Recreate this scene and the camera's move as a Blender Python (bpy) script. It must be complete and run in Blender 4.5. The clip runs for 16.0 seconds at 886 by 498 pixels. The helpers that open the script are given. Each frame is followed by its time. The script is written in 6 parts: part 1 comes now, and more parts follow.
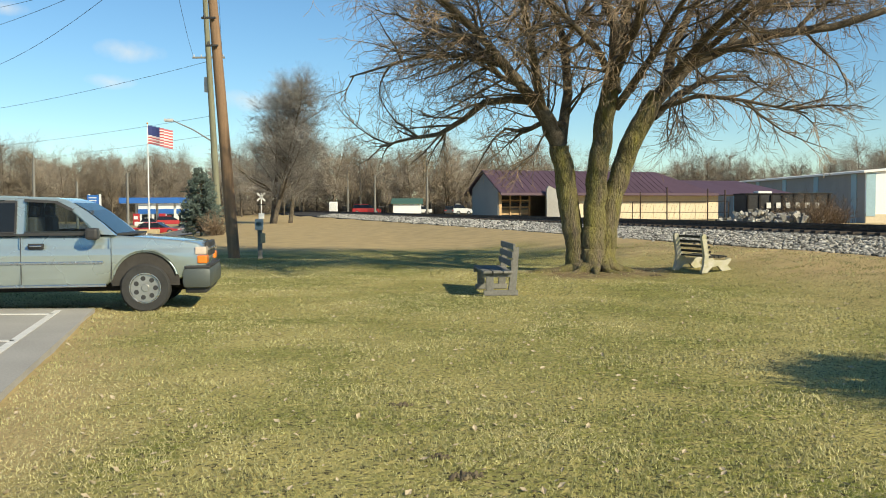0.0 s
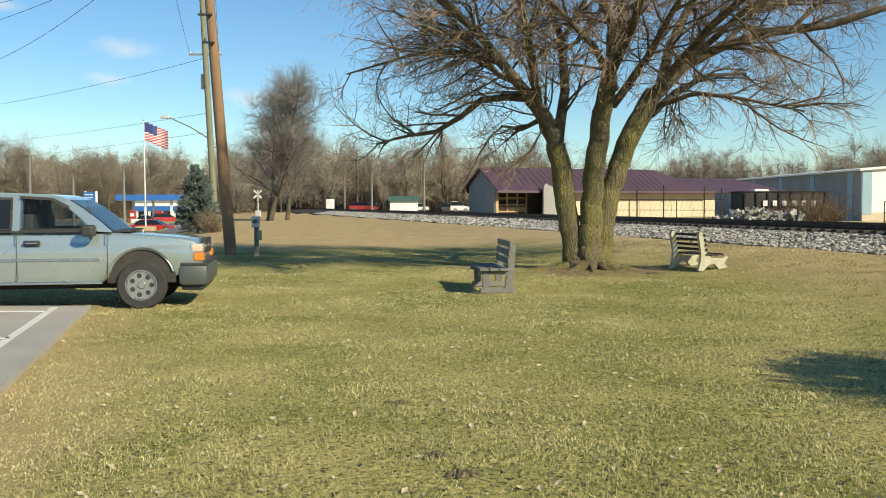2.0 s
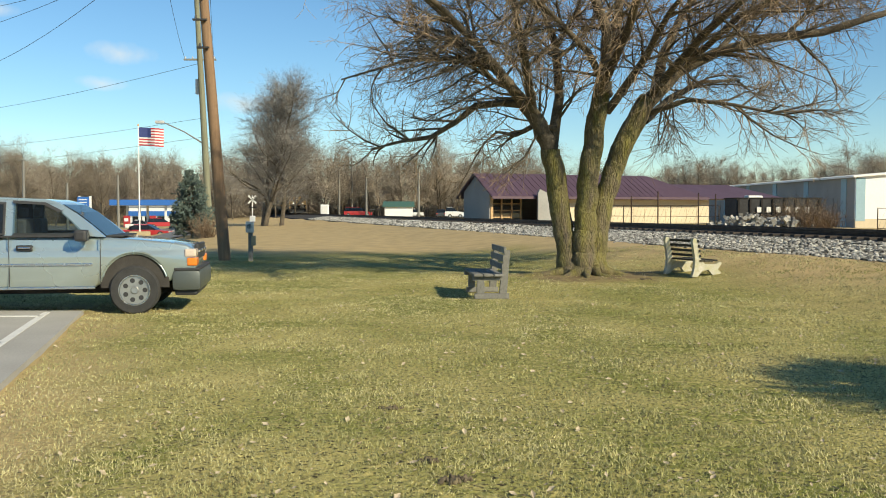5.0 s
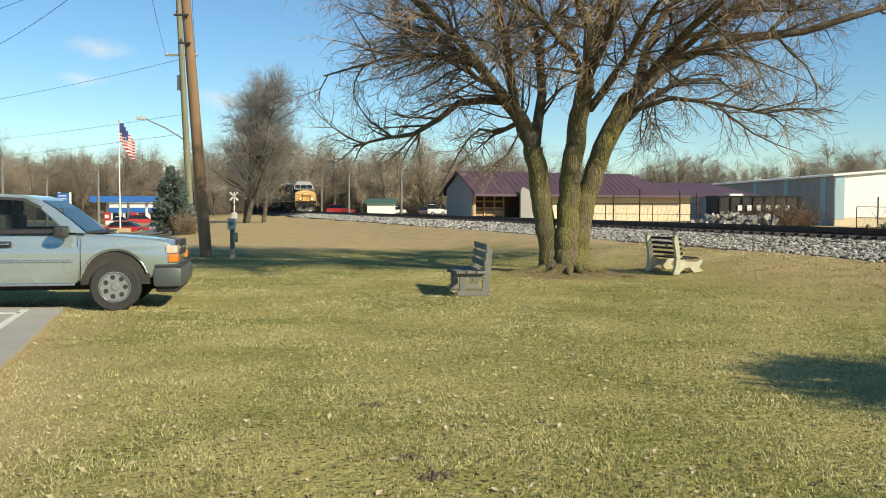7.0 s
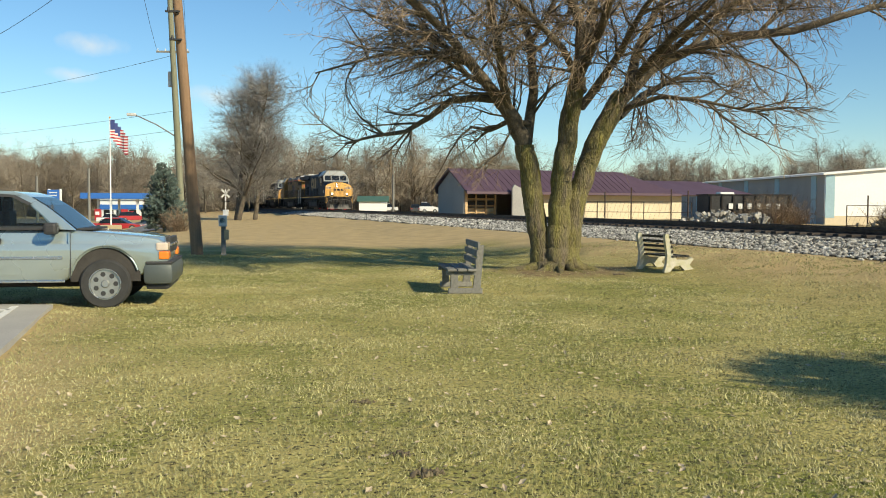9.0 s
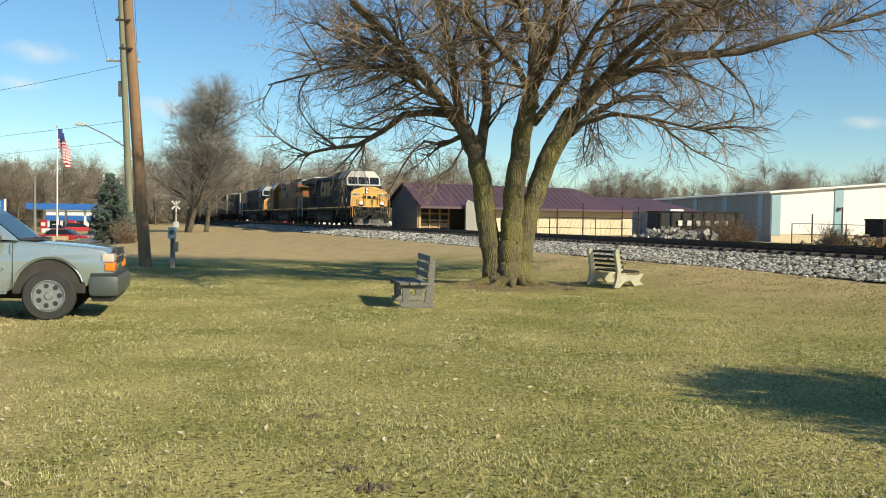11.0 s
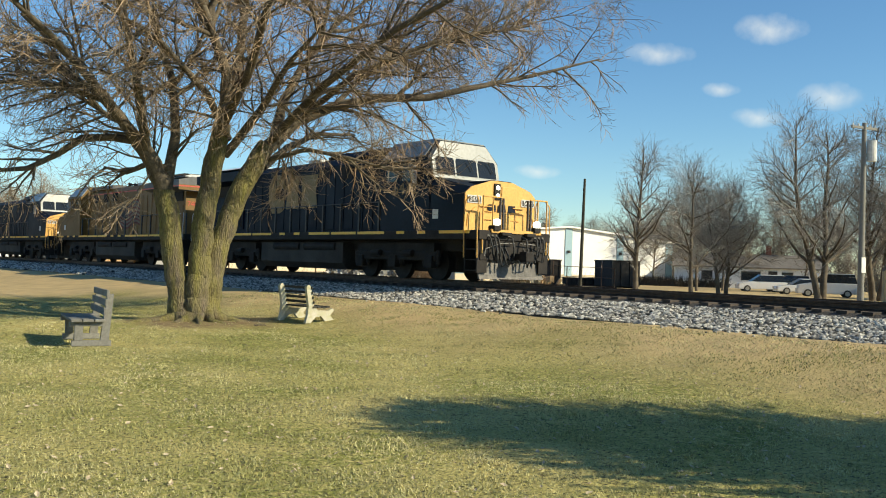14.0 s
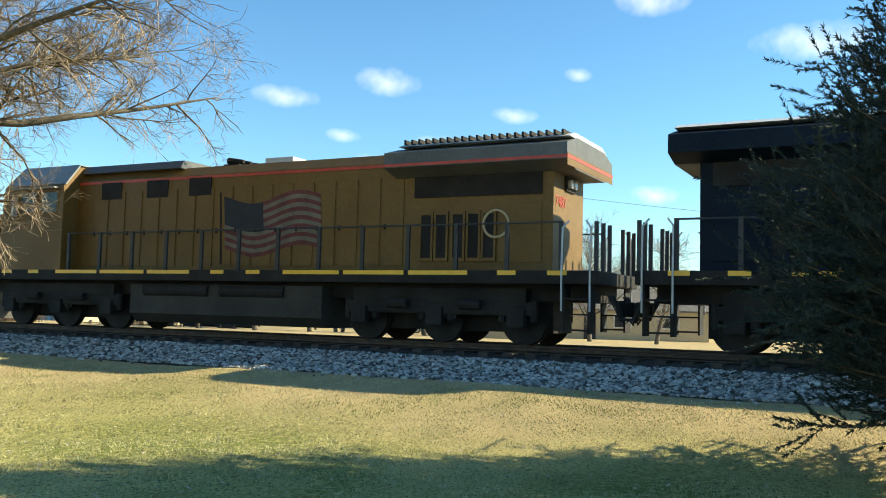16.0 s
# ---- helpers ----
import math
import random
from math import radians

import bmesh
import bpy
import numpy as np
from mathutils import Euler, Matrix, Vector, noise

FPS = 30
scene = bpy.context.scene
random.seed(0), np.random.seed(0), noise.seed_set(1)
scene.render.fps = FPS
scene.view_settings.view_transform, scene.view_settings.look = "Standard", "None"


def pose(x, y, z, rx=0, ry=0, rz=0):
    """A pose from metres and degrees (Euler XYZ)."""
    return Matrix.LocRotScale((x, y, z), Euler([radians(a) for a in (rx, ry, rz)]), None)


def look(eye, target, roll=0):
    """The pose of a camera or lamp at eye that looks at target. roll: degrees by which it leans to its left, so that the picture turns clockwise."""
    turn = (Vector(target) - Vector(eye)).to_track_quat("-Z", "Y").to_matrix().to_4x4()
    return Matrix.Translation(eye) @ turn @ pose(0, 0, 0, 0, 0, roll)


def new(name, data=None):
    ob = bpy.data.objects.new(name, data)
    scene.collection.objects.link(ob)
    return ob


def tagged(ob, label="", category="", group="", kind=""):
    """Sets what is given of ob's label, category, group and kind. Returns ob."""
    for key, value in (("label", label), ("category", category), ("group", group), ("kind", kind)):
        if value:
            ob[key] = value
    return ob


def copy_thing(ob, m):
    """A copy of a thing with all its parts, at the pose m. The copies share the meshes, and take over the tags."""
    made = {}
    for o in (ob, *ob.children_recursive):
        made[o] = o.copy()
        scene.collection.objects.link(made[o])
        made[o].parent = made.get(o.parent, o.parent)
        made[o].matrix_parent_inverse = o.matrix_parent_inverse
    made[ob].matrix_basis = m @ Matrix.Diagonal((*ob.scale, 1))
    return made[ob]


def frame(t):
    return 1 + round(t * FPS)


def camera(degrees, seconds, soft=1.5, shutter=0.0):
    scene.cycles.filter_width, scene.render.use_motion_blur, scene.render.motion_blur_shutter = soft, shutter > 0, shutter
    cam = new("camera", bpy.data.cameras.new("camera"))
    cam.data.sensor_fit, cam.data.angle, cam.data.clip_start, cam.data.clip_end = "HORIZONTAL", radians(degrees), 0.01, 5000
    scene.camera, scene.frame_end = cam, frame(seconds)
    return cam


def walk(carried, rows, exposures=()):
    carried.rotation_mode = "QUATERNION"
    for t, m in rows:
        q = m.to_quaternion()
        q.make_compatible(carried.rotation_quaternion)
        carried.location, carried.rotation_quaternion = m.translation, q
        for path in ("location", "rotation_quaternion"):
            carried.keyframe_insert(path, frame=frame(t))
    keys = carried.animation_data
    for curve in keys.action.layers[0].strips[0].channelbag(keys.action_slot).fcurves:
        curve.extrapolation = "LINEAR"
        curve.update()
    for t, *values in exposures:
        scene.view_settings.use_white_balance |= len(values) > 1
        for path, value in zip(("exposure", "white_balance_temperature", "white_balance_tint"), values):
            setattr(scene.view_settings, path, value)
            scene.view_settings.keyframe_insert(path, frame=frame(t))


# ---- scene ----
# ---------- camera ----------
cam = camera(52.21, 16.0, soft=1.0)
PATH = [
    (0.0, -0.00, -0.00, 1.65, 0.00, -2.66, 0.23),
    (0.5, 0.01, 0.01, 1.65, 0.15, -2.62, 0.26),
    (1.0, 0.01, 0.02, 1.64, 0.14, -2.54, 0.21),
    (1.5, 0.00, 0.00, 1.65, -0.08, -2.49, 0.09),
    (2.0, 0.00, 0.01, 1.65, -0.20, -2.82, 0.15),
    (2.5, 0.00, 0.00, 1.65, -0.30, -2.28, 0.25),
    (3.0, 0.01, 0.01, 1.65, -0.37, -2.18, 0.08),
    (3.5, 0.01, 0.00, 1.65, -0.43, -2.31, 0.16),
    (4.0, 0.01, 0.02, 1.65, -0.37, -2.43, 0.09),
    (6.5, 0.01, 0.01, 1.64, -1.32, -2.49, -0.11),
    (7.0, 0.01, 0.02, 1.64, -1.63, -2.62, -0.13),
    (7.5, 0.01, 0.01, 1.64, -1.68, -2.75, -0.12),
    (8.0, 0.02, 0.01, 1.64, -1.98, -2.93, -0.07),
    (8.5, 0.01, 0.01, 1.65, -2.05, -2.86, -0.22),
    (9.0, 0.02, 0.01, 1.64, -2.14, -2.77, -0.27),
    (11.5, 0.05, 0.03, 1.63, -5.78, -1.74, -0.79),
    (12.0, 0.06, 0.04, 1.63, -6.46, -1.86, -0.66),
    (12.5, 0.08, 0.11, 1.59, -8.24, -1.39, -0.75),
    (13.0, 0.06, 0.13, 1.58, -12.08, -0.74, -1.10),
    (13.5, 0.13, 0.18, 1.60, -18.63, 0.05, -1.60),
    (14.0, 0.17, 0.16, 1.60, -24.20, 0.91, -1.74),
    (14.5, 0.34, 0.32, 1.66, -28.17, 1.60, -1.56),
    (15.0, 0.51, 0.36, 1.76, -35.87, 2.47, -1.07),
    (15.5, 0.46, 0.40, 1.71, -43.32, 3.96, -1.06),
    (16.0, 0.52, 0.19, 1.72, -47.68, 3.99, -1.45),
]
walk(cam, [(t, pose(x, y, z, 90 + p, r, w)) for t, x, y, z, w, p, r in PATH],
     exposures=[(0, 0.31, 6900, 3), (11.5, 0.31, 6900, 3), (14, 0.48, 6900, 2), (14.5, 0.78, 6900, 0), (15, 1.0, 6900, -2), (15.5, 1.1, 6900, -3), (16, 1.12, 6900, -4)])

# ---------- sun and sky ----------
SUN_UP = radians(29.8)
SUN = Vector((0.711, -0.701, 0.0)).normalized() * math.cos(SUN_UP) + Vector((0, 0, math.sin(SUN_UP)))
sun_data = bpy.data.lights.new("sun", "SUN")
sun_data.energy, sun_data.angle, sun_data.color = 5.0, radians(0.53), (1.0, 0.88, 0.68)
sun = new("sun", sun_data)
sun.matrix_world = look((0, 0, 30), Vector((0, 0, 30)) - SUN)
world = bpy.data.worlds.new("world")
scene.world = world
world.use_nodes = True
wn = world.node_tree
sky = wn.nodes.new("ShaderNodeTexSky")
sky.sky_type, sky.sun_disc = "NISHITA", False
sky.sun_elevation, sky.sun_rotation = SUN_UP, math.atan2(SUN.x, SUN.y)
sky.air_density, sky.dust_density, sky.ozone_density = 1.0, 0.0, 2.5
wn.nodes["Background"].inputs["Strength"].default_value = 0.1
hs = wn.nodes.new("ShaderNodeHueSaturation")
hs.inputs["Saturation"].default_value = 1.12
tint = wn.nodes.new("ShaderNodeMix")
tint.data_type, tint.blend_type = "RGBA", "MULTIPLY"
tint.inputs["Factor"].default_value, tint.inputs["B"].default_value = 1.0, (0.82, 0.97, 1.1, 1)
wn.links.new(sky.outputs[0], hs.inputs["Color"])
wn.links.new(hs.outputs[0], tint.inputs["A"])
wn.links.new(tint.outputs["Result"], wn.nodes["Background"].inputs["Color"])


# ---------- materials ----------
def mat(name, base, rough=0.7, metal=0.0, var=0.25, scale=6.0, fine=60.0, bump=0.3, dist=0.01, second=None, coords="Object", per_object=0.0, spec=0.5, island=0.0, coat=0.0, stretch=None, speckle=0.0):
    """Colour with a broad and a fine variation, relief and uneven gloss."""
    m = bpy.data.materials.new(name)
    m.use_nodes = True
    nt = m.node_tree
    bsdf = nt.nodes["Principled BSDF"]
    bsdf.inputs["Roughness"].default_value, bsdf.inputs["Metallic"].default_value = rough, metal
    bsdf.inputs["Specular IOR Level"].default_value = spec
    bsdf.inputs["Coat Weight"].default_value = coat
    tc = nt.nodes.new("ShaderNodeTexCoord")
    src = tc.outputs[coords]
    if stretch:
        mp = nt.nodes.new("ShaderNodeMapping")
        mp.inputs["Scale"].default_value = stretch
        nt.links.new(src, mp.inputs[0])
        src = mp.outputs[0]
    n1, n2 = nt.nodes.new("ShaderNodeTexNoise"), nt.nodes.new("ShaderNodeTexNoise")
    for n, s, d in ((n1, scale, 4), (n2, fine, 3)):
        n.inputs["Scale"].default_value, n.inputs["Detail"].default_value = s, d
        nt.links.new(src, n.inputs["Vector"])
    ramp = nt.nodes.new("ShaderNodeMapRange")
    ramp.inputs[1].default_value, ramp.inputs[2].default_value = 0.3, 0.7
    nt.links.new(n1.outputs["Fac"], ramp.inputs[0])
    other = second or tuple(c * (1 - var * 1.4) for c in base)
    mix = nt.nodes.new("ShaderNodeMix")
    mix.data_type = "RGBA"
    mix.inputs["A"].default_value, mix.inputs["B"].default_value = (*base, 1), (*other, 1)
    nt.links.new(ramp.outputs[0], mix.inputs["Factor"])
    hsv = nt.nodes.new("ShaderNodeHueSaturation")
    nt.links.new(mix.outputs["Result"], hsv.inputs["Color"])
    val = nt.nodes.new("ShaderNodeMapRange")
    val.inputs[1].default_value, val.inputs[2].default_value = 0.25, 0.75
    val.inputs[3].default_value, val.inputs[4].default_value = 1 - var, 1 + var
    nt.links.new(n2.outputs["Fac"], val.inputs[0])
    out = val.outputs[0]
    if per_object or island:
        if per_object:
            o = nt.nodes.new("ShaderNodeObjectInfo").outputs["Random"]
        else:
            o = nt.nodes.new("ShaderNodeNewGeometry").outputs["Random Per Island"]
        k = per_object or island
        mr = nt.nodes.new("ShaderNodeMapRange")
        mr.inputs[3].default_value, mr.inputs[4].default_value = 1 - k, 1 + k
        nt.links.new(o, mr.inputs[0])
        mul = nt.nodes.new("ShaderNodeMath")
        mul.operation = "MULTIPLY"
        nt.links.new(out, mul.inputs[0]), nt.links.new(mr.outputs[0], mul.inputs[1])
        out = mul.outputs[0]
    nt.links.new(out, hsv.inputs["Value"])
    nt.links.new(hsv.outputs[0], bsdf.inputs["Base Color"])
    rr = nt.nodes.new("ShaderNodeMapRange")
    rr.inputs[3].default_value, rr.inputs[4].default_value = max(0.02, rough - 0.12), min(1, rough + 0.12)
    nt.links.new(n1.outputs["Fac"], rr.inputs[0]), nt.links.new(rr.outputs[0], bsdf.inputs["Roughness"])
    if bump:
        b = nt.nodes.new("ShaderNodeBump")
        b.inputs["Strength"].default_value, b.inputs["Distance"].default_value = bump, dist
        nt.links.new(n2.outputs["Fac"], b.inputs["Height"]), nt.links.new(b.outputs[0], bsdf.inputs["Normal"])
    return m


def glass(name, tint=(0.9, 0.95, 0.95), clear=0.6):
    m = bpy.data.materials.new(name)
    m.use_nodes = True
    nt = m.node_tree
    g = nt.nodes["Principled BSDF"]
    g.inputs["Base Color"].default_value = (0.02, 0.025, 0.03, 1)
    g.inputs["Roughness"].default_value = 0.03
    t = nt.nodes.new("ShaderNodeBsdfTransparent")
    t.inputs[0].default_value = (*tint, 1)
    mx = nt.nodes.new("ShaderNodeMixShader")
    mx.inputs[0].default_value = 1 - clear
    nt.links.new(t.outputs[0], mx.inputs[1]), nt.links.new(g.outputs[0], mx.inputs[2])
    nt.links.new(mx.outputs[0], nt.nodes["Material Output"].inputs[0])
    return m


def glow(name, color, strength):
    m = bpy.data.materials.new(name)
    m.use_nodes = True
    b = m.node_tree.nodes["Principled BSDF"]
    b.inputs["Base Color"].default_value = (*color, 1)
    b.inputs["Emission Color"].default_value, b.inputs["Emission Strength"].default_value = (*color, 1), strength
    return m


def lawn_material():
    m = bpy.data.materials.new("lawn")
    m.use_nodes = True
    nt = m.node_tree
    b = nt.nodes["Principled BSDF"]
    b.inputs["Roughness"].default_value, b.inputs["Specular IOR Level"].default_value = 0.95, 0.15
    tc = nt.nodes.new("ShaderNodeTexCoord")

    def noise_at(s, d=4, w=0.0):
        n = nt.nodes.new("ShaderNodeTexNoise")
        n.inputs["Scale"].default_value, n.inputs["Detail"].default_value, n.inputs["Distortion"].default_value = s, d, w
        nt.links.new(tc.outputs["Object"], n.inputs["Vector"])
        return n.outputs["Fac"]

    def blend(a, c2, f, lo, hi):
        r = nt.nodes.new("ShaderNodeMapRange")
        r.inputs[1].default_value, r.inputs[2].default_value = lo, hi
        nt.links.new(f, r.inputs[0])
        x = nt.nodes.new("ShaderNodeMix")
        x.data_type = "RGBA"
        nt.links.new(r.outputs[0], x.inputs["Factor"])
        for s, v in (("A", a), ("B", c2)):
            if isinstance(v, tuple):
                x.inputs[s].default_value = (*v, 1)
            else:
                nt.links.new(v, x.inputs[s])
        return x.outputs["Result"]
    green, straw, dirt = (0.178, 0.196, 0.041), (0.47, 0.395, 0.155), (0.06, 0.05, 0.028)
    c = blend(green, straw, noise_at(0.35, 5, 0.6), 0.36, 0.68)
    c = blend(c, straw, noise_at(9, 5), 0.47, 0.7)
    c = blend(c, dirt, noise_at(26, 5), 0.53, 0.66)
    # the strip along the railway and the far field are all dormant straw
    att = nt.nodes.new("ShaderNodeAttribute")
    att.attribute_name = "dry"
    x = nt.nodes.new("ShaderNodeMix")
    x.data_type = "RGBA"
    nt.links.new(att.outputs["Fac"], x.inputs["Factor"]), nt.links.new(c, x.inputs["A"])
    nt.links.new(blend((0.5, 0.37, 0.19), (0.38, 0.29, 0.15), noise_at(1.2, 5), 0.35, 0.7), x.inputs["B"])
    soil = nt.nodes.new("ShaderNodeAttribute")
    soil.attribute_name = "soil"
    xs = nt.nodes.new("ShaderNodeMix")
    xs.data_type = "RGBA"
    nt.links.new(soil.outputs["Fac"], xs.inputs["Factor"]), nt.links.new(x.outputs["Result"], xs.inputs["A"])
    nt.links.new(blend((0.17, 0.12, 0.07), (0.27, 0.21, 0.11), noise_at(6, 5), 0.4, 0.62), xs.inputs["B"])
    nt.links.new(xs.outputs["Result"], b.inputs["Base Color"])
    bp = nt.nodes.new("ShaderNodeBump")
    bp.inputs["Strength"].default_value, bp.inputs["Distance"].default_value = 0.9, 0.04
    nt.links.new(noise_at(22, 5), bp.inputs["Height"]), nt.links.new(bp.outputs[0], b.inputs["Normal"])
    return m


M = dict(
    lawn=lawn_material(),
    concrete=mat("concrete", (0.4, 0.38, 0.34), 0.85, var=0.12, scale=0.8, fine=40, bump=0.2, dist=0.004),
    asphalt=mat("asphalt", (0.2, 0.195, 0.185), 0.9, var=0.2, scale=0.3, fine=60),
    gravel=mat("gravel", (0.3, 0.27, 0.23), 0.95, var=0.3, scale=0.8, fine=25, bump=0.8, dist=0.03),
    white_paint=mat("white_paint", (0.75, 0.74, 0.7), 0.7, var=0.12),
    stone=mat("stone", (0.37, 0.355, 0.32), 0.9, var=0.25, scale=3, fine=40, island=0.85),
    ballast=mat("ballast", (0.06, 0.052, 0.045), 0.95, var=0.4, scale=4, fine=18, bump=1.0, dist=0.05),
    rail=mat("rail", (0.09, 0.06, 0.045), 0.6, metal=0.6, var=0.3),
    tie=mat("tie", (0.07, 0.055, 0.045), 0.95, var=0.3, scale=3, fine=30, per_object=0.3),
    bark=mat("bark", (0.15, 0.12, 0.085), 0.95, var=0.5, scale=1.6, fine=14, bump=1.0, dist=0.09, second=(0.2, 0.18, 0.05), stretch=(3, 3, 0.7)),
    limb=mat("limb", (0.15, 0.122, 0.088), 0.95, var=0.4, scale=3, fine=25, bump=0.6),
    twig=mat("twig", (0.31, 0.225, 0.145), 0.9, var=0.2, bump=0, island=0.35),
    far_twig=mat("far_twig", (0.3, 0.255, 0.2), 0.95, var=0.25, scale=0.2, fine=2, bump=0, island=0.3),
    pale_twig=mat("pale_twig", (0.29, 0.265, 0.235), 0.95, var=0.2, scale=0.3, fine=2, bump=0, island=0.3),
    tank_dust=mat("tank_dust", (0.042, 0.036, 0.03), 0.8, var=0.3, scale=1.2, fine=14),
    pole_wood=mat("pole_wood", (0.27, 0.17, 0.1), 0.9, var=0.2, scale=2, fine=30, stretch=(6, 6, 0.4)),
    pole_green=mat("pole_green", (0.22, 0.22, 0.15), 0.9, var=0.2, scale=2, fine=30, stretch=(6, 6, 0.4)),
    grey_wood=mat("grey_wood", (0.21, 0.205, 0.185), 0.9, var=0.2, scale=3, fine=40, per_object=0.15, stretch=(1, 8, 8)),
    dark_wood=mat("dark_wood", (0.045, 0.042, 0.03), 0.9, var=0.25, scale=4, fine=40, per_object=0.2),
    cast_stone=mat("cast_stone", (0.5, 0.47, 0.4), 0.9, var=0.2, scale=6, fine=50, second=(0.38, 0.36, 0.22)),
    truck_paint=mat("truck_paint", (0.41, 0.48, 0.465), 0.28, metal=0.6, var=0.03, scale=0.7, fine=300, bump=0, coat=1.0),
    bumper_grey=mat("bumper_grey", (0.1, 0.115, 0.11), 0.45, metal=0.3, var=0.08, scale=1, fine=60, bump=0.05),
    plastic=mat("plastic", (0.035, 0.035, 0.037), 0.6, var=0.15),
    rubber=mat("rubber", (0.04, 0.04, 0.04), 0.85, var=0.2),
    chrome=mat("chrome", (0.6, 0.6, 0.6), 0.25, metal=1.0, var=0.08),
    alloy=mat("alloy", (0.5, 0.5, 0.48), 0.35, metal=0.8, var=0.12),
    glass=glass("glass", clear=0.82),
    dark_glass=glass("dark_glass", (0.3, 0.32, 0.34), 0.3),
    amber=mat("amber", (0.8, 0.22, 0.03), 0.25, var=0.05, bump=0),
    lamp_clear=mat("lamp_clear", (0.6, 0.5, 0.42), 0.15, var=0.05, bump=0),
    loco_blue=mat("loco_blue", (0.005, 0.013, 0.028), 0.55, var=0.3, scale=0.8, fine=12, bump=0.1, spec=0.14),
    loco_yellow=mat("loco_yellow", (0.7, 0.39, 0.1), 0.5, var=0.12, scale=1.5, fine=14, bump=0.1),
    # Yellow cut far below clean paint: dirt plus the flank's shade.
    shaded_yellow=mat("shaded_yellow", (0.165, 0.088, 0.015), 0.62, var=0.15, scale=0.9, fine=10, bump=0.1),
    loco_grey=mat("loco_grey", (0.1, 0.102, 0.105), 0.6, var=0.15, scale=1, fine=10),
    pale_grey=mat("pale_grey", (0.55, 0.55, 0.54), 0.5, var=0.1, scale=1, fine=10),
    grime=mat("grime", (0.018, 0.014, 0.012), 0.85, var=0.4, scale=2, fine=20),
    dull_steel=mat("dull_steel", (0.16, 0.15, 0.14), 0.6, metal=0.4, var=0.3),
    # Pale grey stands for sun glare on the cab's own darker paint.
    cab_glare=mat("cab_glare", (0.26, 0.275, 0.27), 0.35, var=0.12, scale=1, fine=10),
    steel=mat("steel", (0.3, 0.29, 0.28), 0.5, metal=0.7, var=0.2),
    red_stripe=mat("red_stripe", (0.5, 0.06, 0.04), 0.5, var=0.15),
    reflective=mat("reflective", (0.9, 0.5, 0.04), 0.4, var=0.1, bump=0),
    # Yellow darkened for dirt and for the shade on the flank.
    letters=mat("letters", (0.19, 0.115, 0.022), 0.5, var=0.12, bump=0),
    car_black=mat("car_black", (0.03, 0.03, 0.032), 0.8, var=0.35, scale=0.7, fine=8),
    car_top=mat("car_top", (0.6, 0.6, 0.58), 0.7, var=0.15),
    headlamp=glow("headlamp", (1.0, 0.95, 0.85), 2.2),
    purple_roof=mat("purple_roof", (0.1, 0.06, 0.08), 0.5, var=0.1, scale=0.5, fine=5, metal=0.1),
    siding_grey=mat("siding_grey", (0.3, 0.295, 0.28), 0.7, var=0.08, scale=0.5, fine=8),
    cream=mat("cream", (0.62, 0.53, 0.38), 0.8, var=0.08, scale=0.5, fine=8),
    white_metal=mat("white_metal", (0.8, 0.8, 0.78), 0.55, var=0.04, scale=0.4, fine=5),
    blue_trim=mat("blue_trim", (0.3, 0.45, 0.52), 0.6, var=0.08),
    wood_new=mat("wood_new", (0.55, 0.37, 0.2), 0.8, var=0.15),
    shade=mat("shade", (0.05, 0.045, 0.04), 0.9, var=0.2),
    green_roof=mat("green_roof", (0.06, 0.13, 0.1), 0.6, var=0.1),
    station_blue=mat("station_blue", (0.04, 0.16, 0.5), 0.5, var=0.08),
    car_red=mat("car_red", (0.42, 0.03, 0.035), 0.35, var=0.06, coat=0.5, bump=0),
    car_white=mat("car_white", (0.7, 0.7, 0.7), 0.35, var=0.05, coat=0.5, bump=0),
    car_dark=mat("car_dark", (0.06, 0.07, 0.08), 0.35, var=0.06, coat=0.5, bump=0),
    # Hood flag colours, much darker than those of the cloth flag.
    dull_red=mat("dull_red", (0.15, 0.035, 0.03), 0.7, var=0.3, scale=3), dull_white=mat("dull_white", (0.19, 0.16, 0.12), 0.7, var=0.3, scale=3), dull_blue=mat("dull_blue", (0.016, 0.02, 0.03), 0.7, var=0.3, scale=3),
    flag_red=mat("flag_red", (0.5, 0.05, 0.06), 0.8, var=0.1), flag_white=mat("flag_white", (0.75, 0.74, 0.72), 0.8, var=0.06), flag_blue=mat("flag_blue", (0.05, 0.07, 0.22), 0.8, var=0.1),
    spruce=mat("spruce", (0.026, 0.038, 0.02), 0.8, var=0.3, bump=0, island=0.5),
    blue_spruce=mat("blue_spruce", (0.1, 0.14, 0.12), 0.8, var=0.3, bump=0, island=0.4),
    shrub=mat("shrub", (0.28, 0.2, 0.13), 0.9, var=0.25, bump=0, island=0.3),
    leaf=mat("leaf", (0.55, 0.45, 0.31), 0.8, var=0.2, bump=0, per_object=0.45, island=0.5),
    blade=mat("blade", (0.215, 0.222, 0.072), 0.9, var=0.25, scale=0.45, fine=3, bump=0, second=(0.49, 0.44, 0.235), island=0.5),
    shingle=mat("shingle", (0.16, 0.145, 0.13), 0.9, var=0.2, scale=1, fine=15),
    brick_red=mat("brick_red", (0.3, 0.12, 0.08), 0.85, var=0.2),
    tan=mat("tan", (0.5, 0.4, 0.24), 0.85, var=0.12),
    wire=mat("wire", (0.04, 0.04, 0.045), 0.7, var=0.1, bump=0),
)


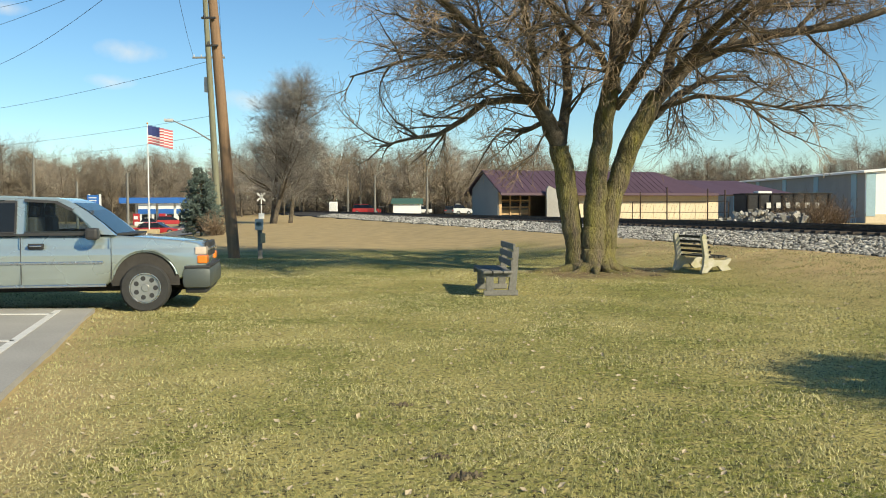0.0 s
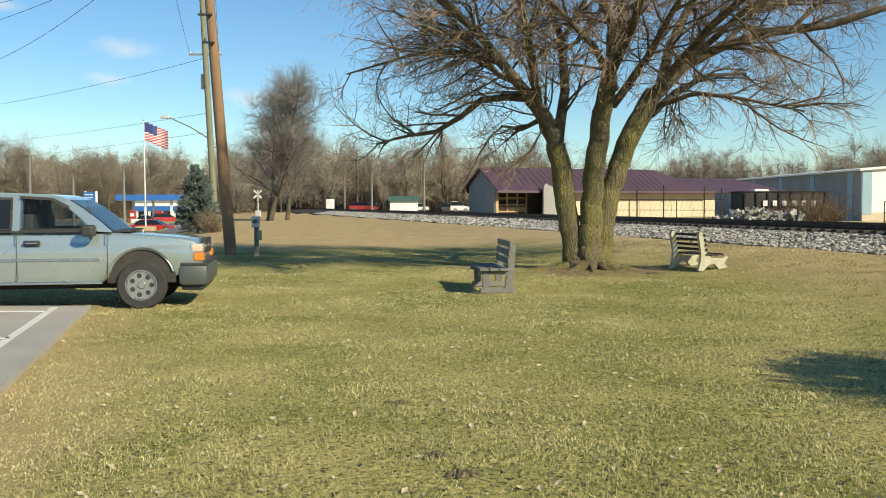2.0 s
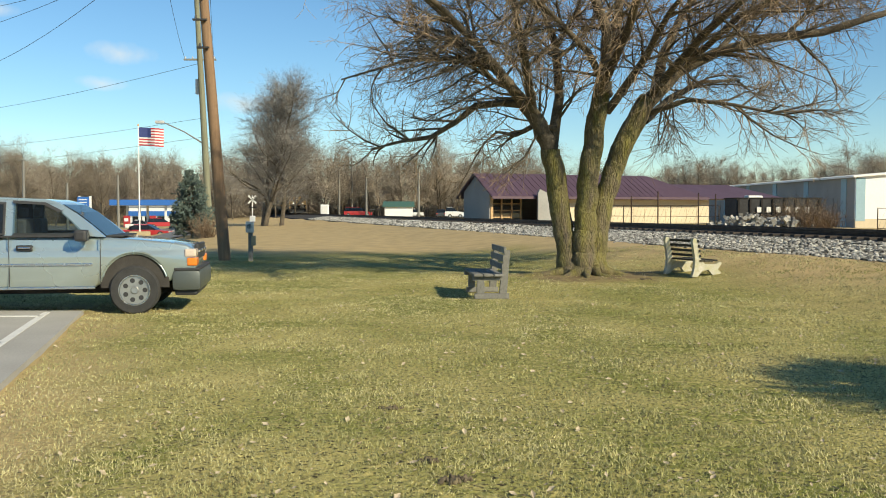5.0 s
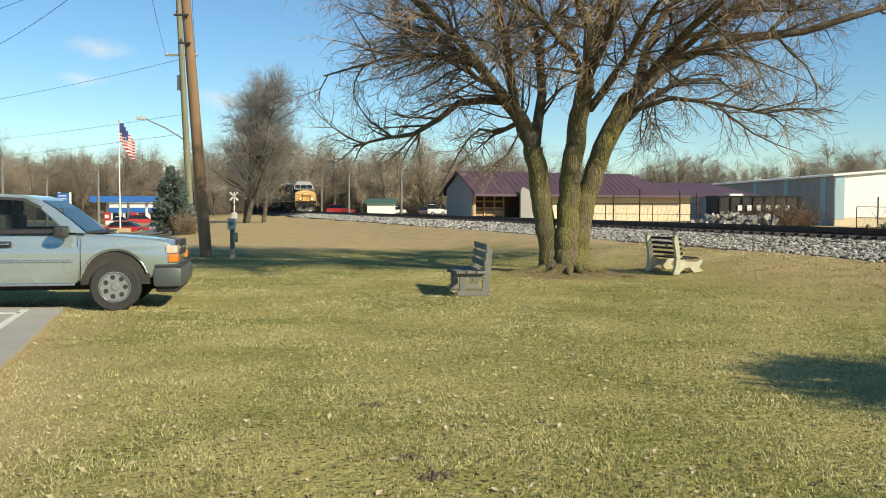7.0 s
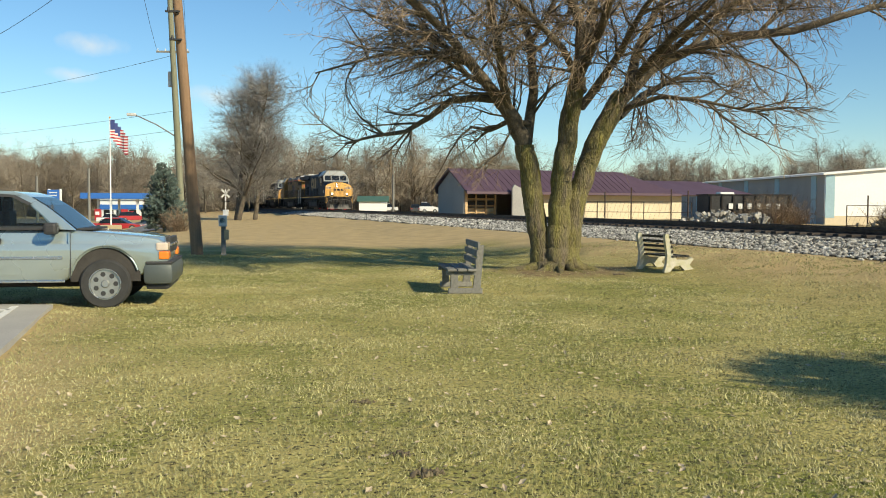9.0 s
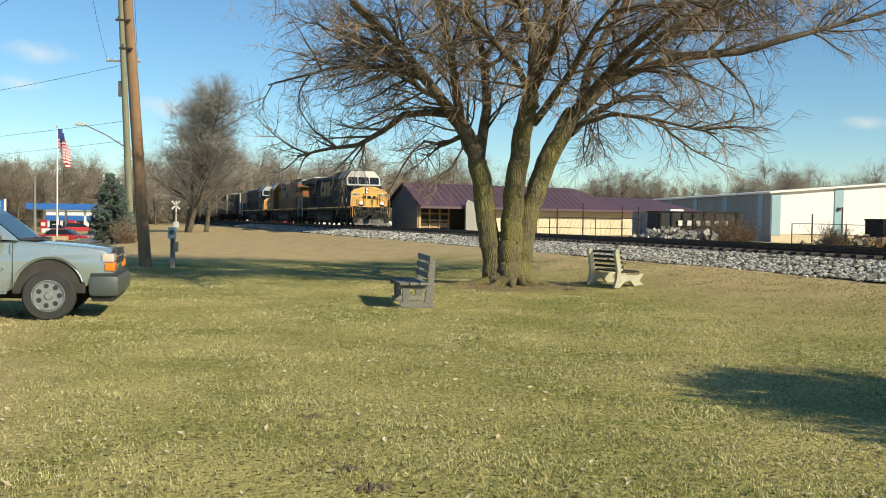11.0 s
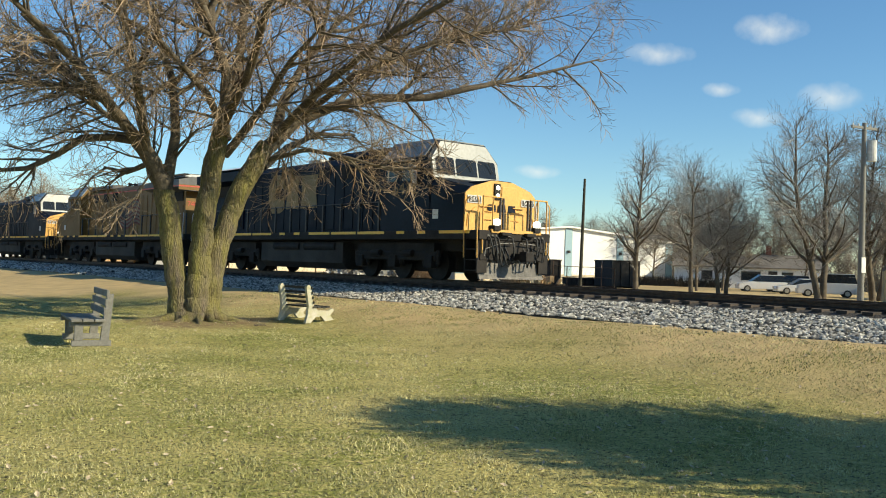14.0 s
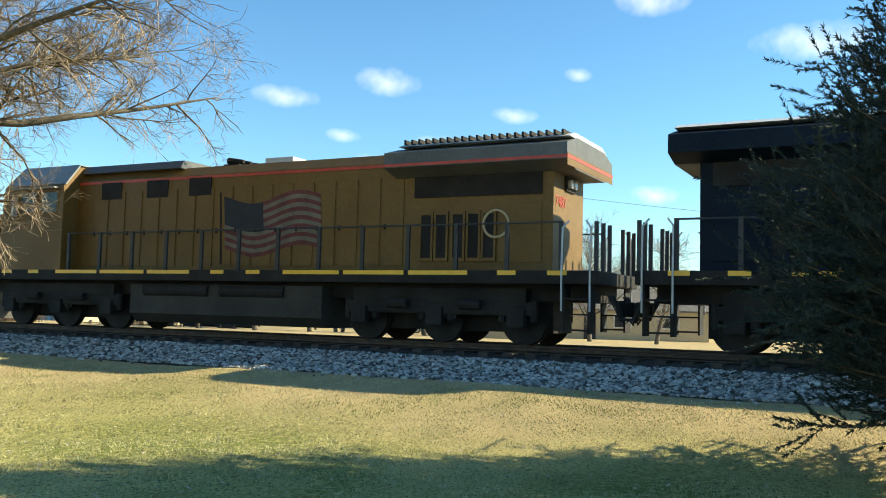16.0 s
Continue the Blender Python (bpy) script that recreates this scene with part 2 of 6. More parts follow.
# ---------- building helpers ----------
def box(bm, x0, x1, y0, y1, z0, z1, bevel=0.0, m=None):
    r = bmesh.ops.create_cube(bm, size=1.0)["verts"]
    t = Matrix.Translation(((x0 + x1) / 2, (y0 + y1) / 2, (z0 + z1) / 2)) @ Matrix.Diagonal((abs(x1 - x0), abs(y1 - y0), abs(z1 - z0), 1))
    bmesh.ops.transform(bm, matrix=(m or Matrix()) @ t, verts=r)
    if bevel:
        es = list({e for v in r for e in v.link_edges})
        bmesh.ops.bevel(bm, geom=es, offset=bevel, segments=2, affect="EDGES", profile=0.6)
    return bm


def cyl(bm, p, q, r0, r1=None, n=10, caps=True):
    p, q = Vector(p), Vector(q)
    r1 = r0 if r1 is None else r1
    v = bmesh.ops.create_cone(bm, cap_ends=caps, segments=n, radius1=r0, radius2=r1, depth=(q - p).length)["verts"]
    turn = (q - p).to_track_quat("Z", "Y").to_matrix().to_4x4()
    bmesh.ops.transform(bm, matrix=Matrix.Translation((p + q) / 2) @ turn, verts=v)
    return bm


def prism(bm, outline, a, b, axis="y"):
    """Extrude an outline of (u, v) pairs from a to b along an axis."""
    def at(u, v, w):
        return {"y": (u, w, v), "x": (w, u, v), "z": (u, v, w)}[axis]
    lo, hi = [bm.verts.new(at(u, v, a)) for u, v in outline], [bm.verts.new(at(u, v, b)) for u, v in outline]
    n = len(outline)
    bm.faces.new(lo), bm.faces.new(hi[::-1])
    for i in range(n):
        bm.faces.new((lo[i], hi[i], hi[(i + 1) % n], lo[(i + 1) % n]))
    bmesh.ops.recalc_face_normals(bm, faces=bm.faces)
    return bm


def part(name, bm, material, parent=None, label="", smooth=False, at=None):
    me = bpy.data.meshes.new(name)
    if smooth:
        for f in bm.faces:
            f.smooth = True
    bm.to_mesh(me)
    bm.free()
    me.materials.append(M[material])
    ob = new(name, me)
    if smooth:
        me.set_sharp_from_angle(angle=radians(35))
    ob.parent = parent
    if at is not None:
        ob.matrix_basis = at
    return tagged(ob, label)


def B():
    return bmesh.new()


def one(name, material, parent, *args, label="", **kw):
    """A part that is one block with softened edges."""
    return part(name, box(B(), *args, **kw), material, parent, label)


def thing(name, m, label, category, group=""):
    ob = new(name)
    ob.matrix_basis = m
    return tagged(ob, label, category, group)


def raw(name, verts, faces, material, parent=None, label="", kind="", smooth=False):
    me = bpy.data.meshes.new(name)
    me.from_pydata(verts, [], faces)
    me.materials.append(M[material])
    if smooth:
        me.polygons.foreach_set("use_smooth", [True] * len(me.polygons))
    me.update()
    ob = new(name, me)
    ob.parent = parent
    return tagged(ob, label, kind=kind)


def writing(name, text, size, material, parent, m, label=""):
    cu = bpy.data.curves.new(name, "FONT")
    cu.body, cu.size, cu.extrude, cu.align_x, cu.align_y = text, size, 0.004, "CENTER", "CENTER"
    tmp = bpy.data.objects.new("tmp", cu)
    scene.collection.objects.link(tmp)
    me = bpy.data.meshes.new_from_object(tmp.evaluated_get(bpy.context.evaluated_depsgraph_get()))
    bpy.data.objects.remove(tmp)
    me.materials.clear()
    me.materials.append(M[material])
    ob = new(name, me)
    ob.parent, ob.matrix_basis = parent, m
    return tagged(ob, label)


def tubes(paths, n=5):
    """Vertices and faces of many tapering tubes; each path is a list of (point, radius)."""
    vs, fs = [], []
    ang = [2 * math.pi * k / n for k in range(n)]
    for path in paths:
        base, u = len(vs), None
        for i, (p, r) in enumerate(path):
            a, c = path[max(i - 1, 0)][0], path[min(i + 1, len(path) - 1)][0]
            d = (c - a).normalized()
            u = (d.orthogonal() if u is None else u - d * u.dot(d)).normalized()
            w = d.cross(u)
            for k in ang:
                vs.append(p + (u * math.cos(k) + w * math.sin(k)) * r)
        for i in range(len(path) - 1):
            for k in range(n):
                a, c = base + i * n + k, base + i * n + (k + 1) % n
                fs.append((a, c, c + n, a + n))
    return vs, fs


def smooth01(v):
    v = min(1.0, max(0.0, v))
    return v * v * (3 - 2 * v)


# the railway: a straight line that passes on the far side of the lawn
TRACK_AZ, TRACK_OFF, RAIL_Z = radians(15.2), 19.53, 1.05
ALONG = Vector((-math.sin(TRACK_AZ), math.cos(TRACK_AZ), 0))
ACROSS = Vector((math.cos(TRACK_AZ), math.sin(TRACK_AZ), 0))


def track(s, lat, z=0.0):
    return ALONG * s + ACROSS * (TRACK_OFF + lat) + Vector((0, 0, z))


def terrain(x, y):
    d = TRACK_OFF - (x * ACROSS.x + y * ACROSS.y)
    z = 0.47 * smooth01((9.5 - d) / 5.5)
    z -= 1.3 * smooth01((y - 32) / 45) * smooth01((d - 17) / 9)
    z -= 0.75 * smooth01((-d - 12) / 45)
    return z


def lawn_height(x, y):
    """The ground with the small unevenness of the lawn near the street."""
    return terrain(x, y) + 0.05 * noise.noise((x * 0.25, y * 0.25, 0)) + 0.018 * noise.noise((x * 1.1, y * 1.1, 3)) + 0.07 * math.exp(-(math.hypot(x - 3.9, y - 22.2) / 1.6) ** 2)


def ground_pose(x, y, rz=0.0, dz=0.0):
    return pose(x, y, terrain(x, y) + dz, 0, 0, rz)


# ---------- ground ----------
def axis_steps(lo, hi, near, fine, coarse):
    out, v = [], lo
    while v < hi:
        out.append(v)
        k = min(1.0, max(0.0, (abs(v - near) - 20) / 150))
        v += fine + (coarse - fine) * k
    return out + [hi]


def build_ground():
    xs, ys = axis_steps(-700, 700, 3, 0.6, 40), axis_steps(-300, 1500, 15, 0.6, 40)
    vs, dry, bare = [], [], []
    for y in ys:
        for x in xs:
            d = TRACK_OFF - (x * ACROSS.x + y * ACROSS.y)
            h = terrain(x, y)
            if abs(x) < 40 and -20 < y < 60:
                h += 0.05 * noise.noise((x * 0.25, y * 0.25, 0)) + 0.018 * noise.noise((x * 1.1, y * 1.1, 3))
            r = math.hypot(x - 3.9, y - 22.2)
            h += 0.07 * math.exp(-(r / 1.6) ** 2)
            vs.append((x, y, h))
            k = smooth01((9.5 - d) / 4 + 0.5 * noise.noise((x * 0.3, y * 0.3, 9)))
            k = max(k, smooth01((y - 31 + 3 * noise.noise((x * 0.2, y * 0.2, 5))) / 8))
            k = max(k, 0.75 * smooth01((1.5 - r) / 2.5 + 0.5))
            k = max(k, 0.8 * smooth01(1.2 - (x + 5.5 - 0.27 * (14.2 - y)) / 1.3 + 0.8 * noise.noise((x * 0.7, y * 0.7, 2))) * (y < 16))
            dry.append(min(1.0, k))
            bare.append(smooth01((2.3 - r) / 1.3 + 0.9 * noise.noise((x * 0.9, y * 0.9, 6))))
    nx = len(xs)
    fs = [(j * nx + i, j * nx + i + 1, (j + 1) * nx + i + 1, (j + 1) * nx + i) for j in range(len(ys) - 1) for i in range(nx - 1)]
    g = raw("ground", vs, fs, "lawn", label="winter lawn of green and straw-coloured grass", smooth=True)
    tagged(g, "", "lawn", kind="structure")
    g.data.attributes.new("dry", "FLOAT", "POINT").data.foreach_set("value", dry)
    g.data.attributes.new("soil", "FLOAT", "POINT").data.foreach_set("value", bare)
    return g


ground = build_ground()


def slab(name, outline, z, thick, material, label, category, follow=True):
    """A paved sheet that follows the ground, a little above it."""
    bm = B()
    top = [bm.verts.new((x, y, (terrain(x, y) if follow else 0) + z)) for x, y in outline]
    low = [bm.verts.new((v.co.x, v.co.y, v.co.z - thick)) for v in top]
    bm.faces.new(top), bm.faces.new(low[::-1])
    n = len(top)
    for i in range(n):
        bm.faces.new((top[i], low[i], low[(i + 1) % n], top[(i + 1) % n]))
    bmesh.ops.recalc_face_normals(bm, faces=bm.faces)
    ob = part(name, bm, material)
    return tagged(ob, label, category, kind="structure")


# parking lot of concrete at the camera's side, in two strips
lot = slab("pavement", [(-5.5, 14.2), (-3.75, 7.5), (-1.6, -0.5), (0.5, -9), (-30, -9), (-30, 14.6)], 0.075, 0.2, "concrete", "pale concrete parking lot beside the lawn", "pavement")
edge = Vector((-3.75 + 5.5, 7.5 - 14.2, 0)).normalized()
side = Vector((edge.y, -edge.x, 0))


def stripe(a, b, w, z=0.08):
    bm = B()
    a, b = Vector(a), Vector(b)
    d = (b - a).normalized()
    n = Vector((-d.y, d.x, 0)) * (w / 2)
    prism(bm, [tuple((a + n).xy), tuple((a - n).xy), tuple((b - n).xy), tuple((b + n).xy)], z - 0.003, z + 0.004, "z")
    part("painted_line", bm, "white_paint", lot, "worn white painted parking line")


p0 = Vector((-5.95, 13.9, 0))
stripe(p0, p0 + edge * 15, 0.1)
stripe(p0 + edge * 0.5, p0 + edge * 0.5 + Vector((-7, -0.1, 0)), 0.1)
stripe(p0 + edge * 3.3, p0 + edge * 3.3 + Vector((-7, -0.1, 0)), 0.1)


def paved_field(name, inside, x0, x1, y0, y1, step, z, material, label, category):
    """A paved area cut into cells that lie on the ground."""
    vs, fs, idx = [], [], {}

    def corner(i, j):
        if (i, j) not in idx:
            x, y = x0 + i * step, y0 + j * step
            idx[i, j] = len(vs)
            vs.append((x, y, terrain(x, y) + z))
        return idx[i, j]
    for i in range(int((x1 - x0) / step)):
        for j in range(int((y1 - y0) / step)):
            if inside(x0 + (i + 0.5) * step, y0 + (j + 0.5) * step):
                fs.append((corner(i, j), corner(i + 1, j), corner(i + 1, j + 1), corner(i, j + 1)))
    return tagged(raw(name, vs, fs, material, None, label), "", category, kind="structure")


street = paved_field("road", lambda x, y: math.degrees(math.atan2(x, y)) < -14.6 and 66 + 0.12 * x < y < 168, -110, -14, 50, 170, 2.0, 0.09, "asphalt", "grey asphalt street and forecourt", "road")


# ---------- railway ----------
def band(name, profile, s0, s1, material, label, steps=60):
    vs, fs = [], []
    for i in range(steps + 1):
        s = s0 + (s1 - s0) * i / steps
        for lat, z in profile:
            vs.append(track(s, lat, z))
    k = len(profile)
    for i in range(steps):
        for j in range(k - 1):
            a = i * k + j
            fs.append((a, a + k, a + k + 1, a + 1))
    return raw(name, vs, fs, material, None, label)


railway = tagged(band("ballast_bed", [(-4.4, 0.2), (-4.2, 0.48), (-3.2, 0.6), (-2.2, 0.74), (-1.5, 0.76), (-1.2, 0.84), (1.2, 0.84), (1.6, 0.8), (2.2, 0.76), (3.9, 0.45), (4.4, 0.2)], -150, 700, "ballast", "raised bed of grey crushed stone under the rails", 120), "", "railway track", kind="structure")
# two rails with head, web and foot, bolted to tie plates
RAIL = [(-0.07, 0.0), (-0.07, 0.02), (-0.012, 0.05), (-0.012, 0.12), (-0.036, 0.13), (-0.036, 0.17), (0.036, 0.17), (0.036, 0.13), (0.012, 0.12), (0.012, 0.05), (0.07, 0.02), (0.07, 0.0)]
for lat in (-0.755, 0.755):
    r = band("rail", [(lat + u, RAIL_Z - 0.17 + v) for u, v in RAIL + RAIL[:1]], -150, 700, "rail", "rusty steel rail with a worn head", 4)
    r.parent = railway
tie_bm = box(B(), -1.3, 1.3, -0.115, 0.115, -0.12, 0.06, bevel=0.012)
tie0 = part("tie", tie_bm, "tie", railway)
tie_turn = math.degrees(TRACK_AZ)
for i in range(240):
    o = tie0 if i == 0 else new("tie", tie0.data)
    o.parent = railway
    p = track(-34 + i * 0.54, random.uniform(-0.04, 0.04), RAIL_Z - 0.17 - 0.055)
    o.matrix_basis = pose(*p, 0, 0, tie_turn + random.uniform(-0.6, 0.6))


def stones():
    """Loose crushed stone over the near shoulder and between the rails."""
    rnd = np.random.RandomState(4)
    ico = [(0, 0, 1), (.89, 0, .45), (.28, .85, .45), (-.72, .53, .45), (-.72, -.53, .45), (.28, -.85, .45), (.72, .53, -.45), (-.28, .85, -.45), (-.89, 0, -.45), (-.28, -.85, -.45), (.72, -.53, -.45)]
    fac = [(0, 1, 2), (0, 2, 3), (0, 3, 4), (0, 4, 5), (0, 5, 1), (1, 6, 2), (2, 7, 3), (3, 8, 4), (4, 9, 5), (5, 10, 1), (2, 6, 7), (3, 7, 8), (4, 8, 9), (5, 9, 10), (1, 10, 6)]
    ico = np.array(ico)
    vs, fs = [], []
    prof_l = [-4.7, -4.2, -3.2, -2.2, -1.6]
    prof_z = [0.45, 0.48, 0.6, 0.74, 0.76]
    n = 0
    for s0, s1, count, size in ((-8, 16, 14500, 0.036), (16, 45, 10500, 0.044), (45, 120, 6500, 0.07)):
        for _ in range(count):
            s, lat = rnd.uniform(s0, s1), -1.62 - 2.68 * rnd.rand() ** 0.9
            if rnd.rand() < 0.04:
                lat -= rnd.rand() * 0.6
            z = np.interp(lat, prof_l, prof_z)
            k = size * rnd.uniform(0.6, 1.5)
            q = ico * rnd.uniform(0.65, 1.3, (11, 1)) * k * np.array([1.2, 0.9, 0.75])
            a = rnd.uniform(0, 6.28)
            c, d = math.cos(a), math.sin(a)
            b = track(s, lat, z + k * 0.25)
            vs.append(np.stack([q[:, 0] * c - q[:, 1] * d + b.x, q[:, 0] * d + q[:, 1] * c + b.y, q[:, 2] + b.z], 1))
            fs.append(np.array(fac) + n)
            n += 11
    o = raw("ballast_stones", np.concatenate(vs).tolist(), np.concatenate(fs).tolist(), "stone", railway, "loose pale grey crushed stone", "stuff")
    return o


stones()


# ---------- train ----------
def bogie(parent, x, wheels=3, base=1.95):
    """A truck: side frames with springs and journal boxes, axles and wheels."""
    g = box(B(), x - base - 0.35, x + base + 0.35, -1.22, -1.02, 0.62, 0.92, bevel=0.05)
    box(g, x - base - 0.35, x + base + 0.35, 1.02, 1.22, 0.62, 0.92, bevel=0.05)
    box(g, x - 0.5, x + 0.5, -1.15, 1.15, 0.55, 0.95)
    for k in range(wheels):
        wx = x - base + 2 * base * k / (wheels - 1)
        for sy in (-1, 1):
            box(g, wx - 0.2, wx + 0.2, sy * 1.08, sy * 1.3, 0.38, 0.78, bevel=0.03)
            for dx in (-0.36, 0.36):
                cyl(g, (wx + dx, sy * 1.12, 0.5), (wx + dx, sy * 1.12, 0.95), 0.09, n=8)
    for dx in (-0.9, 0.9):
        for sy in (-1, 1):
            cyl(g, (x + dx - 0.25, sy * 1.3, 0.85), (x + dx + 0.25, sy * 1.3, 0.85), 0.11, n=8)
    box(g, x - base - 0.6, x + base + 0.6, -0.6, 0.6, 0.27, 1.2)
    box(g, x - base - 0.2, x + base + 0.2, -1.2, 1.2, 0.85, 1.2)
    f = part("truck_frame", g, "grime", parent, "grimy dark cast truck frame")
    for k in range(wheels):
        wx = x - base + 2 * base * k / (wheels - 1)
        w = B()
        cyl(w, (0, -0.85, 0), (0, 0.85, 0), 0.09, n=10)
        for sy in (-1, 1):
            cyl(w, (0, sy * 0.68, 0), (0, sy * 0.82, 0), 0.51, n=28)
            cyl(w, (0, sy * 0.665, 0), (0, sy * 0.69, 0), 0.545, n=28)
        part("wheelset", w, "grime", f, at=pose(wx, 0, 0.512))


def railing(parent, x0, x1, y, z, posts, material="plastic"):
    g = B()
    cyl(g, (x0, y, z + 1.0), (x1, y, z + 1.0), 0.021, n=6)
    part("handrail", g, material, parent)
    for i in range(posts):
        x = x0 + (x1 - x0) * i / (posts - 1)
        part("rail_post", box(B(), x - 0.045, x + 0.045, y - 0.03, y + 0.03, z, z + 1.02), material, parent)


def steps_and_end(parent, x, fx, sill, material, rail_mat):
    """End platform: stairwells, hand grabs, end plate. fx: +1 at the front."""
    for sy in (-1, 1):
        g = B()
        for k in range(4):
            box(g, x - 0.26, x + 0.26, sy * 1.12, sy * 1.5, 0.35 + 0.32 * k, 0.385 + 0.32 * k)
        box(g, x - 0.29, x - 0.25, sy * 1.1, sy * 1.5, 0.3, sill)
        box(g, x + 0.25, x + 0.29, sy * 1.1, sy * 1.5, 0.3, sill)
        part("step_well", g, "grime", parent)
        h = B()
        for dx in (-0.3, 0.3):
            pts = [Vector((x + dx, sy * 1.52, 0.75)), Vector((x + dx, sy * 1.54, 1.6)), Vector((x + dx, sy * 1.5, 2.45)), Vector((x + dx * 0.6, sy * 1.45, 2.6))]
            for a, b in zip(pts, pts[1:]):
                cyl(h, a, b, 0.02, n=6)
        part("hand_grab", h, rail_mat, parent)


def coupler(parent, x, fx):
    g = box(B(), min(x, x + fx * 0.45), max(x, x + fx * 0.45), -0.1, 0.1, 0.72, 0.92, bevel=0.02)
    box(g, min(x + fx * 0.4, x + fx * 0.72), max(x + fx * 0.4, x + fx * 0.72), -0.17, 0.17, 0.66, 0.98, bevel=0.05)
    part("coupler", g, "grime", parent, "dark knuckle coupler")
    for k, y in enumerate((-0.75, -0.55, -0.38, 0.38, 0.55, 0.75)):
        pts = [Vector((x, y, 1.1)), Vector((x + fx * 0.16, y * 0.97, 0.8)), Vector((x + fx * 0.24, y * 0.93, 0.5 + 0.05 * (k % 3))), Vector((x + fx * 0.34, y * 0.8, 0.62))]
        raw("air_hose", *tubes([[(p, 0.026) for p in pts]], 6), "rubber", parent, "black rubber air hose", smooth=True)


def locomotive(name, label, body, nose, stripe_mat, rail_mat, roof="loco_grey", length=19.8, wings=True, has_cab=True, group="locomotives of the train", hood_mat=None):
    """Nose at x = 0, long hood towards -x; z from the rail's top. Six axles."""
    SILL, L = 1.58, length
    t = thing(name, Matrix(), label, "locomotive", group)
    g = box(B(), -L + 0.1, 0.75, -1.5, 1.5, 1.3, SILL, bevel=0.02)
    box(g, -L + 0.4, 0.4, -0.9, 0.9, 0.95, 1.3)
    part("underframe", g, "grime", t, "dark grimy frame and walkway")
    # reflective dashes along the walkway's edge
    for sy in (-1, 1):
        x = 0.3
        i = 0
        while x > -L + 1:
            w = (1.45, 0.42, 0.42, 1.6, 1.6)[i % 5]
            part("reflector", box(B(), x - w, x, sy * 1.502, sy * 1.508, SILL - 0.1, SILL - 0.005), stripe_mat, t, "amber reflective strip")
            x -= w + (0.12 if i % 5 > 2 else 0.7)
            i += 1
    # fuel tank and side equipment
    tank = prism(B(), [(-1.35, 1.2), (-1.35, 0.45), (-1.1, 0.22), (1.1, 0.22), (1.35, 0.45), (1.35, 1.2)], -L * 0.345, -L * 0.655, "x")
    part("fuel_tank", tank, "tank_dust", t, "long grimy fuel tank slung under the frame")
    for sy in (-1, 1):
        for k0, k1 in ((0.37, 0.48), (0.5, 0.6)):
            part("air_reservoir", cyl(B(), (-L * k0, sy * 1.28, 1.05), (-L * k1, sy * 1.28, 1.05), 0.16, n=12), "grime", t, "dusty dark air tank")
    bogie(t, -3.9)
    bogie(t, -L + 3.9)
    # long hood in panels with doors
    hb = hood_mat or body
    top = 4.35
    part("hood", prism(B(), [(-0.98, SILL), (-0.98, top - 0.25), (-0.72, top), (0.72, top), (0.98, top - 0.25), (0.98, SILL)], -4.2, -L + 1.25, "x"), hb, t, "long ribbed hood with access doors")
    x = -4.9
    while x > -L + 5.2:
        for sy in (-1, 1):
            part("hood_door", box(B(), x - 0.56, x, sy * 0.982, sy * 1.005, SILL + 0.12, 3.75, bevel=0.008), hb, t)
            part("door_latch", box(B(), x - 0.1, x - 0.05, sy * 1.005, sy * 1.03, 2.55, 2.67), "grime", t)
        x -= 0.63
    for sy in (-1, 1):
        for xx in (-5.2, -6.9, -8.4):
            part("intake_screen", box(B(), xx - 0.75, xx, sy * 0.99, sy * 1.02, 3.55, 4.02), "grime", t, "dark air intake screen")
        for xx in (-L + 4.4, -L + 4.02, -L + 3.6, -L + 3.22, -L + 2.85):
            part("radiator_louvre", box(B(), xx - 0.25, xx, sy * 0.99, sy * 1.012, SILL + 0.3, 2.85), "grime", t, "tall dark louvred door")
            lf = box(B(), xx - 0.3, xx - 0.25, sy * 0.985, sy * 1.04, SILL + 0.22, 2.93)
            box(lf, xx, xx + 0.05, sy * 0.985, sy * 1.04, SILL + 0.22, 2.93)
            box(lf, xx - 0.25, xx, sy * 0.985, sy * 1.04, 2.85, 2.93)
            box(lf, xx - 0.25, xx, sy * 0.985, sy * 1.04, SILL + 0.22, SILL + 0.3)
            part("louvre_frame", lf, hb, t)
        part("hood_panel", box(B(), -L + 1.5, -L + 2.5, sy * 0.985, sy * 1.01, SILL + 0.2, 3.05, bevel=0.01), hb, t)
        part("roof_edge_band", box(B(), -L + 5.2, -4.3, sy * 0.985, sy * 1.0, 4.0, 4.07), "red_stripe" if body == "shaded_yellow" else hb, t)
        part("upper_screen", box(B(), -L + 1.5, -L + 4.6, sy * 0.99, sy * 1.03, 3.25, 3.72), "grime", t, "dark radiator intake under the overhang")
    if wings:
        wing = prism(B(), [(-1.0, 3.72), (-1.58, 3.86), (-1.58, 4.22), (-0.95, 4.4), (0.95, 4.4), (1.58, 4.22), (1.58, 3.88), (1.0, 3.72)], -L + 0.75, -L + 5.1, "x")
        part("radiator_housing", wing, body if body == "loco_blue" else "loco_grey", t, "wide overhanging radiator housing at the rear")
        bl = prism(B(), [(-1.3, 4.4), (-0.95, 4.52), (0.95, 4.52), (1.3, 4.4)], -L + 0.8, -L + 4.9, "x")
        part("radiator_top", bl, "pale_grey", t, "pale dusty radiator roof")
        for k in range(22 if body != "loco_blue" else 0):
            part("roof_rib", box(B(), -L + 0.95 + k * 0.18, -L + 1.0 + k * 0.18, -1.25, 1.25, 4.45, 4.56), "grime", t)
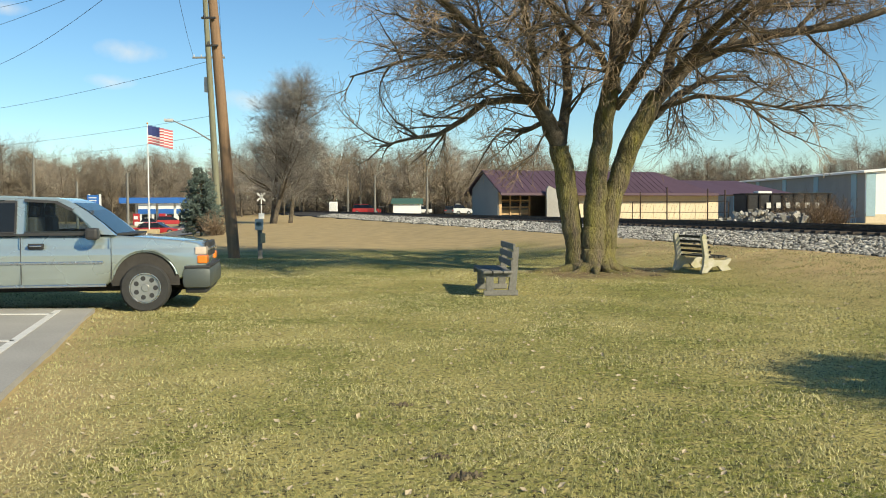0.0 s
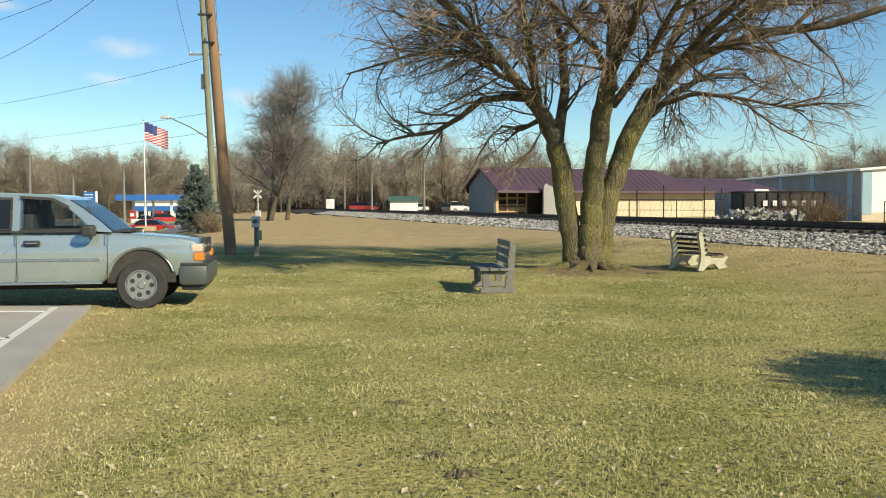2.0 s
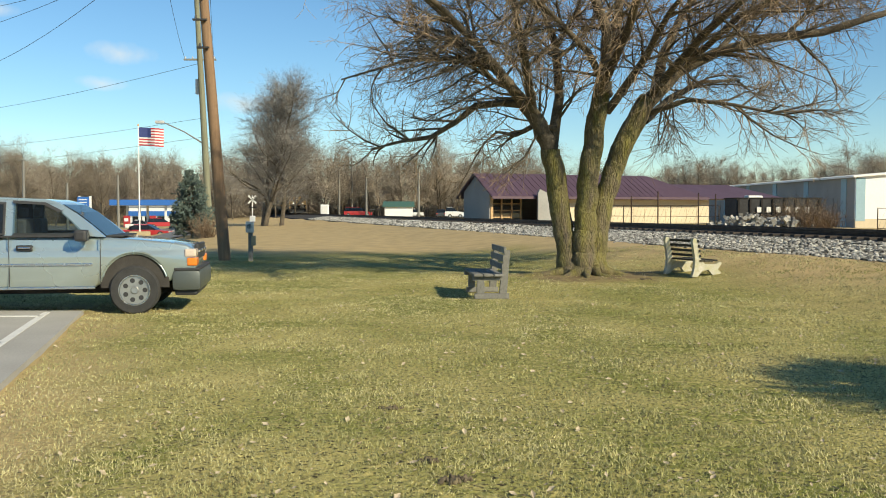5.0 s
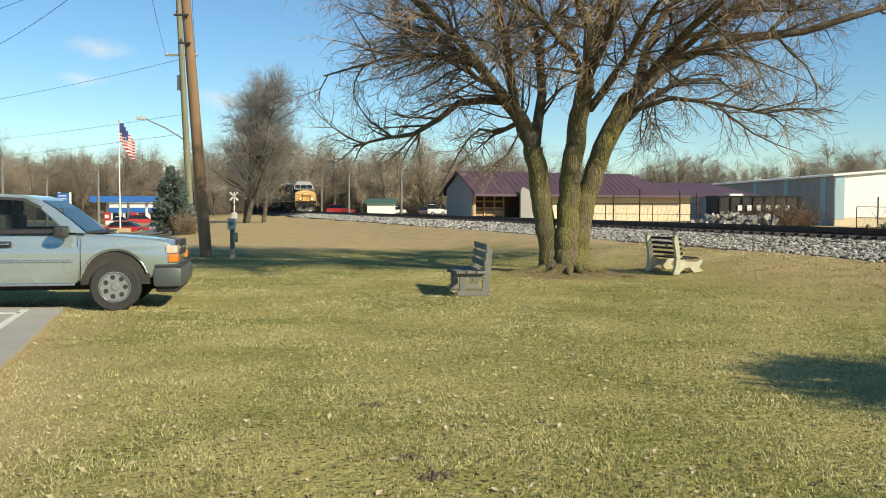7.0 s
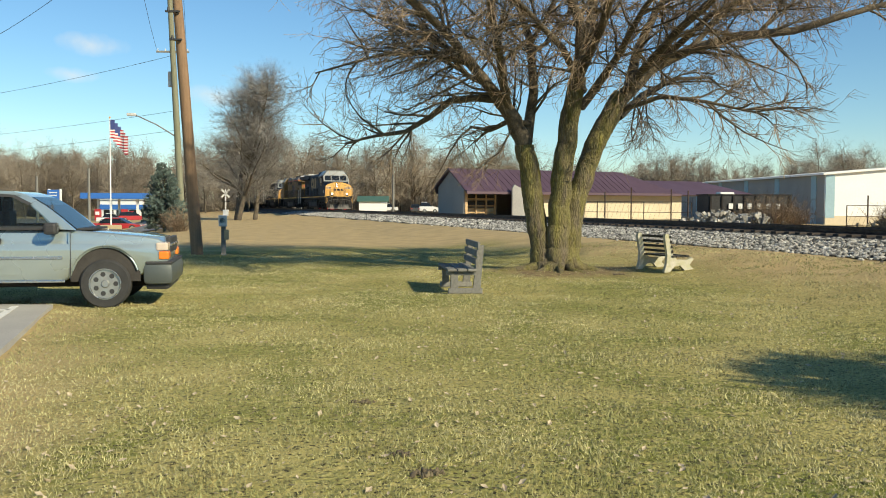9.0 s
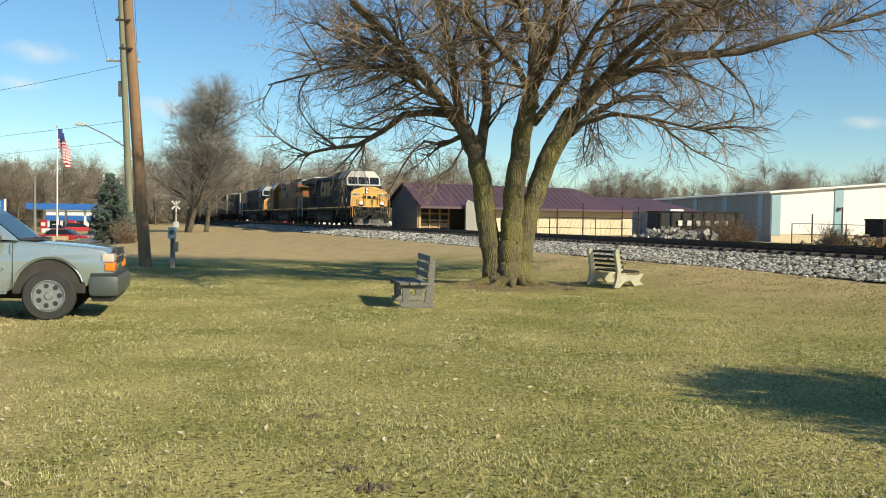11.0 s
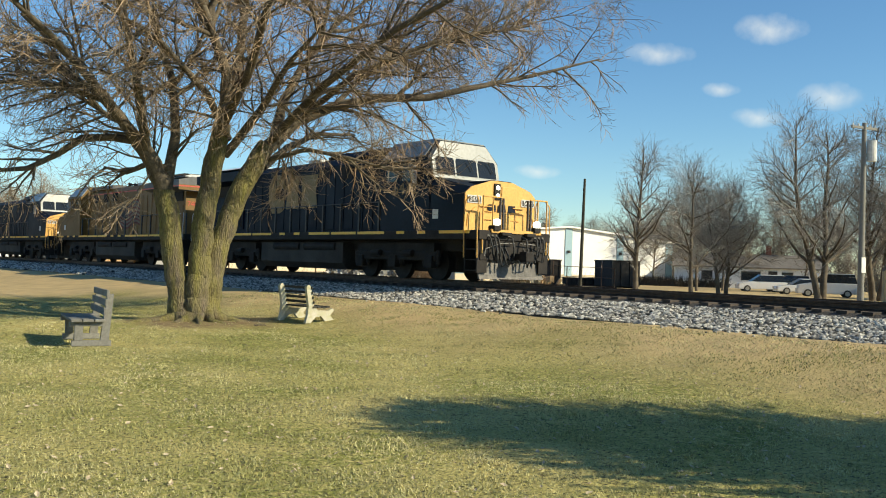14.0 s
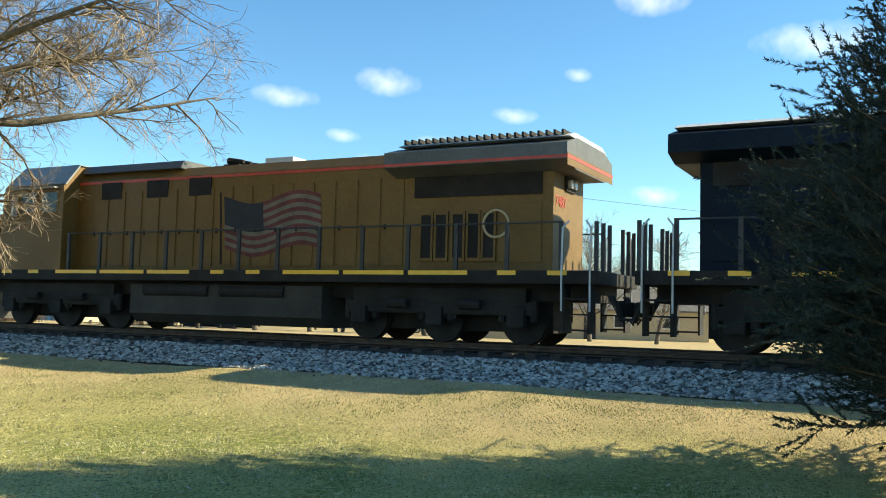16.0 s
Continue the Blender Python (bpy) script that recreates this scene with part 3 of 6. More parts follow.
        if body != "loco_blue":
            for sy in (-1, 1):
                part("red_band", box(B(), -L + 0.74, -L + 5.12, sy * 1.584, sy * 1.588, 3.9, 3.96), "red_stripe", t)
            part("end_band", box(B(), -L + 0.735, -L + 0.745, -1.585, 1.585, 3.9, 3.96), "red_stripe", t)
            part("end_fascia", box(B(), -L + 0.74, -L + 0.748, -1.58, 1.58, 3.75, 4.0), body, t)
    # roof things: exhaust, horn, dynamic brake blister
    part("dynamic_brake_box", prism(B(), [(-0.95, top - 0.02), (-0.8, top + 0.2), (0.8, top + 0.2), (0.95, top - 0.02)], -4.3, -8.0, "x"), hb if hb == "loco_blue" else "loco_grey", t, "raised blower housing on the roof")
    part("exhaust_pipe", box(B(), -11.2, -10.3, -0.3, 0.3, top, top + 0.22, bevel=0.03), "car_top", t, "pale exhaust stack")
    hn = box(B(), -9.6, -9.1, -0.5, 0.5, top, top + 0.08)
    for k in range(3):
        cyl(hn, (-9.6, -0.3 + 0.3 * k, top + 0.16), (-9.1, -0.3 + 0.3 * k, top + 0.2), 0.05, 0.1, n=8)
    part("air_horn", hn, "grime", t, "three-chime air horn")
    # cab and wide nose
    cab = prism(B(), [(-1.5, SILL), (-1.5, 3.95), (-1.02, 4.55), (1.02, 4.55), (1.5, 3.95), (1.5, SILL)], -1.62, -4.25, "x")
    for v in cab.verts:
        if v.co.x > -2 and v.co.z > 3.1:
            v.co.x -= 0.22 * (v.co.z - 3.1)
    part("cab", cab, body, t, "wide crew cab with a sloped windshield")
    part("cab_roof", prism(B(), [(-1.5, 3.99), (-1.02, 4.59), (1.02, 4.59), (1.5, 3.99), (1.44, 3.97), (1.0, 4.56), (-1.0, 4.56), (-1.44, 3.97)], -2.0, -4.3, "x"), "cab_glare", t, "cab roof painted pale with sun glare")
    fr = prism(B(), [(-1.42, 3.3), (-1.42, 3.92), (-0.98, 4.5), (0.98, 4.5), (1.42, 3.92), (1.42, 3.3)], -1.55, -1.66, "x")
    for v in fr.verts:
        v.co.x -= 0.22 * (v.co.z - 3.1)
    part("windshield_frame", fr, "cab_glare", t, "windshield surround painted pale with sun glare")
    for y0, y1 in ((-1.28, -0.52), (-0.44, 0.44), (0.52, 1.28)):
        w = prism(B(), [(y0, 3.42), (y0, 3.9), (y0 + 0.05, 3.98), (y1 - 0.05, 3.98), (y1, 3.9), (y1, 3.42)], -1.53, -1.57, "x")
        for v in w.verts:
            v.co.x -= 0.22 * (v.co.z - 3.1)
        part("windshield", w, "dark_glass", t)
        wp = B()
        cyl(wp, (-1.62, (y0 + y1) / 2, 3.98), (-1.58, (y0 + y1) / 2 + 0.2, 3.6), 0.015, n=5)
        part("wiper", wp, "plastic", t)
    for sy in (-1, 1):
        for xx in (-2.5, -3.35):
            part("window_frame", box(B(), xx - 0.72, xx, sy * 1.495, sy * 1.515, 3.15, 3.82, bevel=0.006), body, t)
            part("side_window", box(B(), xx - 0.66, xx - 0.06, sy * 1.512, sy * 1.52, 3.21, 3.76), "dark_glass", t)
        part("sun_visor", box(B(), -4.1, -2.4, sy * 1.5, sy * 1.72, 3.86, 3.89), "steel", t)
        part("mirror", box(B(), -2.4, -2.34, sy * 1.53, sy * 1.68, 3.1, 3.7), "pale_grey", t)
        part("cab_side_sign", box(B(), -1.5, -1.22, sy * 1.502, sy * 1.51, 1.95, 2.25), "white_paint", t)
    nz = B()
    lo = [(0.0, SILL), (0.0, 2.98), (-1.62, 3.3), (-1.62, SILL)]
    prism(nz, lo, -1.5, 1.5, "y")
    for v in nz.verts:
        if v.co.z > 2.5 and v.co.x > -0.5:
            v.co.z -= 0.06
    bmesh.ops.bevel(nz, geom=[e for e in nz.edges if abs(e.verts[0].co.y - e.verts[1].co.y) < 0.01 and min(v.co.z for v in e.verts) > 2.8], offset=0.25, segments=1, affect="EDGES")
    part("nose", nz, body, t, "wide safety nose")
    # the sunlit front plate, with its peaked top
    part("nose_front", prism(B(), [(-1.49, SILL), (-1.49, 2.72), (-1.25, 2.92), (-0.45, 3.16), (0.45, 3.16), (1.25, 2.92), (1.49, 2.72), (1.49, SILL)], 0.0, 0.05, "x"), nose, t, "bright yellow nose front")
    part("nose_peak", prism(B(), [(-0.5, 2.9), (-0.42, 3.18), (0.42, 3.18), (0.5, 2.9)], 0.03, -1.62, "x"), body, t)
    part("headlight_box", box(B(), 0.05, 0.1, -0.33, -0.09, 2.58, 3.08, bevel=0.01), "grime", t)
    for z in (2.7, 2.95):
        h = cyl(B(), (0.1, -0.21, z), (0.13, -0.21, z), 0.07, n=14)
        part("headlight", h, "headlamp", t, "lit twin headlight")
    part("nose_window", box(B(), 0.05, 0.07, 0.12, 0.34, 2.62, 2.9, bevel=0.006), "dark_glass", t)
    part("nose_door", box(B(), 0.05, 0.075, 0.0, 0.62, SILL + 0.05, 3.0, bevel=0.008), nose, t)
    for sy in (-1, 1):
        part("number_board", box(B(), 0.05, 0.08, sy * 0.85, sy * 1.42, 2.42, 2.66, bevel=0.006), "car_top", t, "white road number board")
        part("number_plate_face", box(B(), 0.08, 0.084, sy * 0.89, sy * 1.38, 2.45, 2.63), "plastic", t)
        part("ditch_light_bracket", box(B(), 0.55, 0.85, sy * 0.72, sy * 0.98, SILL, SILL + 0.16, bevel=0.02), "grime", t)
        dl = cyl(B(), (0.72, sy * 0.85, SILL + 0.26), (0.86, sy * 0.85, SILL + 0.26), 0.1, n=16)
        part("ditch_light", dl, "headlamp", t, "lit round ditch light")
        for k, y in enumerate((0.5, 0.62)):
            part("platform_post", box(B(), 0.68, 0.74, sy * y, sy * (y + 0.05), SILL, SILL + 1.0), rail_mat, t)
        gr = B()
        for a, b in (((0.06, sy * 1.1, 2.3), (0.06, sy * 1.38, 2.05)), ((0.06, sy * 1.38, 2.05), (0.06, sy * 1.42, 1.7)), ((0.08, sy * 0.4, 2.2), (0.08, sy * 0.75, 2.2)), ((0.08, sy * 0.4, 1.95), (0.08, sy * 0.75, 1.95)), ((0.1, sy * 0.45, 2.35), (0.1, sy * 0.95, 2.35))):
            cyl(gr, a, b, 0.02, n=6)
        part("nose_grab", gr, nose, t)
    part("platform_edge", box(B(), 0.72, 0.79, -1.05, 1.05, SILL - 0.06, SILL + 0.04), nose, t, "yellow front platform edge")
    for sy in (-1, 1):
        rg = B()
        for a, b in (((0.72, sy * 1.35, 2.6), (0.72, sy * 0.62, 2.6)), ((0.72, sy * 1.35, 2.6), (0.72, sy * 1.35, 0.9)), ((0.72, sy * 0.95, 2.6), (0.72, sy * 0.95, 1.55))):
            cyl(rg, a, b, 0.026, n=6)
        part("front_handrail", rg, nose, t)
    pl = prism(B(), [(0.62, 1.3), (0.62, 0.95), (0.95, 0.2), (1.0, 0.12), (0.9, 0.12), (0.5, 0.9), (0.5, 1.3)], -1.35, 1.35, "y")
    for v in pl.verts:
        v.co.x -= 0.35 * (abs(v.co.y) / 1.35) ** 2 * (1 if v.co.z < 0.5 else 0.2)
    part("snow_plow", pl, "dull_steel", t, "worn bare steel snow plow")
    part("pilot_face", box(B(), 0.6, 0.7, -1.4, 1.4, 0.7, SILL - 0.05), "grime", t)
    for y, drop, reach in ((-1.15, 0.55, 0.2), (-0.98, 0.8, 0.24), (-0.82, 0.62, 0.2), (-0.3, 0.72, 0.3), (0.3, 0.8, 0.3), (0.82, 0.7, 0.22), (0.98, 0.58, 0.2), (1.15, 0.75, 0.18)):
        pts = [(Vector((0.7, y, 1.42)), 0.028), (Vector((0.7 + reach * 0.7, y * 0.99, 1.36)), 0.028), (Vector((0.7 + reach, y * 0.96, 1.42 - drop * 0.55)), 0.028), (Vector((0.7 + reach * 0.8, y * 0.9, 1.42 - drop)), 0.028), (Vector((0.74, y * 0.82, 1.5 - drop)), 0.026)]
        raw("brake_hose", *tubes([pts], 7), "rubber", t, "looped black rubber brake hose", smooth=True)
        part("hose_fitting", cyl(B(), (0.68, y, 1.42), (0.77, y, 1.42), 0.045, n=8), "dull_steel", t)
    for sy in (-1, 1):
        raw("cut_lever", *tubes([[(Vector((0.82, sy * 0.12, 1.22)), 0.018), (Vector((0.84, sy * 0.7, 1.2)), 0.018), (Vector((0.82, sy * 1.3, 1.02)), 0.018), (Vector((0.86, sy * 1.38, 0.8)), 0.018)]], 6), "dull_steel", t, "bent steel uncoupling lever")
        part("anti_climber", box(B(), 0.7, 0.92, sy * 0.32, sy * 0.72, 1.44, 1.54, bevel=0.02), "grime", t)
    coupler(t, 0.68, 1)
    coupler(t, -L + 0.1, -1)
    steps_and_end(t, 0.38, 1, SILL, nose, nose)
    steps_and_end(t, -L + 0.55, -1, SILL, body, "pale_grey")
    for sy in (-1, 1):
        railing(t, -4.5, -L + 0.9, sy * 1.44, SILL, 13)
        for y in (0.5, 0.95, 1.4):
            part("end_post", box(B(), -L + 0.12, -L + 0.2, sy * y - 0.03, sy * y + 0.03, SILL, SILL + 1.0), rail_mat, t)
    rear = B()
    for dz in (0.0,):
        for y in (-0.13, 0.13):
            cyl(rear, (-L + 1.25, y, 3.55), (-L + 1.12, y, 3.55), 0.1, n=14)
    part("rear_headlight", rear, "lamp_clear", t)
    part("rear_light_box", box(B(), -L + 1.2, -L + 1.28, -0.3, 0.3, 3.38, 3.72, bevel=0.01), "grime", t)
    return t


lead = locomotive("lead_locomotive", "dark blue diesel locomotive with a bright yellow nose, headlights lit", "loco_blue", "loco_yellow", "reflective", "plastic")
second = locomotive("trailing_locomotive", "yellow diesel locomotive with grey roof coupled tail first", "shaded_yellow", "shaded_yellow", "reflective", "plastic")
third = locomotive("third_locomotive", "older dark blue diesel locomotive with a yellow nose", "loco_blue", "loco_yellow", "reflective", "pale_grey", wings=False)

# road numbers and the dimmed yellow emblem blocks on the lead unit's flank
side_turn = Matrix.Rotation(radians(90), 4, "X")
for z, sx in ((3.12, -3.0),):
    writing("road_number", "5478", 0.62, "letters", lead, Matrix.Translation((sx, -1.505, z - 0.15)) @ side_turn, "yellow road number, dimmed for dirt and shade")
front_turn = Matrix.Rotation(radians(90), 4, "Z") @ Matrix.Rotation(radians(90), 4, "X")
for y in (-1.135, 1.135):
    writing("board_number", "5478", 0.2, "white_paint", lead, Matrix.Translation((0.088, y, 2.54)) @ front_turn)
    writing("board_number", "4053", 0.2, "white_paint", third, Matrix.Translation((0.088, y, 2.54)) @ front_turn)
rear_turn = Matrix.Rotation(radians(-90), 4, "Z") @ Matrix.Rotation(radians(90), 4, "X")

# dimmed yellow emblem blocks on the lead unit's hood, no lettering
def emblem(parent, x, z, h, y, material, label):
    for k, (w, cut) in enumerate(((1.3, 0.5), (1.05, 0.0), (1.25, 0.3))):
        bm = B()
        if cut == 0.5:
            prism(bm, [(x, z), (x - 0.35, z - 0.15), (x - w + 0.3, z - 0.15), (x - w, z + 0.3), (x - w, z + h - 0.3), (x - w + 0.3, z + h + 0.1), (x - 0.35, z + h + 0.1), (x, z + h), (x, z + h - 0.45), (x - 0.75, z + h - 0.45), (x - 0.75, z + 0.45), (x, z + 0.45)], y, y - 0.006, "y")
        else:
            prism(bm, [(x, z), (x - w, z), (x - w + 0.12, z + h * 0.5), (x - w, z + h), (x, z + h), (x - 0.12, z + h * 0.5)], y, y - 0.006, "y")
        part("emblem_block", bm, material, parent, label)
        x += 0
        x = x + (1.17, 1.37, 0)[k]
    return None


emblem(lead, -11.8, 2.55, 1.3, -1.008, "letters", "yellow painted emblem block, dimmed for dirt and shade")
for y in (-0.42, 0.0, 0.42):
    part("nose_emblem", prism(B(), [(y - 0.17, 2.2), (y + 0.17, 2.2), (y + 0.14, 2.42), (y - 0.14, 2.42)], 0.078, 0.09, "x"), "loco_blue", lead, "dark blue emblem block")
writing("road_number", "7487", 0.34, "red_stripe", second, Matrix.Translation((-18.56, 0.55, 3.1)) @ rear_turn, "red road number on the hood's end")


def flag_on_hood():
    """A painted waving flag on the yellow unit's flank, in flat curved strips."""
    y = 1.012
    def pt(u, v):
        x = -12.7 + 3.0 * u
        return (x + 0.1 * v, 2.1 + 1.35 * v + 0.14 * math.sin(u * 7.0) - 0.05 * u)
    for i in range(13):
        v0, v1 = i / 13, (i + 1) / 13
        u0 = 0.0
        if i > 5:
            u1 = 0.58
        else:
            u1 = 1.0
        n = 12
        low = [pt(u0 + (u1 - u0) * k / n, v0) for k in range(n + 1)]
        high = [pt(u0 + (u1 - u0) * k / n, v1) for k in range(n + 1)]
        part("flag_stripe", prism(B(), low + high[::-1], y, y + 0.004, "y"), "dull_red" if i % 2 == 0 else "dull_white", second)
    n = 8
    low = [pt(0.58 + 0.42 * k / n, 6 / 13) for k in range(n + 1)]
    high = [pt(0.58 + 0.42 * k / n, 1.0) for k in range(n + 1)]
    part("flag_field", prism(B(), low + high[::-1], y, y + 0.004, "y"), "dull_blue", second)
    part("flag_staff", prism(B(), [(-9.6, 1.75), (-9.54, 1.75), (-9.45, 3.6), (-9.5, 3.6)], y, y + 0.006, "y"), "grime", second)


flag_on_hood()
ring = B()
for k in range(20):
    a, c = 2 * math.pi * k / 20, 2 * math.pi * (k + 1) / 20
    cyl(ring, (-17.25 + 0.3 * math.cos(a), 1.03, 2.62 + 0.3 * math.sin(a)), (-17.25 + 0.3 * math.cos(c), 1.03, 2.62 + 0.3 * math.sin(c)), 0.03, n=6)
part("brake_wheel", ring, "tan", second, "pale round hand brake wheel")


def freight_car(label, height, length, material, top):
    t = thing("freight_car", Matrix(), label, "freight car", "freight cars of the train")
    L = length
    part("car_body", box(B(), -L + 0.6, -0.6, -1.48, 1.48, 1.05, height, bevel=0.03), material, t, "dark ribbed steel body")
    for k in range(11):
        x = -0.9 - (L - 1.8) * k / 10
        for sy in (-1, 1):
            part("side_rib", box(B(), x - 0.06, x + 0.06, sy * 1.48, sy * 1.56, 1.0, height - 0.05), material, t)
    part("car_roof", prism(B(), [(-1.5, height), (0, height + 0.14), (1.5, height)], -L + 0.6, -0.6, "x"), top, t)
    part("centre_sill", box(B(), -L + 0.1, -0.1, -0.3, 0.3, 0.75, 1.06), "grime", t)
    for sy in (-1, 1):
        for x in (-0.62, -L + 0.62):
            lad = B()
            for k in range(8):
                box(lad, x - 0.25, x + 0.25, sy * 1.56, sy * 1.59, 1.2 + k * 0.36, 1.23 + k * 0.36)
            box(lad, x - 0.27, x - 0.23, sy * 1.5, sy * 1.6, 1.1, height), box(lad, x + 0.23, x + 0.27, sy * 1.5, sy * 1.6, 1.1, height)
            part("ladder", lad, "pale_grey", t, "grey end ladder")
    bogie(t, -2.4, 2, 0.9)
    bogie(t, -L + 2.4, 2, 0.9)
    coupler(t, -0.2, 1)
    coupler(t, -L + 0.2, -1)
    return t


cars = []
for k in range(9):
    cars.append(freight_car("black steel covered hopper with a grey end ladder" if k % 3 == 0 else "dark ribbed steel boxcar with a pale roof", 4.05 if k % 3 == 0 else 4.3, 15.5, "car_black", "car_top" if k % 2 else "car_black"))


# ---------- trees ----------
def grow(rnd, start, direction, length, radius, segs, droop, wander, rise=0.0):
    """One limb as a list of (point, radius)."""
    p, d = Vector(start), Vector(direction).normalized()
    out = [(p.copy(), radius)]
    for i in range(segs):
        k = (i + 1) / segs
        d = (d + Vector((rnd.gauss(0, wander), rnd.gauss(0, wander), rnd.gauss(0, wander) - droop + rise * k))).normalized()
        p = p + d * (length / segs)
        out.append((p.copy(), max(radius * (1 - 0.85 * k), 0.004)))
    return out


def along(path, k):
    i = min(int(k * (len(path) - 1)), len(path) - 2)
    f = k * (len(path) - 1) - i
    a, b = path[i], path[i + 1]
    return a[0].lerp(b[0], f), (b[0] - a[0]).normalized(), a[1] + (b[1] - a[1]) * f


def side_shoot(rnd, d, angle):
    q = d.orthogonal().normalized()
    q.rotate(Matrix.Rotation(rnd.uniform(0, 2 * math.pi), 3, d))
    return (d * math.cos(angle) + q * math.sin(angle)).normalized()


def bare_crown(rnd, limbs, plan, segs=0):
    """Branches, side branches and twigs that spread from the limbs. plan: per level count, length, radius, droop, rise."""
    level, all_paths = limbs, []
    for n, length, radius, droop, rise, wander in plan:
        nxt = []
        for path in level:
            total = sum((b[0] - a[0]).length for a, b in zip(path, path[1:]))
            count = max(2, int(n * total))
            for i in range(count):
                k = rnd.uniform(0.12, 1.0)
                p, d, r = along(path, min(k, 0.999))
                shoot = side_shoot(rnd, d, rnd.uniform(0.45, 1.1))
                ln = length * rnd.uniform(0.5, 1.25) * (1.1 - 0.4 * k)
                nxt.append(grow(rnd, p, shoot, ln, min(radius * rnd.uniform(0.8, 1.2), r), segs or (4 if length > 0.8 else 3), droop, wander, rise))
        all_paths.append(nxt)
        level = nxt
    return all_paths


def furrowed(path, n=44, step=0.05, flare=0.45):
    """A tapering stem whose bark is raised in uneven upright ridges; it spreads towards its foot."""
    vs, fs, rows, run = [], [], 0, 0.0
    u = None
    for (a, ra), (b, rb) in zip(path, path[1:]):
        d = (b - a).normalized()
        u = (d.orthogonal() if u is None else u - d * u.dot(d)).normalized()
        w, ln = d.cross(u), (b - a).length
        m = max(1, int(ln / step))
        for i in range(m + ((b, rb) is path[-1])):
            f = i / m
            c, r = a.lerp(b, f), ra + (rb - ra) * f
            foot = flare * math.exp(-max(0.0, c.z) / 0.22)
            for k in range(n):
                g = 2 * math.pi * k / n
                x, y = math.cos(g), math.sin(g)
                v = 0.09 * noise.noise((x * 1.4, y * 1.4, run * 0.9 + ra * 40)) + 0.11 * (0.45 - abs(noise.noise((x * 4.6, y * 4.6, run * 1.7 + ra * 70)))) + 0.04 * noise.noise((x * 9, y * 9, run * 9))
                v += foot * (0.55 + 0.45 * math.sin(g * 3 + ra * 50))
                vs.append(c + (u * x + w * y) * r * (1 + v))
            rows += 1
            run += ln / m
    for i in range(rows - 1):
        for k in range(n):
            p, q = i * n + k, i * n + (k + 1) % n
            fs.append((p, q, q + n, p + n))
    return vs, fs


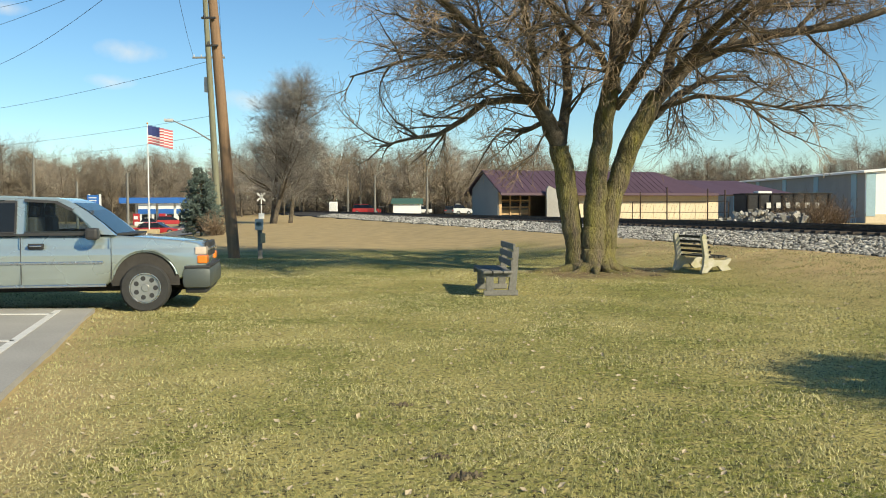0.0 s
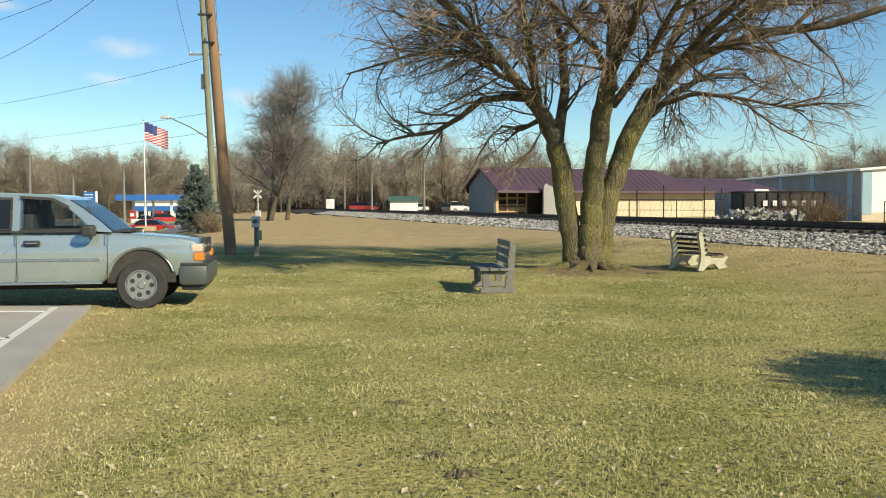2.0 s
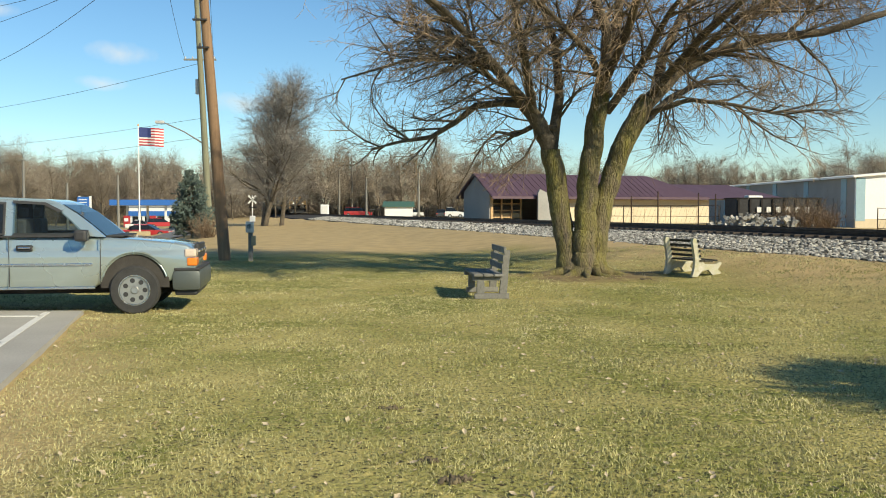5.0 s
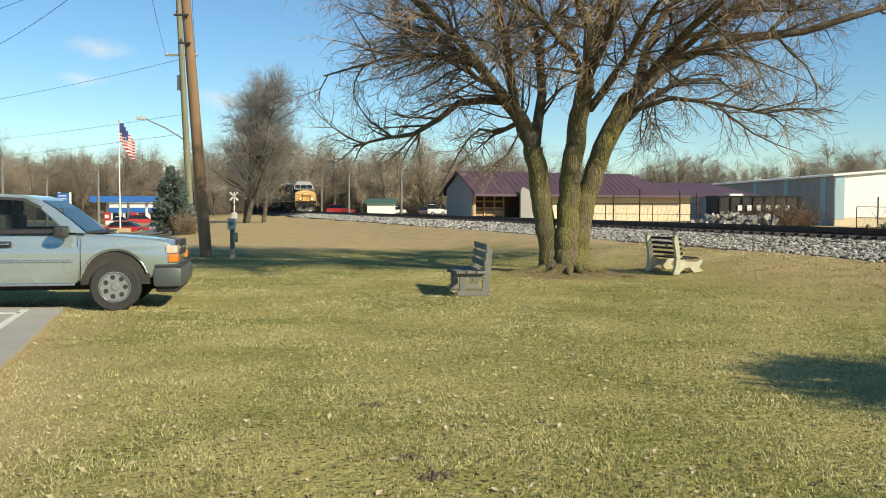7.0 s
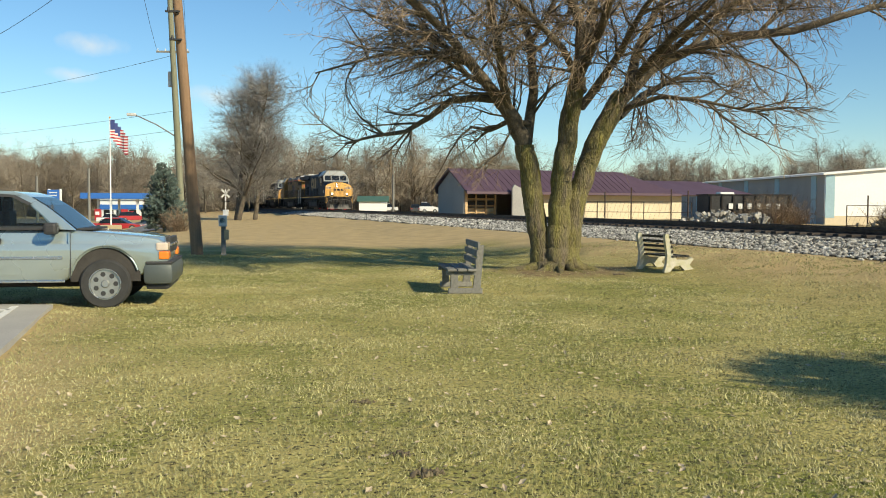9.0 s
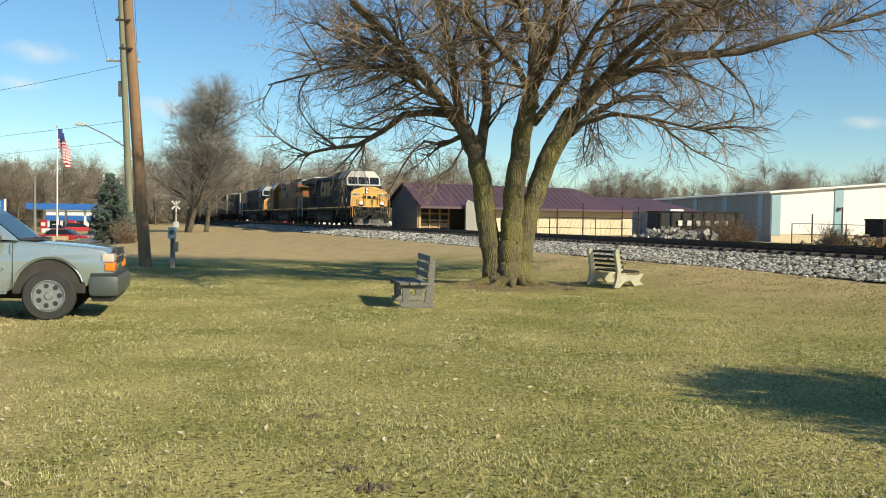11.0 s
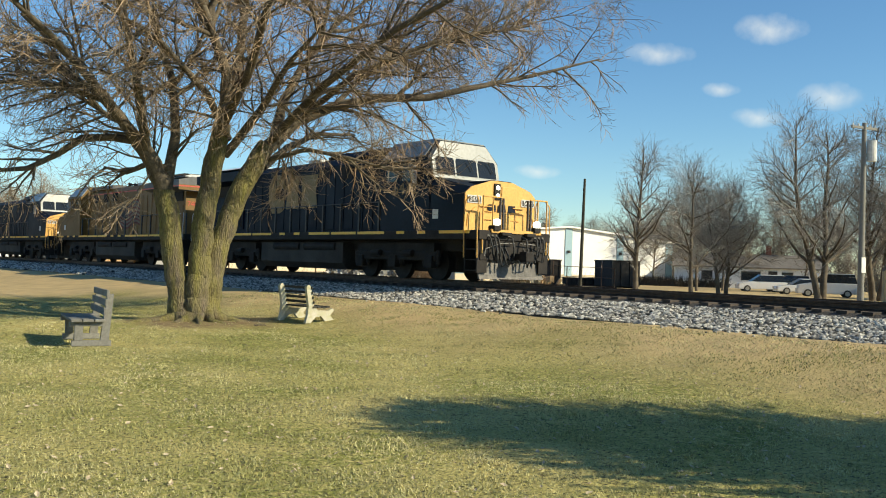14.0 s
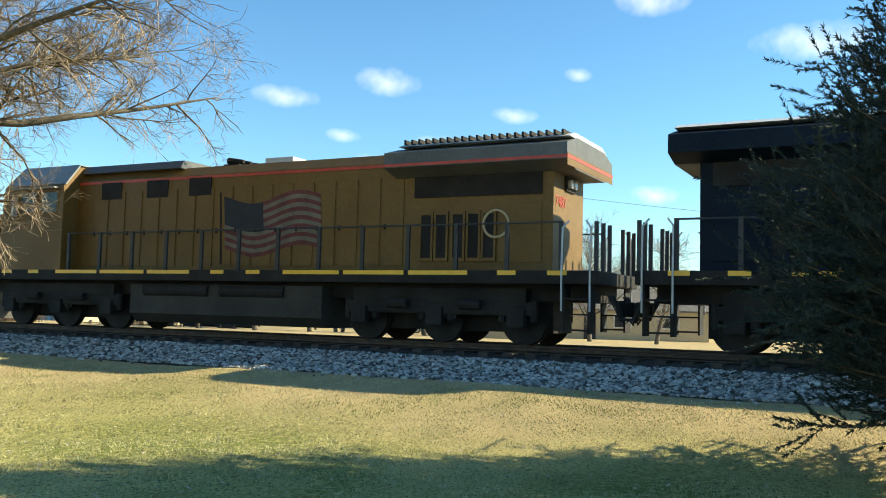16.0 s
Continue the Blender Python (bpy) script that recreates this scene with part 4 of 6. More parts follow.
def lawn_tree():
    rnd = random.Random(11)
    base = Vector((3.92, 22.3, terrain(3.92, 22.3) + 0.05))
    t = thing("lawn_tree", Matrix.Translation(base), "large bare deciduous tree with three mossy trunks", "tree")

    def stem(*pts):
        return [(Vector(p[:3]), p[3] * (1.2 if p[3] > 0.15 else 1.0)) for p in pts]

    def refine(path):
        out = []
        for (a, ra), (b, rb) in zip(path, path[1:]):
            for k in range(4):
                f = k / 4
                w = 0.35 * min(ra, rb)
                out.append((a.lerp(b, f) + Vector((rnd.uniform(-w, w), rnd.uniform(-w, w), 0)) * (k > 0) * 0.5, ra + (rb - ra) * f))
        return out + [path[-1]]
    trunks = [
        stem((-0.54, 0, -0.2, 0.26), (-0.63, 0, 0.35, 0.21), (-0.76, 0.0, 1.3, 0.2), (-0.9, 0.05, 2.2, 0.195), (-1.05, 0.1, 3.15, 0.2)),
        stem((-0.28, -0.12, -0.2, 0.3), (-0.26, -0.12, 0.35, 0.245), (-0.2, -0.12, 1.3, 0.225), (-0.13, -0.12, 2.5, 0.21), (0.02, -0.15, 3.8, 0.19), (0.2, -0.2, 4.8, 0.17)),
        stem((0.0, 0.1, -0.2, 0.29), (0.03, 0.1, 0.35, 0.24), (0.19, 0.1, 1.4, 0.215), (0.48, 0.12, 2.5, 0.205), (0.95, 0.15, 3.6, 0.2), (1.42, 0.2, 4.4, 0.18)),
    ]
    limbs = [
        stem((-1.05, 0.1, 3.1, 0.19), (-1.45, -0.1, 3.85, 0.16), (-1.9, -0.4, 4.35, 0.14), (-2.4, -0.8, 4.9, 0.11), (-3.1, -1.2, 5.6, 0.08), (-4.2, -1.8, 6.4, 0.05)),
        stem((-1.7, -0.25, 4.15, 0.1), (-2.3, -0.2, 4.2, 0.09), (-2.9, 0.0, 4.15, 0.085), (-3.4, 0.1, 3.75, 0.07), (-4.0, 0.2, 3.4, 0.06), (-4.7, 0.2, 3.3, 0.04), (-5.5, 0.2, 3.1, 0.02)),
        stem((-1.02, 0.1, 3.0, 0.15), (-0.82, 0.2, 4.4, 0.12), (-0.9, 0.5, 5.8, 0.1), (-1.4, 0.9, 7.4, 0.06), (-1.8, 1.3, 8.8, 0.03)),
        stem((-0.9, 0.05, 3.6, 0.09), (-1.5, 0.1, 3.65, 0.07), (-1.9, 0.2, 3.45, 0.05), (-2.4, 0.3, 3.55, 0.03)),
        stem((0.2, -0.2, 4.7, 0.14), (0.2, -0.6, 5.8, 0.13), (-0.4, -1.2, 7.0, 0.09), (-1.2, -2.0, 8.3, 0.05)),
        stem((0.2, -0.2, 4.7, 0.14), (0.6, 0.2, 6.2, 0.12), (0.8, 0.5, 7.8, 0.08), (0.9, 0.9, 9.6, 0.04)),
        stem((0.3, -0.15, 4.0, 0.11), (0.9, -1.2, 5.0, 0.09), (1.2, -2.6, 5.9, 0.06), (1.5, -4.0, 6.4, 0.03)),
        stem((0.35, -0.15, 4.4, 0.1), (-0.4, -1.5, 5.2, 0.08), (-1.6, -3.0, 5.9, 0.05), (-2.8, -4.2, 6.2, 0.03)),
        stem((1.4, 0.2, 4.3, 0.16), (2.1, 0.2, 5.0, 0.14), (3.0, 0.0, 5.45, 0.125), (4.1, -0.2, 5.75, 0.115), (5.4, -0.5, 5.85, 0.095), (6.6, -0.8, 6.2, 0.075), (8.2, -1.0, 6.65, 0.05), (10.2, -1.2, 7.3, 0.02)),
        stem((1.5, 0.2, 4.3, 0.15), (1.8, 0.5, 5.4, 0.12), (2.4, 0.9, 6.6, 0.09), (3.4, 1.3, 7.9, 0.06), (4.6, 1.8, 9.0, 0.03)),
        stem((1.3, 0.15, 3.8, 0.1), (2.2, 1.4, 4.5, 0.08), (3.4, 2.6, 5.1, 0.06), (4.8, 3.6, 5.3, 0.03)),
        stem((2.1, 0.2, 5.0, 0.09), (3.2, -1.0, 6.1, 0.07), (4.8, -2.0, 6.9, 0.05), (7.2, -2.6, 7.5, 0.025)),
        stem((3.0, 0.0, 5.45, 0.08), (4.0, 0.4, 6.5, 0.06), (5.8, 0.8, 7.5, 0.05), (8.8, 0.6, 8.6, 0.02)),
        stem((-1.9, -0.4, 4.35, 0.1), (-2.6, 0.6, 5.3, 0.07), (-3.6, 1.4, 6.2, 0.05), (-5.0, 2.0, 6.6, 0.025)),
        stem((1.45, 0.2, 4.0, 0.07), (2.2, -0.5, 4.25, 0.055), (3.1, -1.1, 4.05, 0.04), (4.4, -1.6, 3.7, 0.02)),
        stem((-2.4, -0.8, 4.9, 0.07), (-3.4, -0.6, 5.2, 0.055), (-4.6, -0.3, 5.2, 0.04), (-6.2, 0.1, 4.8, 0.02)),
    ]
    # limbs that reach out over the lawn towards the street
    limbs += [
        stem((0.1, -0.2, 4.4, 0.12), (0.4, -2.0, 5.6, 0.1), (0.3, -4.2, 6.6, 0.08), (0.8, -6.2, 7.2, 0.05), (1.0, -8.2, 7.6, 0.02)),
        stem((-1.45, -0.1, 3.85, 0.1), (-1.9, -1.8, 5.2, 0.085), (-2.4, -3.8, 6.2, 0.065), (-2.9, -5.8, 6.9, 0.045), (-3.2, -7.6, 7.2, 0.02)),
        stem((1.42, 0.2, 4.4, 0.11), (2.2, -1.8, 5.6, 0.09), (3.2, -3.8, 6.6, 0.07), (4.2, -5.6, 7.2, 0.045), (5.0, -7.4, 7.6, 0.02)),
        stem((-2.4, -0.8, 4.9, 0.08), (-3.6, -2.2, 5.9, 0.065), (-4.8, -3.6, 6.6, 0.045), (-6.0, -4.6, 7.0, 0.02)),
    ]
    for k in range(16):
        src = limbs[rnd.choice((0, 2, 4, 5, 8, 9, 11, 12, 13))]
        p, d, r = along(src, rnd.uniform(0.35, 0.9))
        out = Vector((p.x, p.y, 0)).normalized() * 0.6 + Vector((rnd.gauss(0, 0.5), rnd.gauss(0, 0.5), rnd.uniform(0.1, 0.9)))
        limbs.append(grow(rnd, p, out, rnd.uniform(2.2, 3.6), min(r, 0.06), 5, 0.02, 0.1))
    for k in range(16):
        p, d, r = along(limbs[rnd.choice((2, 4, 5, 9))], rnd.uniform(0.5, 0.9))
        limbs.append(grow(rnd, p, (rnd.gauss(0, 0.5), rnd.gauss(0, 0.5), 1.6), rnd.uniform(3.0, 4.6), min(r, 0.07), 5, 0.02, 0.1))
    trunks, limbs = [refine(p) for p in trunks], [refine(p) for p in limbs]
    for p in trunks:
        raw("trunk", *furrowed(p), "bark", t, "furrowed bark with yellow-green moss", smooth=True)
    raw("limb", *tubes(limbs, 9), "limb", t, "heavy crooked limbs", smooth=True)
    br, tw, fine = bare_crown(rnd, limbs, [(3.2, 2.3, 0.034, 0.02, 0.0, 0.17), (5.3, 1.0, 0.015, 0.035, -0.01, 0.2), (7.6, 0.5, 0.0068, 0.01, 0.03, 0.16)])
    raw("branch", *tubes(br, 5), "limb", t, "crooked grey-brown branches", "stuff")
    raw("twig", *tubes(tw + fine, 3), "twig", t, "fine reddish-brown twigs", "stuff")
    # roots that flare into the ground
    for k, a in enumerate((0.2, 1.2, 2.4, 3.05, 3.5, 4.1, 4.6, 5.1, 5.7)):
        ln = rnd.uniform(0.75, 1.35) * (1.25 if 2.9 < a < 3.6 else 1.0)
        o = Vector((-0.16, -0.05, 0))
        d = Vector((math.cos(a), 0.75 * math.sin(a), 0))
        w = Vector((-d.y, d.x, 0)) * rnd.uniform(-0.16, 0.16)
        path = [(o + d * 0.22 + Vector((0, 0, 0.34)), 0.16), (o + d * 0.42 + Vector((0, 0, 0.14)), 0.125), (o + d * (0.42 + ln * 0.35) + w + Vector((0, 0, 0.03)), 0.08), (o + d * (0.42 + ln * 0.7) + w * 0.4 + Vector((0, 0, -0.01)), 0.055), (o + d * (0.42 + ln), 0.0)]
        path[-1] = (path[-1][0] + Vector((0, 0, -0.07)), 0.025)
        raw("root", *furrowed(path, 14, 0.05, 0.0), "bark", t, "gnarled root running into the lawn", smooth=True)
    return t


lawn_tree()


def bare_tree(seed, height, spread, stems=1, lean=0.0, name="bare_tree", label="bare grey-brown deciduous tree", dense=1.0, at=None, twig_r=0.02, mats=("limb", "far_twig"), group="bare trees in the distance", upward=0.05, stout=0.02, top=0.35):
    rnd = random.Random(seed)
    t = thing(name, at or Matrix(), label, "tree", group)
    trunks, limbs = [], []
    for k in range(stems):
        a = rnd.uniform(0, 6.28)
        d = Vector((math.cos(a) * 0.12 * (stems > 1) + lean, math.sin(a) * 0.12 * (stems > 1), 1))
        tr = grow(rnd, (0.25 * math.cos(a) * (stems > 1), 0.25 * math.sin(a) * (stems > 1), -0.2), d, height * 0.9, height * stout, 9, 0, 0.05)
        trunks.append(tr)
        for i in range(int(9 * dense)):
            p, dd, r = along(tr, rnd.uniform(0.18, 0.95))
            ang = rnd.uniform(0, 6.28)
            k2 = 1.15 - p.z / height
            limbs.append(grow(rnd, p, (math.cos(ang), math.sin(ang), rnd.uniform(0.4, 1.1)), spread * rnd.uniform(0.6, 1.1) * max(top, k2), r * 0.55, 5, -0.02, 0.12, upward))
    raw("trunk", *tubes(trunks + limbs, 6), mats[0], t, smooth=True)
    br, tw = bare_crown(rnd, limbs + trunks, [(1.7 * dense, spread * 0.36, twig_r * 1.6, -0.02, 0.05, 0.15), (2.4 * dense, spread * 0.2, twig_r * 0.8, 0.0, 0.04, 0.15)], 2)
    raw("crown", *tubes(br + tw, 3), mats[1], t, "fine bare twigs", "stuff")
    return t


def on_ground(az, dist, turn=0.0, size=1.0, dz=0.0):
    x, y = dist * math.sin(radians(az)), dist * math.cos(radians(az))
    return Matrix.Translation((x, y, terrain(x, y) + dz)) @ Matrix.Rotation(radians(turn), 4, "Z") @ Matrix.Scale(size, 4)


# the two old trees beside the line, far down the field
bare_tree(3, 15.8, 7.3, 2, 0.14, name="field_tree", label="tall bare tree with twin leaning trunks beside the railway", dense=2.9, at=on_ground(-10.75, 95), twig_r=0.016, group="", upward=0.12, mats=("limb", "pale_twig"))
bare_tree(5, 13.5, 5.6, 1, 0.16, name="field_tree", label="bare leaning tree beside the railway crossing", dense=3.4, at=on_ground(-9.6, 96), twig_r=0.014, group="", upward=0.1, mats=("limb", "pale_twig"))

# woods along the horizon: four shapes, set out again and again
kinds = [bare_tree(20 + k, 12.0, 5.6, 1 + (k == 2), dense=2.3, at=on_ground(-14 + 5 * k, 175 + 7 * k), twig_r=0.027, group="woods on the horizon", stout=0.012, top=0.5) for k in range(5)]
rnd = random.Random(7)


def wood(az0, az1, dist0, dist1, count, s0, s1):
    for k in range(count):
        az = az0 + (az1 - az0) * (k + rnd.uniform(0, 0.9)) / count
        d, sz = rnd.uniform(dist0, dist1), rnd.uniform(s0, s1)
        m = on_ground(az, d, rnd.uniform(0, 360), 1.0, -0.1)
        o = copy_thing(kinds[rnd.randrange(5)], m)
        o.scale = (sz, sz, sz * rnd.uniform(0.9, 1.1))


wood(-30, -15.5, 185, 260, 74, 1.1, 1.5)
wood(-14, 7.5, 160, 235, 84, 0.85, 1.3)
wood(7.5, 27, 190, 270, 48, 0.9, 1.2)
wood(24, 40, 165, 215, 26, 0.9, 1.1)
wood(37, 75, 85, 150, 30, 0.7, 1.0)


# brushy undergrowth that closes the woods' foot
def thicket(az0, az1, dist, height, n, seed, mat_name="far_twig"):
    r2 = random.Random(seed)
    paths = []
    for k in range(n):
        m = on_ground(r2.uniform(az0, az1), dist * r2.uniform(0.96, 1.06)).translation
        paths.append(grow(r2, m, (r2.gauss(0, 0.35), r2.gauss(0, 0.35), 1), height * r2.uniform(0.3, 1.1), 0.06, 4, 0, 0.42))
    o = raw("undergrowth", *tubes(paths, 3), mat_name, None, "grey-brown tangle of leafless brush under the woods", "stuff")
    tagged(o, "", "brush")


thicket(-31, -15, 225, 8.0, 9000, 1)
thicket(-15, 8, 195, 6.5, 11000, 2)
thicket(8, 40, 225, 6.5, 9000, 3)
thicket(38, 80, 125, 5.5, 4500, 4)


# evergreens
def conifer(name, at, height, spread, label, material, seed, layers=26, per=11, needle=0.16, low=0.2):
    rnd = random.Random(seed)
    t = thing(name, at, label, "evergreen tree")
    raw("trunk", *tubes([grow(rnd, (0, 0, -0.1), (0, 0, 1), height, height * 0.016, 8, 0, 0.015)], 8), "bark", t)
    boughs, vs, fs = [], [], []
    for i in range(layers):
        k = (i + 0.5) / layers
        z, reach = low + (height - low - 0.05) * k, spread * (1 - k) ** 0.62 * min(1, 0.7 + 1.3 * k) + 0.08
        for j in range(max(4, int(per * (1 - 0.5 * k)))):
            a = rnd.uniform(0, 6.28)
            ln = reach * rnd.uniform(0.72, 1.12)
            b = grow(rnd, (0, 0, z), (math.cos(a), math.sin(a), 0.05 + 0.45 * k), ln, 0.03, 5, 0.03, 0.06, 0.14)
            boughs.append(b)
            subs = [b]
            for q in range(int(3 + ln * 5)):
                p, d, r = along(b, rnd.uniform(0.2, 1.0) * 0.999)
                subs.append(grow(rnd, p, side_shoot(rnd, d, 0.75) + Vector((0, 0, 0.15)), ln * rnd.uniform(0.15, 0.36) + 0.08, 0.012, 3, 0.0, 0.08, 0.06))
            for s in subs:
                total = sum((y[0] - x[0]).length for x, y in zip(s, s[1:]))
                for q in range(int(total * 75 * (0.16 / needle))):
                    p, d, r = along(s, rnd.uniform(0.1 if s is not b else 0.35, 1.0) * 0.999)
                    n = side_shoot(rnd, d, rnd.uniform(0.5, 0.95)) * needle * rnd.uniform(0.35, 0.7)
                    w = n.orthogonal().normalized() * needle * 0.11
                    c = len(vs)
                    vs += [p - w, p + w, p + n]
                    fs.append((c, c + 1, c + 2))
    raw("bough", *tubes(boughs, 4), "limb", t)
    raw("needle", vs, fs, material, t, "short stiff needles", "stuff")
    return t


conifer("spruce", ground_pose(11.0, 2.05), 5.75, 2.95, "dark green spruce at the edge of the lawn", "spruce", 3, layers=36, per=15, needle=0.11, low=0.75)
conifer("blue_spruce", on_ground(-15.0, 60), 4.3, 1.45, "small blue-grey spruce by the street", "blue_spruce", 4, layers=22, per=11, needle=0.3)


def shrub(at, r, h, seed, label):
    rnd = random.Random(seed)
    t = thing("shrub", at, label, "shrub", "leafless shrubs")
    stems = [grow(rnd, (rnd.gauss(0, r * 0.3), rnd.gauss(0, r * 0.3), 0), (rnd.gauss(0, 0.5), rnd.gauss(0, 0.5), 1), h * rnd.uniform(0.6, 1.05), 0.02, 4, 0, 0.12) for _ in range(90)]
    raw("stem", *tubes(stems, 3), "shrub", t)
    raw("twig", *tubes(bare_crown(rnd, stems, [(6, h * 0.25, 0.012, 0, 0, 0.2)])[0], 3), "shrub", t, "", "stuff")


shrub(on_ground(-14.15, 57.5), 0.8, 1.75, 2, "brown leafless rounded shrub beside the spruce")
for k, (az, d, r, h) in enumerate([(22.4, 66, 1.6, 2.4), (23.4, 68, 1.2, 2.0), (21.0, 70, 1.5, 2.2), (28.5, 62, 1.2, 1.7)]):
    shrub(on_ground(az, d), r, h, 30 + k, "grey-brown leafless brush beyond the tracks")

# trees beyond the tracks on the street side
for k, (az, d, h, sp, st) in enumerate([(36.3, 58, 10.0, 4.0, 1), (39.6, 63, 8.8, 5.4, 1), (41.4, 70, 9.0, 5.6, 2), (47.0, 66, 13.5, 5.4, 2), (49.8, 72, 14.0, 5.8, 2), (53.5, 60, 9.5, 4.0, 1), (57, 66, 9.5, 4.2, 1), (61, 62, 8, 4, 1)]):
    bare_tree(60 + k, h, sp, st, name="street_tree", label="bare yard tree behind the railway", dense=2.6, at=on_ground(az, d), twig_r=0.014, mats=("limb", "pale_twig"), group="yard trees")


# ---------- pickup truck ----------
def wheel(parent, x, y, r, w, steel=True):
    g = B()
    n = 36
    prof = [(r * 0.62, -w / 2), (r * 0.93, -w / 2), (r, -w * 0.36), (r, w * 0.36), (r * 0.93, w / 2), (r * 0.62, w / 2)]
    rings = [[g.verts.new((R * math.cos(2 * math.pi * k / n), v, R * math.sin(2 * math.pi * k / n))) for k in range(n)] for R, v in prof]
    for a, b in zip(rings, rings[1:] + rings[:1]):
        for k in range(n):
            g.faces.new((a[k], a[(k + 1) % n], b[(k + 1) % n], b[k]))
    bmesh.ops.recalc_face_normals(g, faces=g.faces)
    hub = thing_part = part("wheel", g, "rubber", parent, "black tyre", smooth=True, at=pose(x, y, r))
    sy = -1 if y < 0 else 1
    rim = B()
    cyl(rim, (0, sy * w * 0.1, 0), (0, sy * w * 0.34, 0), r * 0.6, n=36)
    part("rim", rim, "alloy", hub, "silver steel rim")
    lip = B()
    for k in range(36):
        a, c = 2 * math.pi * k / 36, 2 * math.pi * (k + 1) / 36
        cyl(lip, (r * 0.615 * math.cos(a), sy * w * 0.46, r * 0.615 * math.sin(a)), (r * 0.615 * math.cos(c), sy * w * 0.46, r * 0.615 * math.sin(c)), r * 0.035, n=6)
    part("rim_lip", lip, "chrome", hub)
    for k in range(7):
        a = 2 * math.pi * k / 7
        h = cyl(B(), (r * 0.4 * math.cos(a), sy * w * 0.33, r * 0.4 * math.sin(a)), (r * 0.4 * math.cos(a), sy * w * 0.36, r * 0.4 * math.sin(a)), r * 0.1, n=12)
        part("rim_hole", h, "plastic", hub)
    cap = cyl(B(), (0, sy * w * 0.34, 0), (0, sy * w * 0.44, 0), r * 0.17, r * 0.13, n=18)
    part("hub_cap", cap, "alloy", hub)


def pickup():
    t = thing("pickup_truck", ground_pose(-4.88, 15.25, 9), "grey-green metallic extended-cab pickup truck parked at the lawn's edge", "pickup truck")
    # x = 0 at the front axle, x forward, y to its left; the near flank is y = -0.95
    W, R = 0.97, 0.385
    arch = [(0.5 * math.cos(a), R + 0.08 + 0.5 * math.sin(a)) for a in [radians(v) for v in range(5, 176, 10)]]
    low = 0.42
    outline = [(0.93, 0.62), (0.94, 0.84), (0.9, 1.02), (0.8, 1.09), (0.55, 1.135), (-0.1, 1.195), (-0.55, 1.225), (-0.75, 1.23), (-4.85, 1.23), (-4.95, 0.62), (-4.2, 0.6)]
    rear_arch = [(x - 3.65, z) for x, z in arch]
    body = outline[:-1] + [(-4.95, 0.55)] + rear_arch[::-1] + [(-3.0, low), (-0.62, low)] + arch[::-1]
    bm = prism(B(), body, -W, W, "y")
    for v in bm.verts:
        if v.co.z > 1.0 and v.co.x > -0.8:
            v.co.y *= 0.955
        v.co.y *= 1 - 0.075 * smooth01((v.co.x - 0.1) / 0.9)
    bmesh.ops.bevel(bm, geom=[e for e in bm.edges if abs(e.verts[0].co.y - e.verts[1].co.y) < 0.2 and abs(e.verts[0].co.y) > 0.5], offset=0.045, segments=3, affect="EDGES", profile=0.6, clamp_overlap=True)
    for z in (0.55, 0.68, 0.8, 0.92, 1.02, 1.1, 1.18, 1.23):
        bmesh.ops.bisect_plane(bm, geom=bm.verts[:] + bm.edges[:] + bm.faces[:], plane_co=(0, 0, z), plane_no=(0, 0, 1))
    for v in bm.verts:
        k = (v.co.z - 0.86) / 0.42
        v.co.y *= 1 - (0.06 if k > 0 else 0.085) * k * k
    part("body", bm, "truck_paint", t, "grey-green metallic body", smooth=True)
    def taper(g):
        for v in g.verts:
            v.co.y *= 1 - 0.24 * max(0, (v.co.z - 1.3))
        return g
    Y = W - 0.02
    roof = taper(prism(B(), [(-1.36, 1.765), (-1.46, 1.815), (-1.64, 1.858), (-2.4, 1.888), (-3.0, 1.868), (-3.1, 1.8), (-2.4, 1.82), (-1.68, 1.795)], -Y, Y, "y"))
    bmesh.ops.bevel(roof, geom=[e for e in roof.edges if e.verts[0].co.y * e.verts[1].co.y > 0 and min(v.co.z for v in e.verts) > 1.8], offset=0.045, segments=3, affect="EDGES")
    part("cab_roof", roof, "truck_paint", t, "rounded cab roof", smooth=True)
    for sy in (-1, 1):
        a, b = sorted((sy * (Y - 0.09), sy * Y))
        part("front_pillar", taper(prism(B(), [(-0.71, 1.26), (-1.03, 1.28), (-1.2, 1.48), (-1.4, 1.66), (-1.64, 1.785), (-1.46, 1.81), (-1.36, 1.765), (-1.16, 1.64), (-0.93, 1.455)], a, b, "y")), "truck_paint", t)
        part("door_pillar", taper(prism(B(), [(-2.05, 1.26), (-2.05, 1.83), (-2.23, 1.83), (-2.23, 1.26)], a, b, "y")), "truck_paint", t)
        part("rear_pillar", taper(prism(B(), [(-3.02, 1.26), (-3.0, 1.62), (-2.86, 1.83), (-3.08, 1.83), (-3.25, 1.26)], a, b, "y")), "truck_paint", t)
    part("back_glass", taper(prism(B(), [(-3.2, 1.27), (-3.08, 1.82), (-3.05, 1.82), (-3.17, 1.27)], -Y + 0.1, Y - 0.1, "y")), "dark_glass", t)
    part("cab_floor", box(B(), -3.15, -0.75, -0.9, 0.9, 1.272, 1.278), "shade", t)
    part("steering_wheel", box(B(), -1.3, -1.22, 0.2, 0.6, 1.28, 1.5, bevel=0.03), "plastic", t)

    def pane(name, pts, sy, material, out=0.012, label=""):
        g = B()
        prism(g, pts, 0, 0.012 * sy, "y")
        for v in g.verts:
            v.co.y += sy * ((W - 0.02) * (1 - 0.24 * max(0, v.co.z - 1.3)) + out)
        return part(name, g, material, t, label)
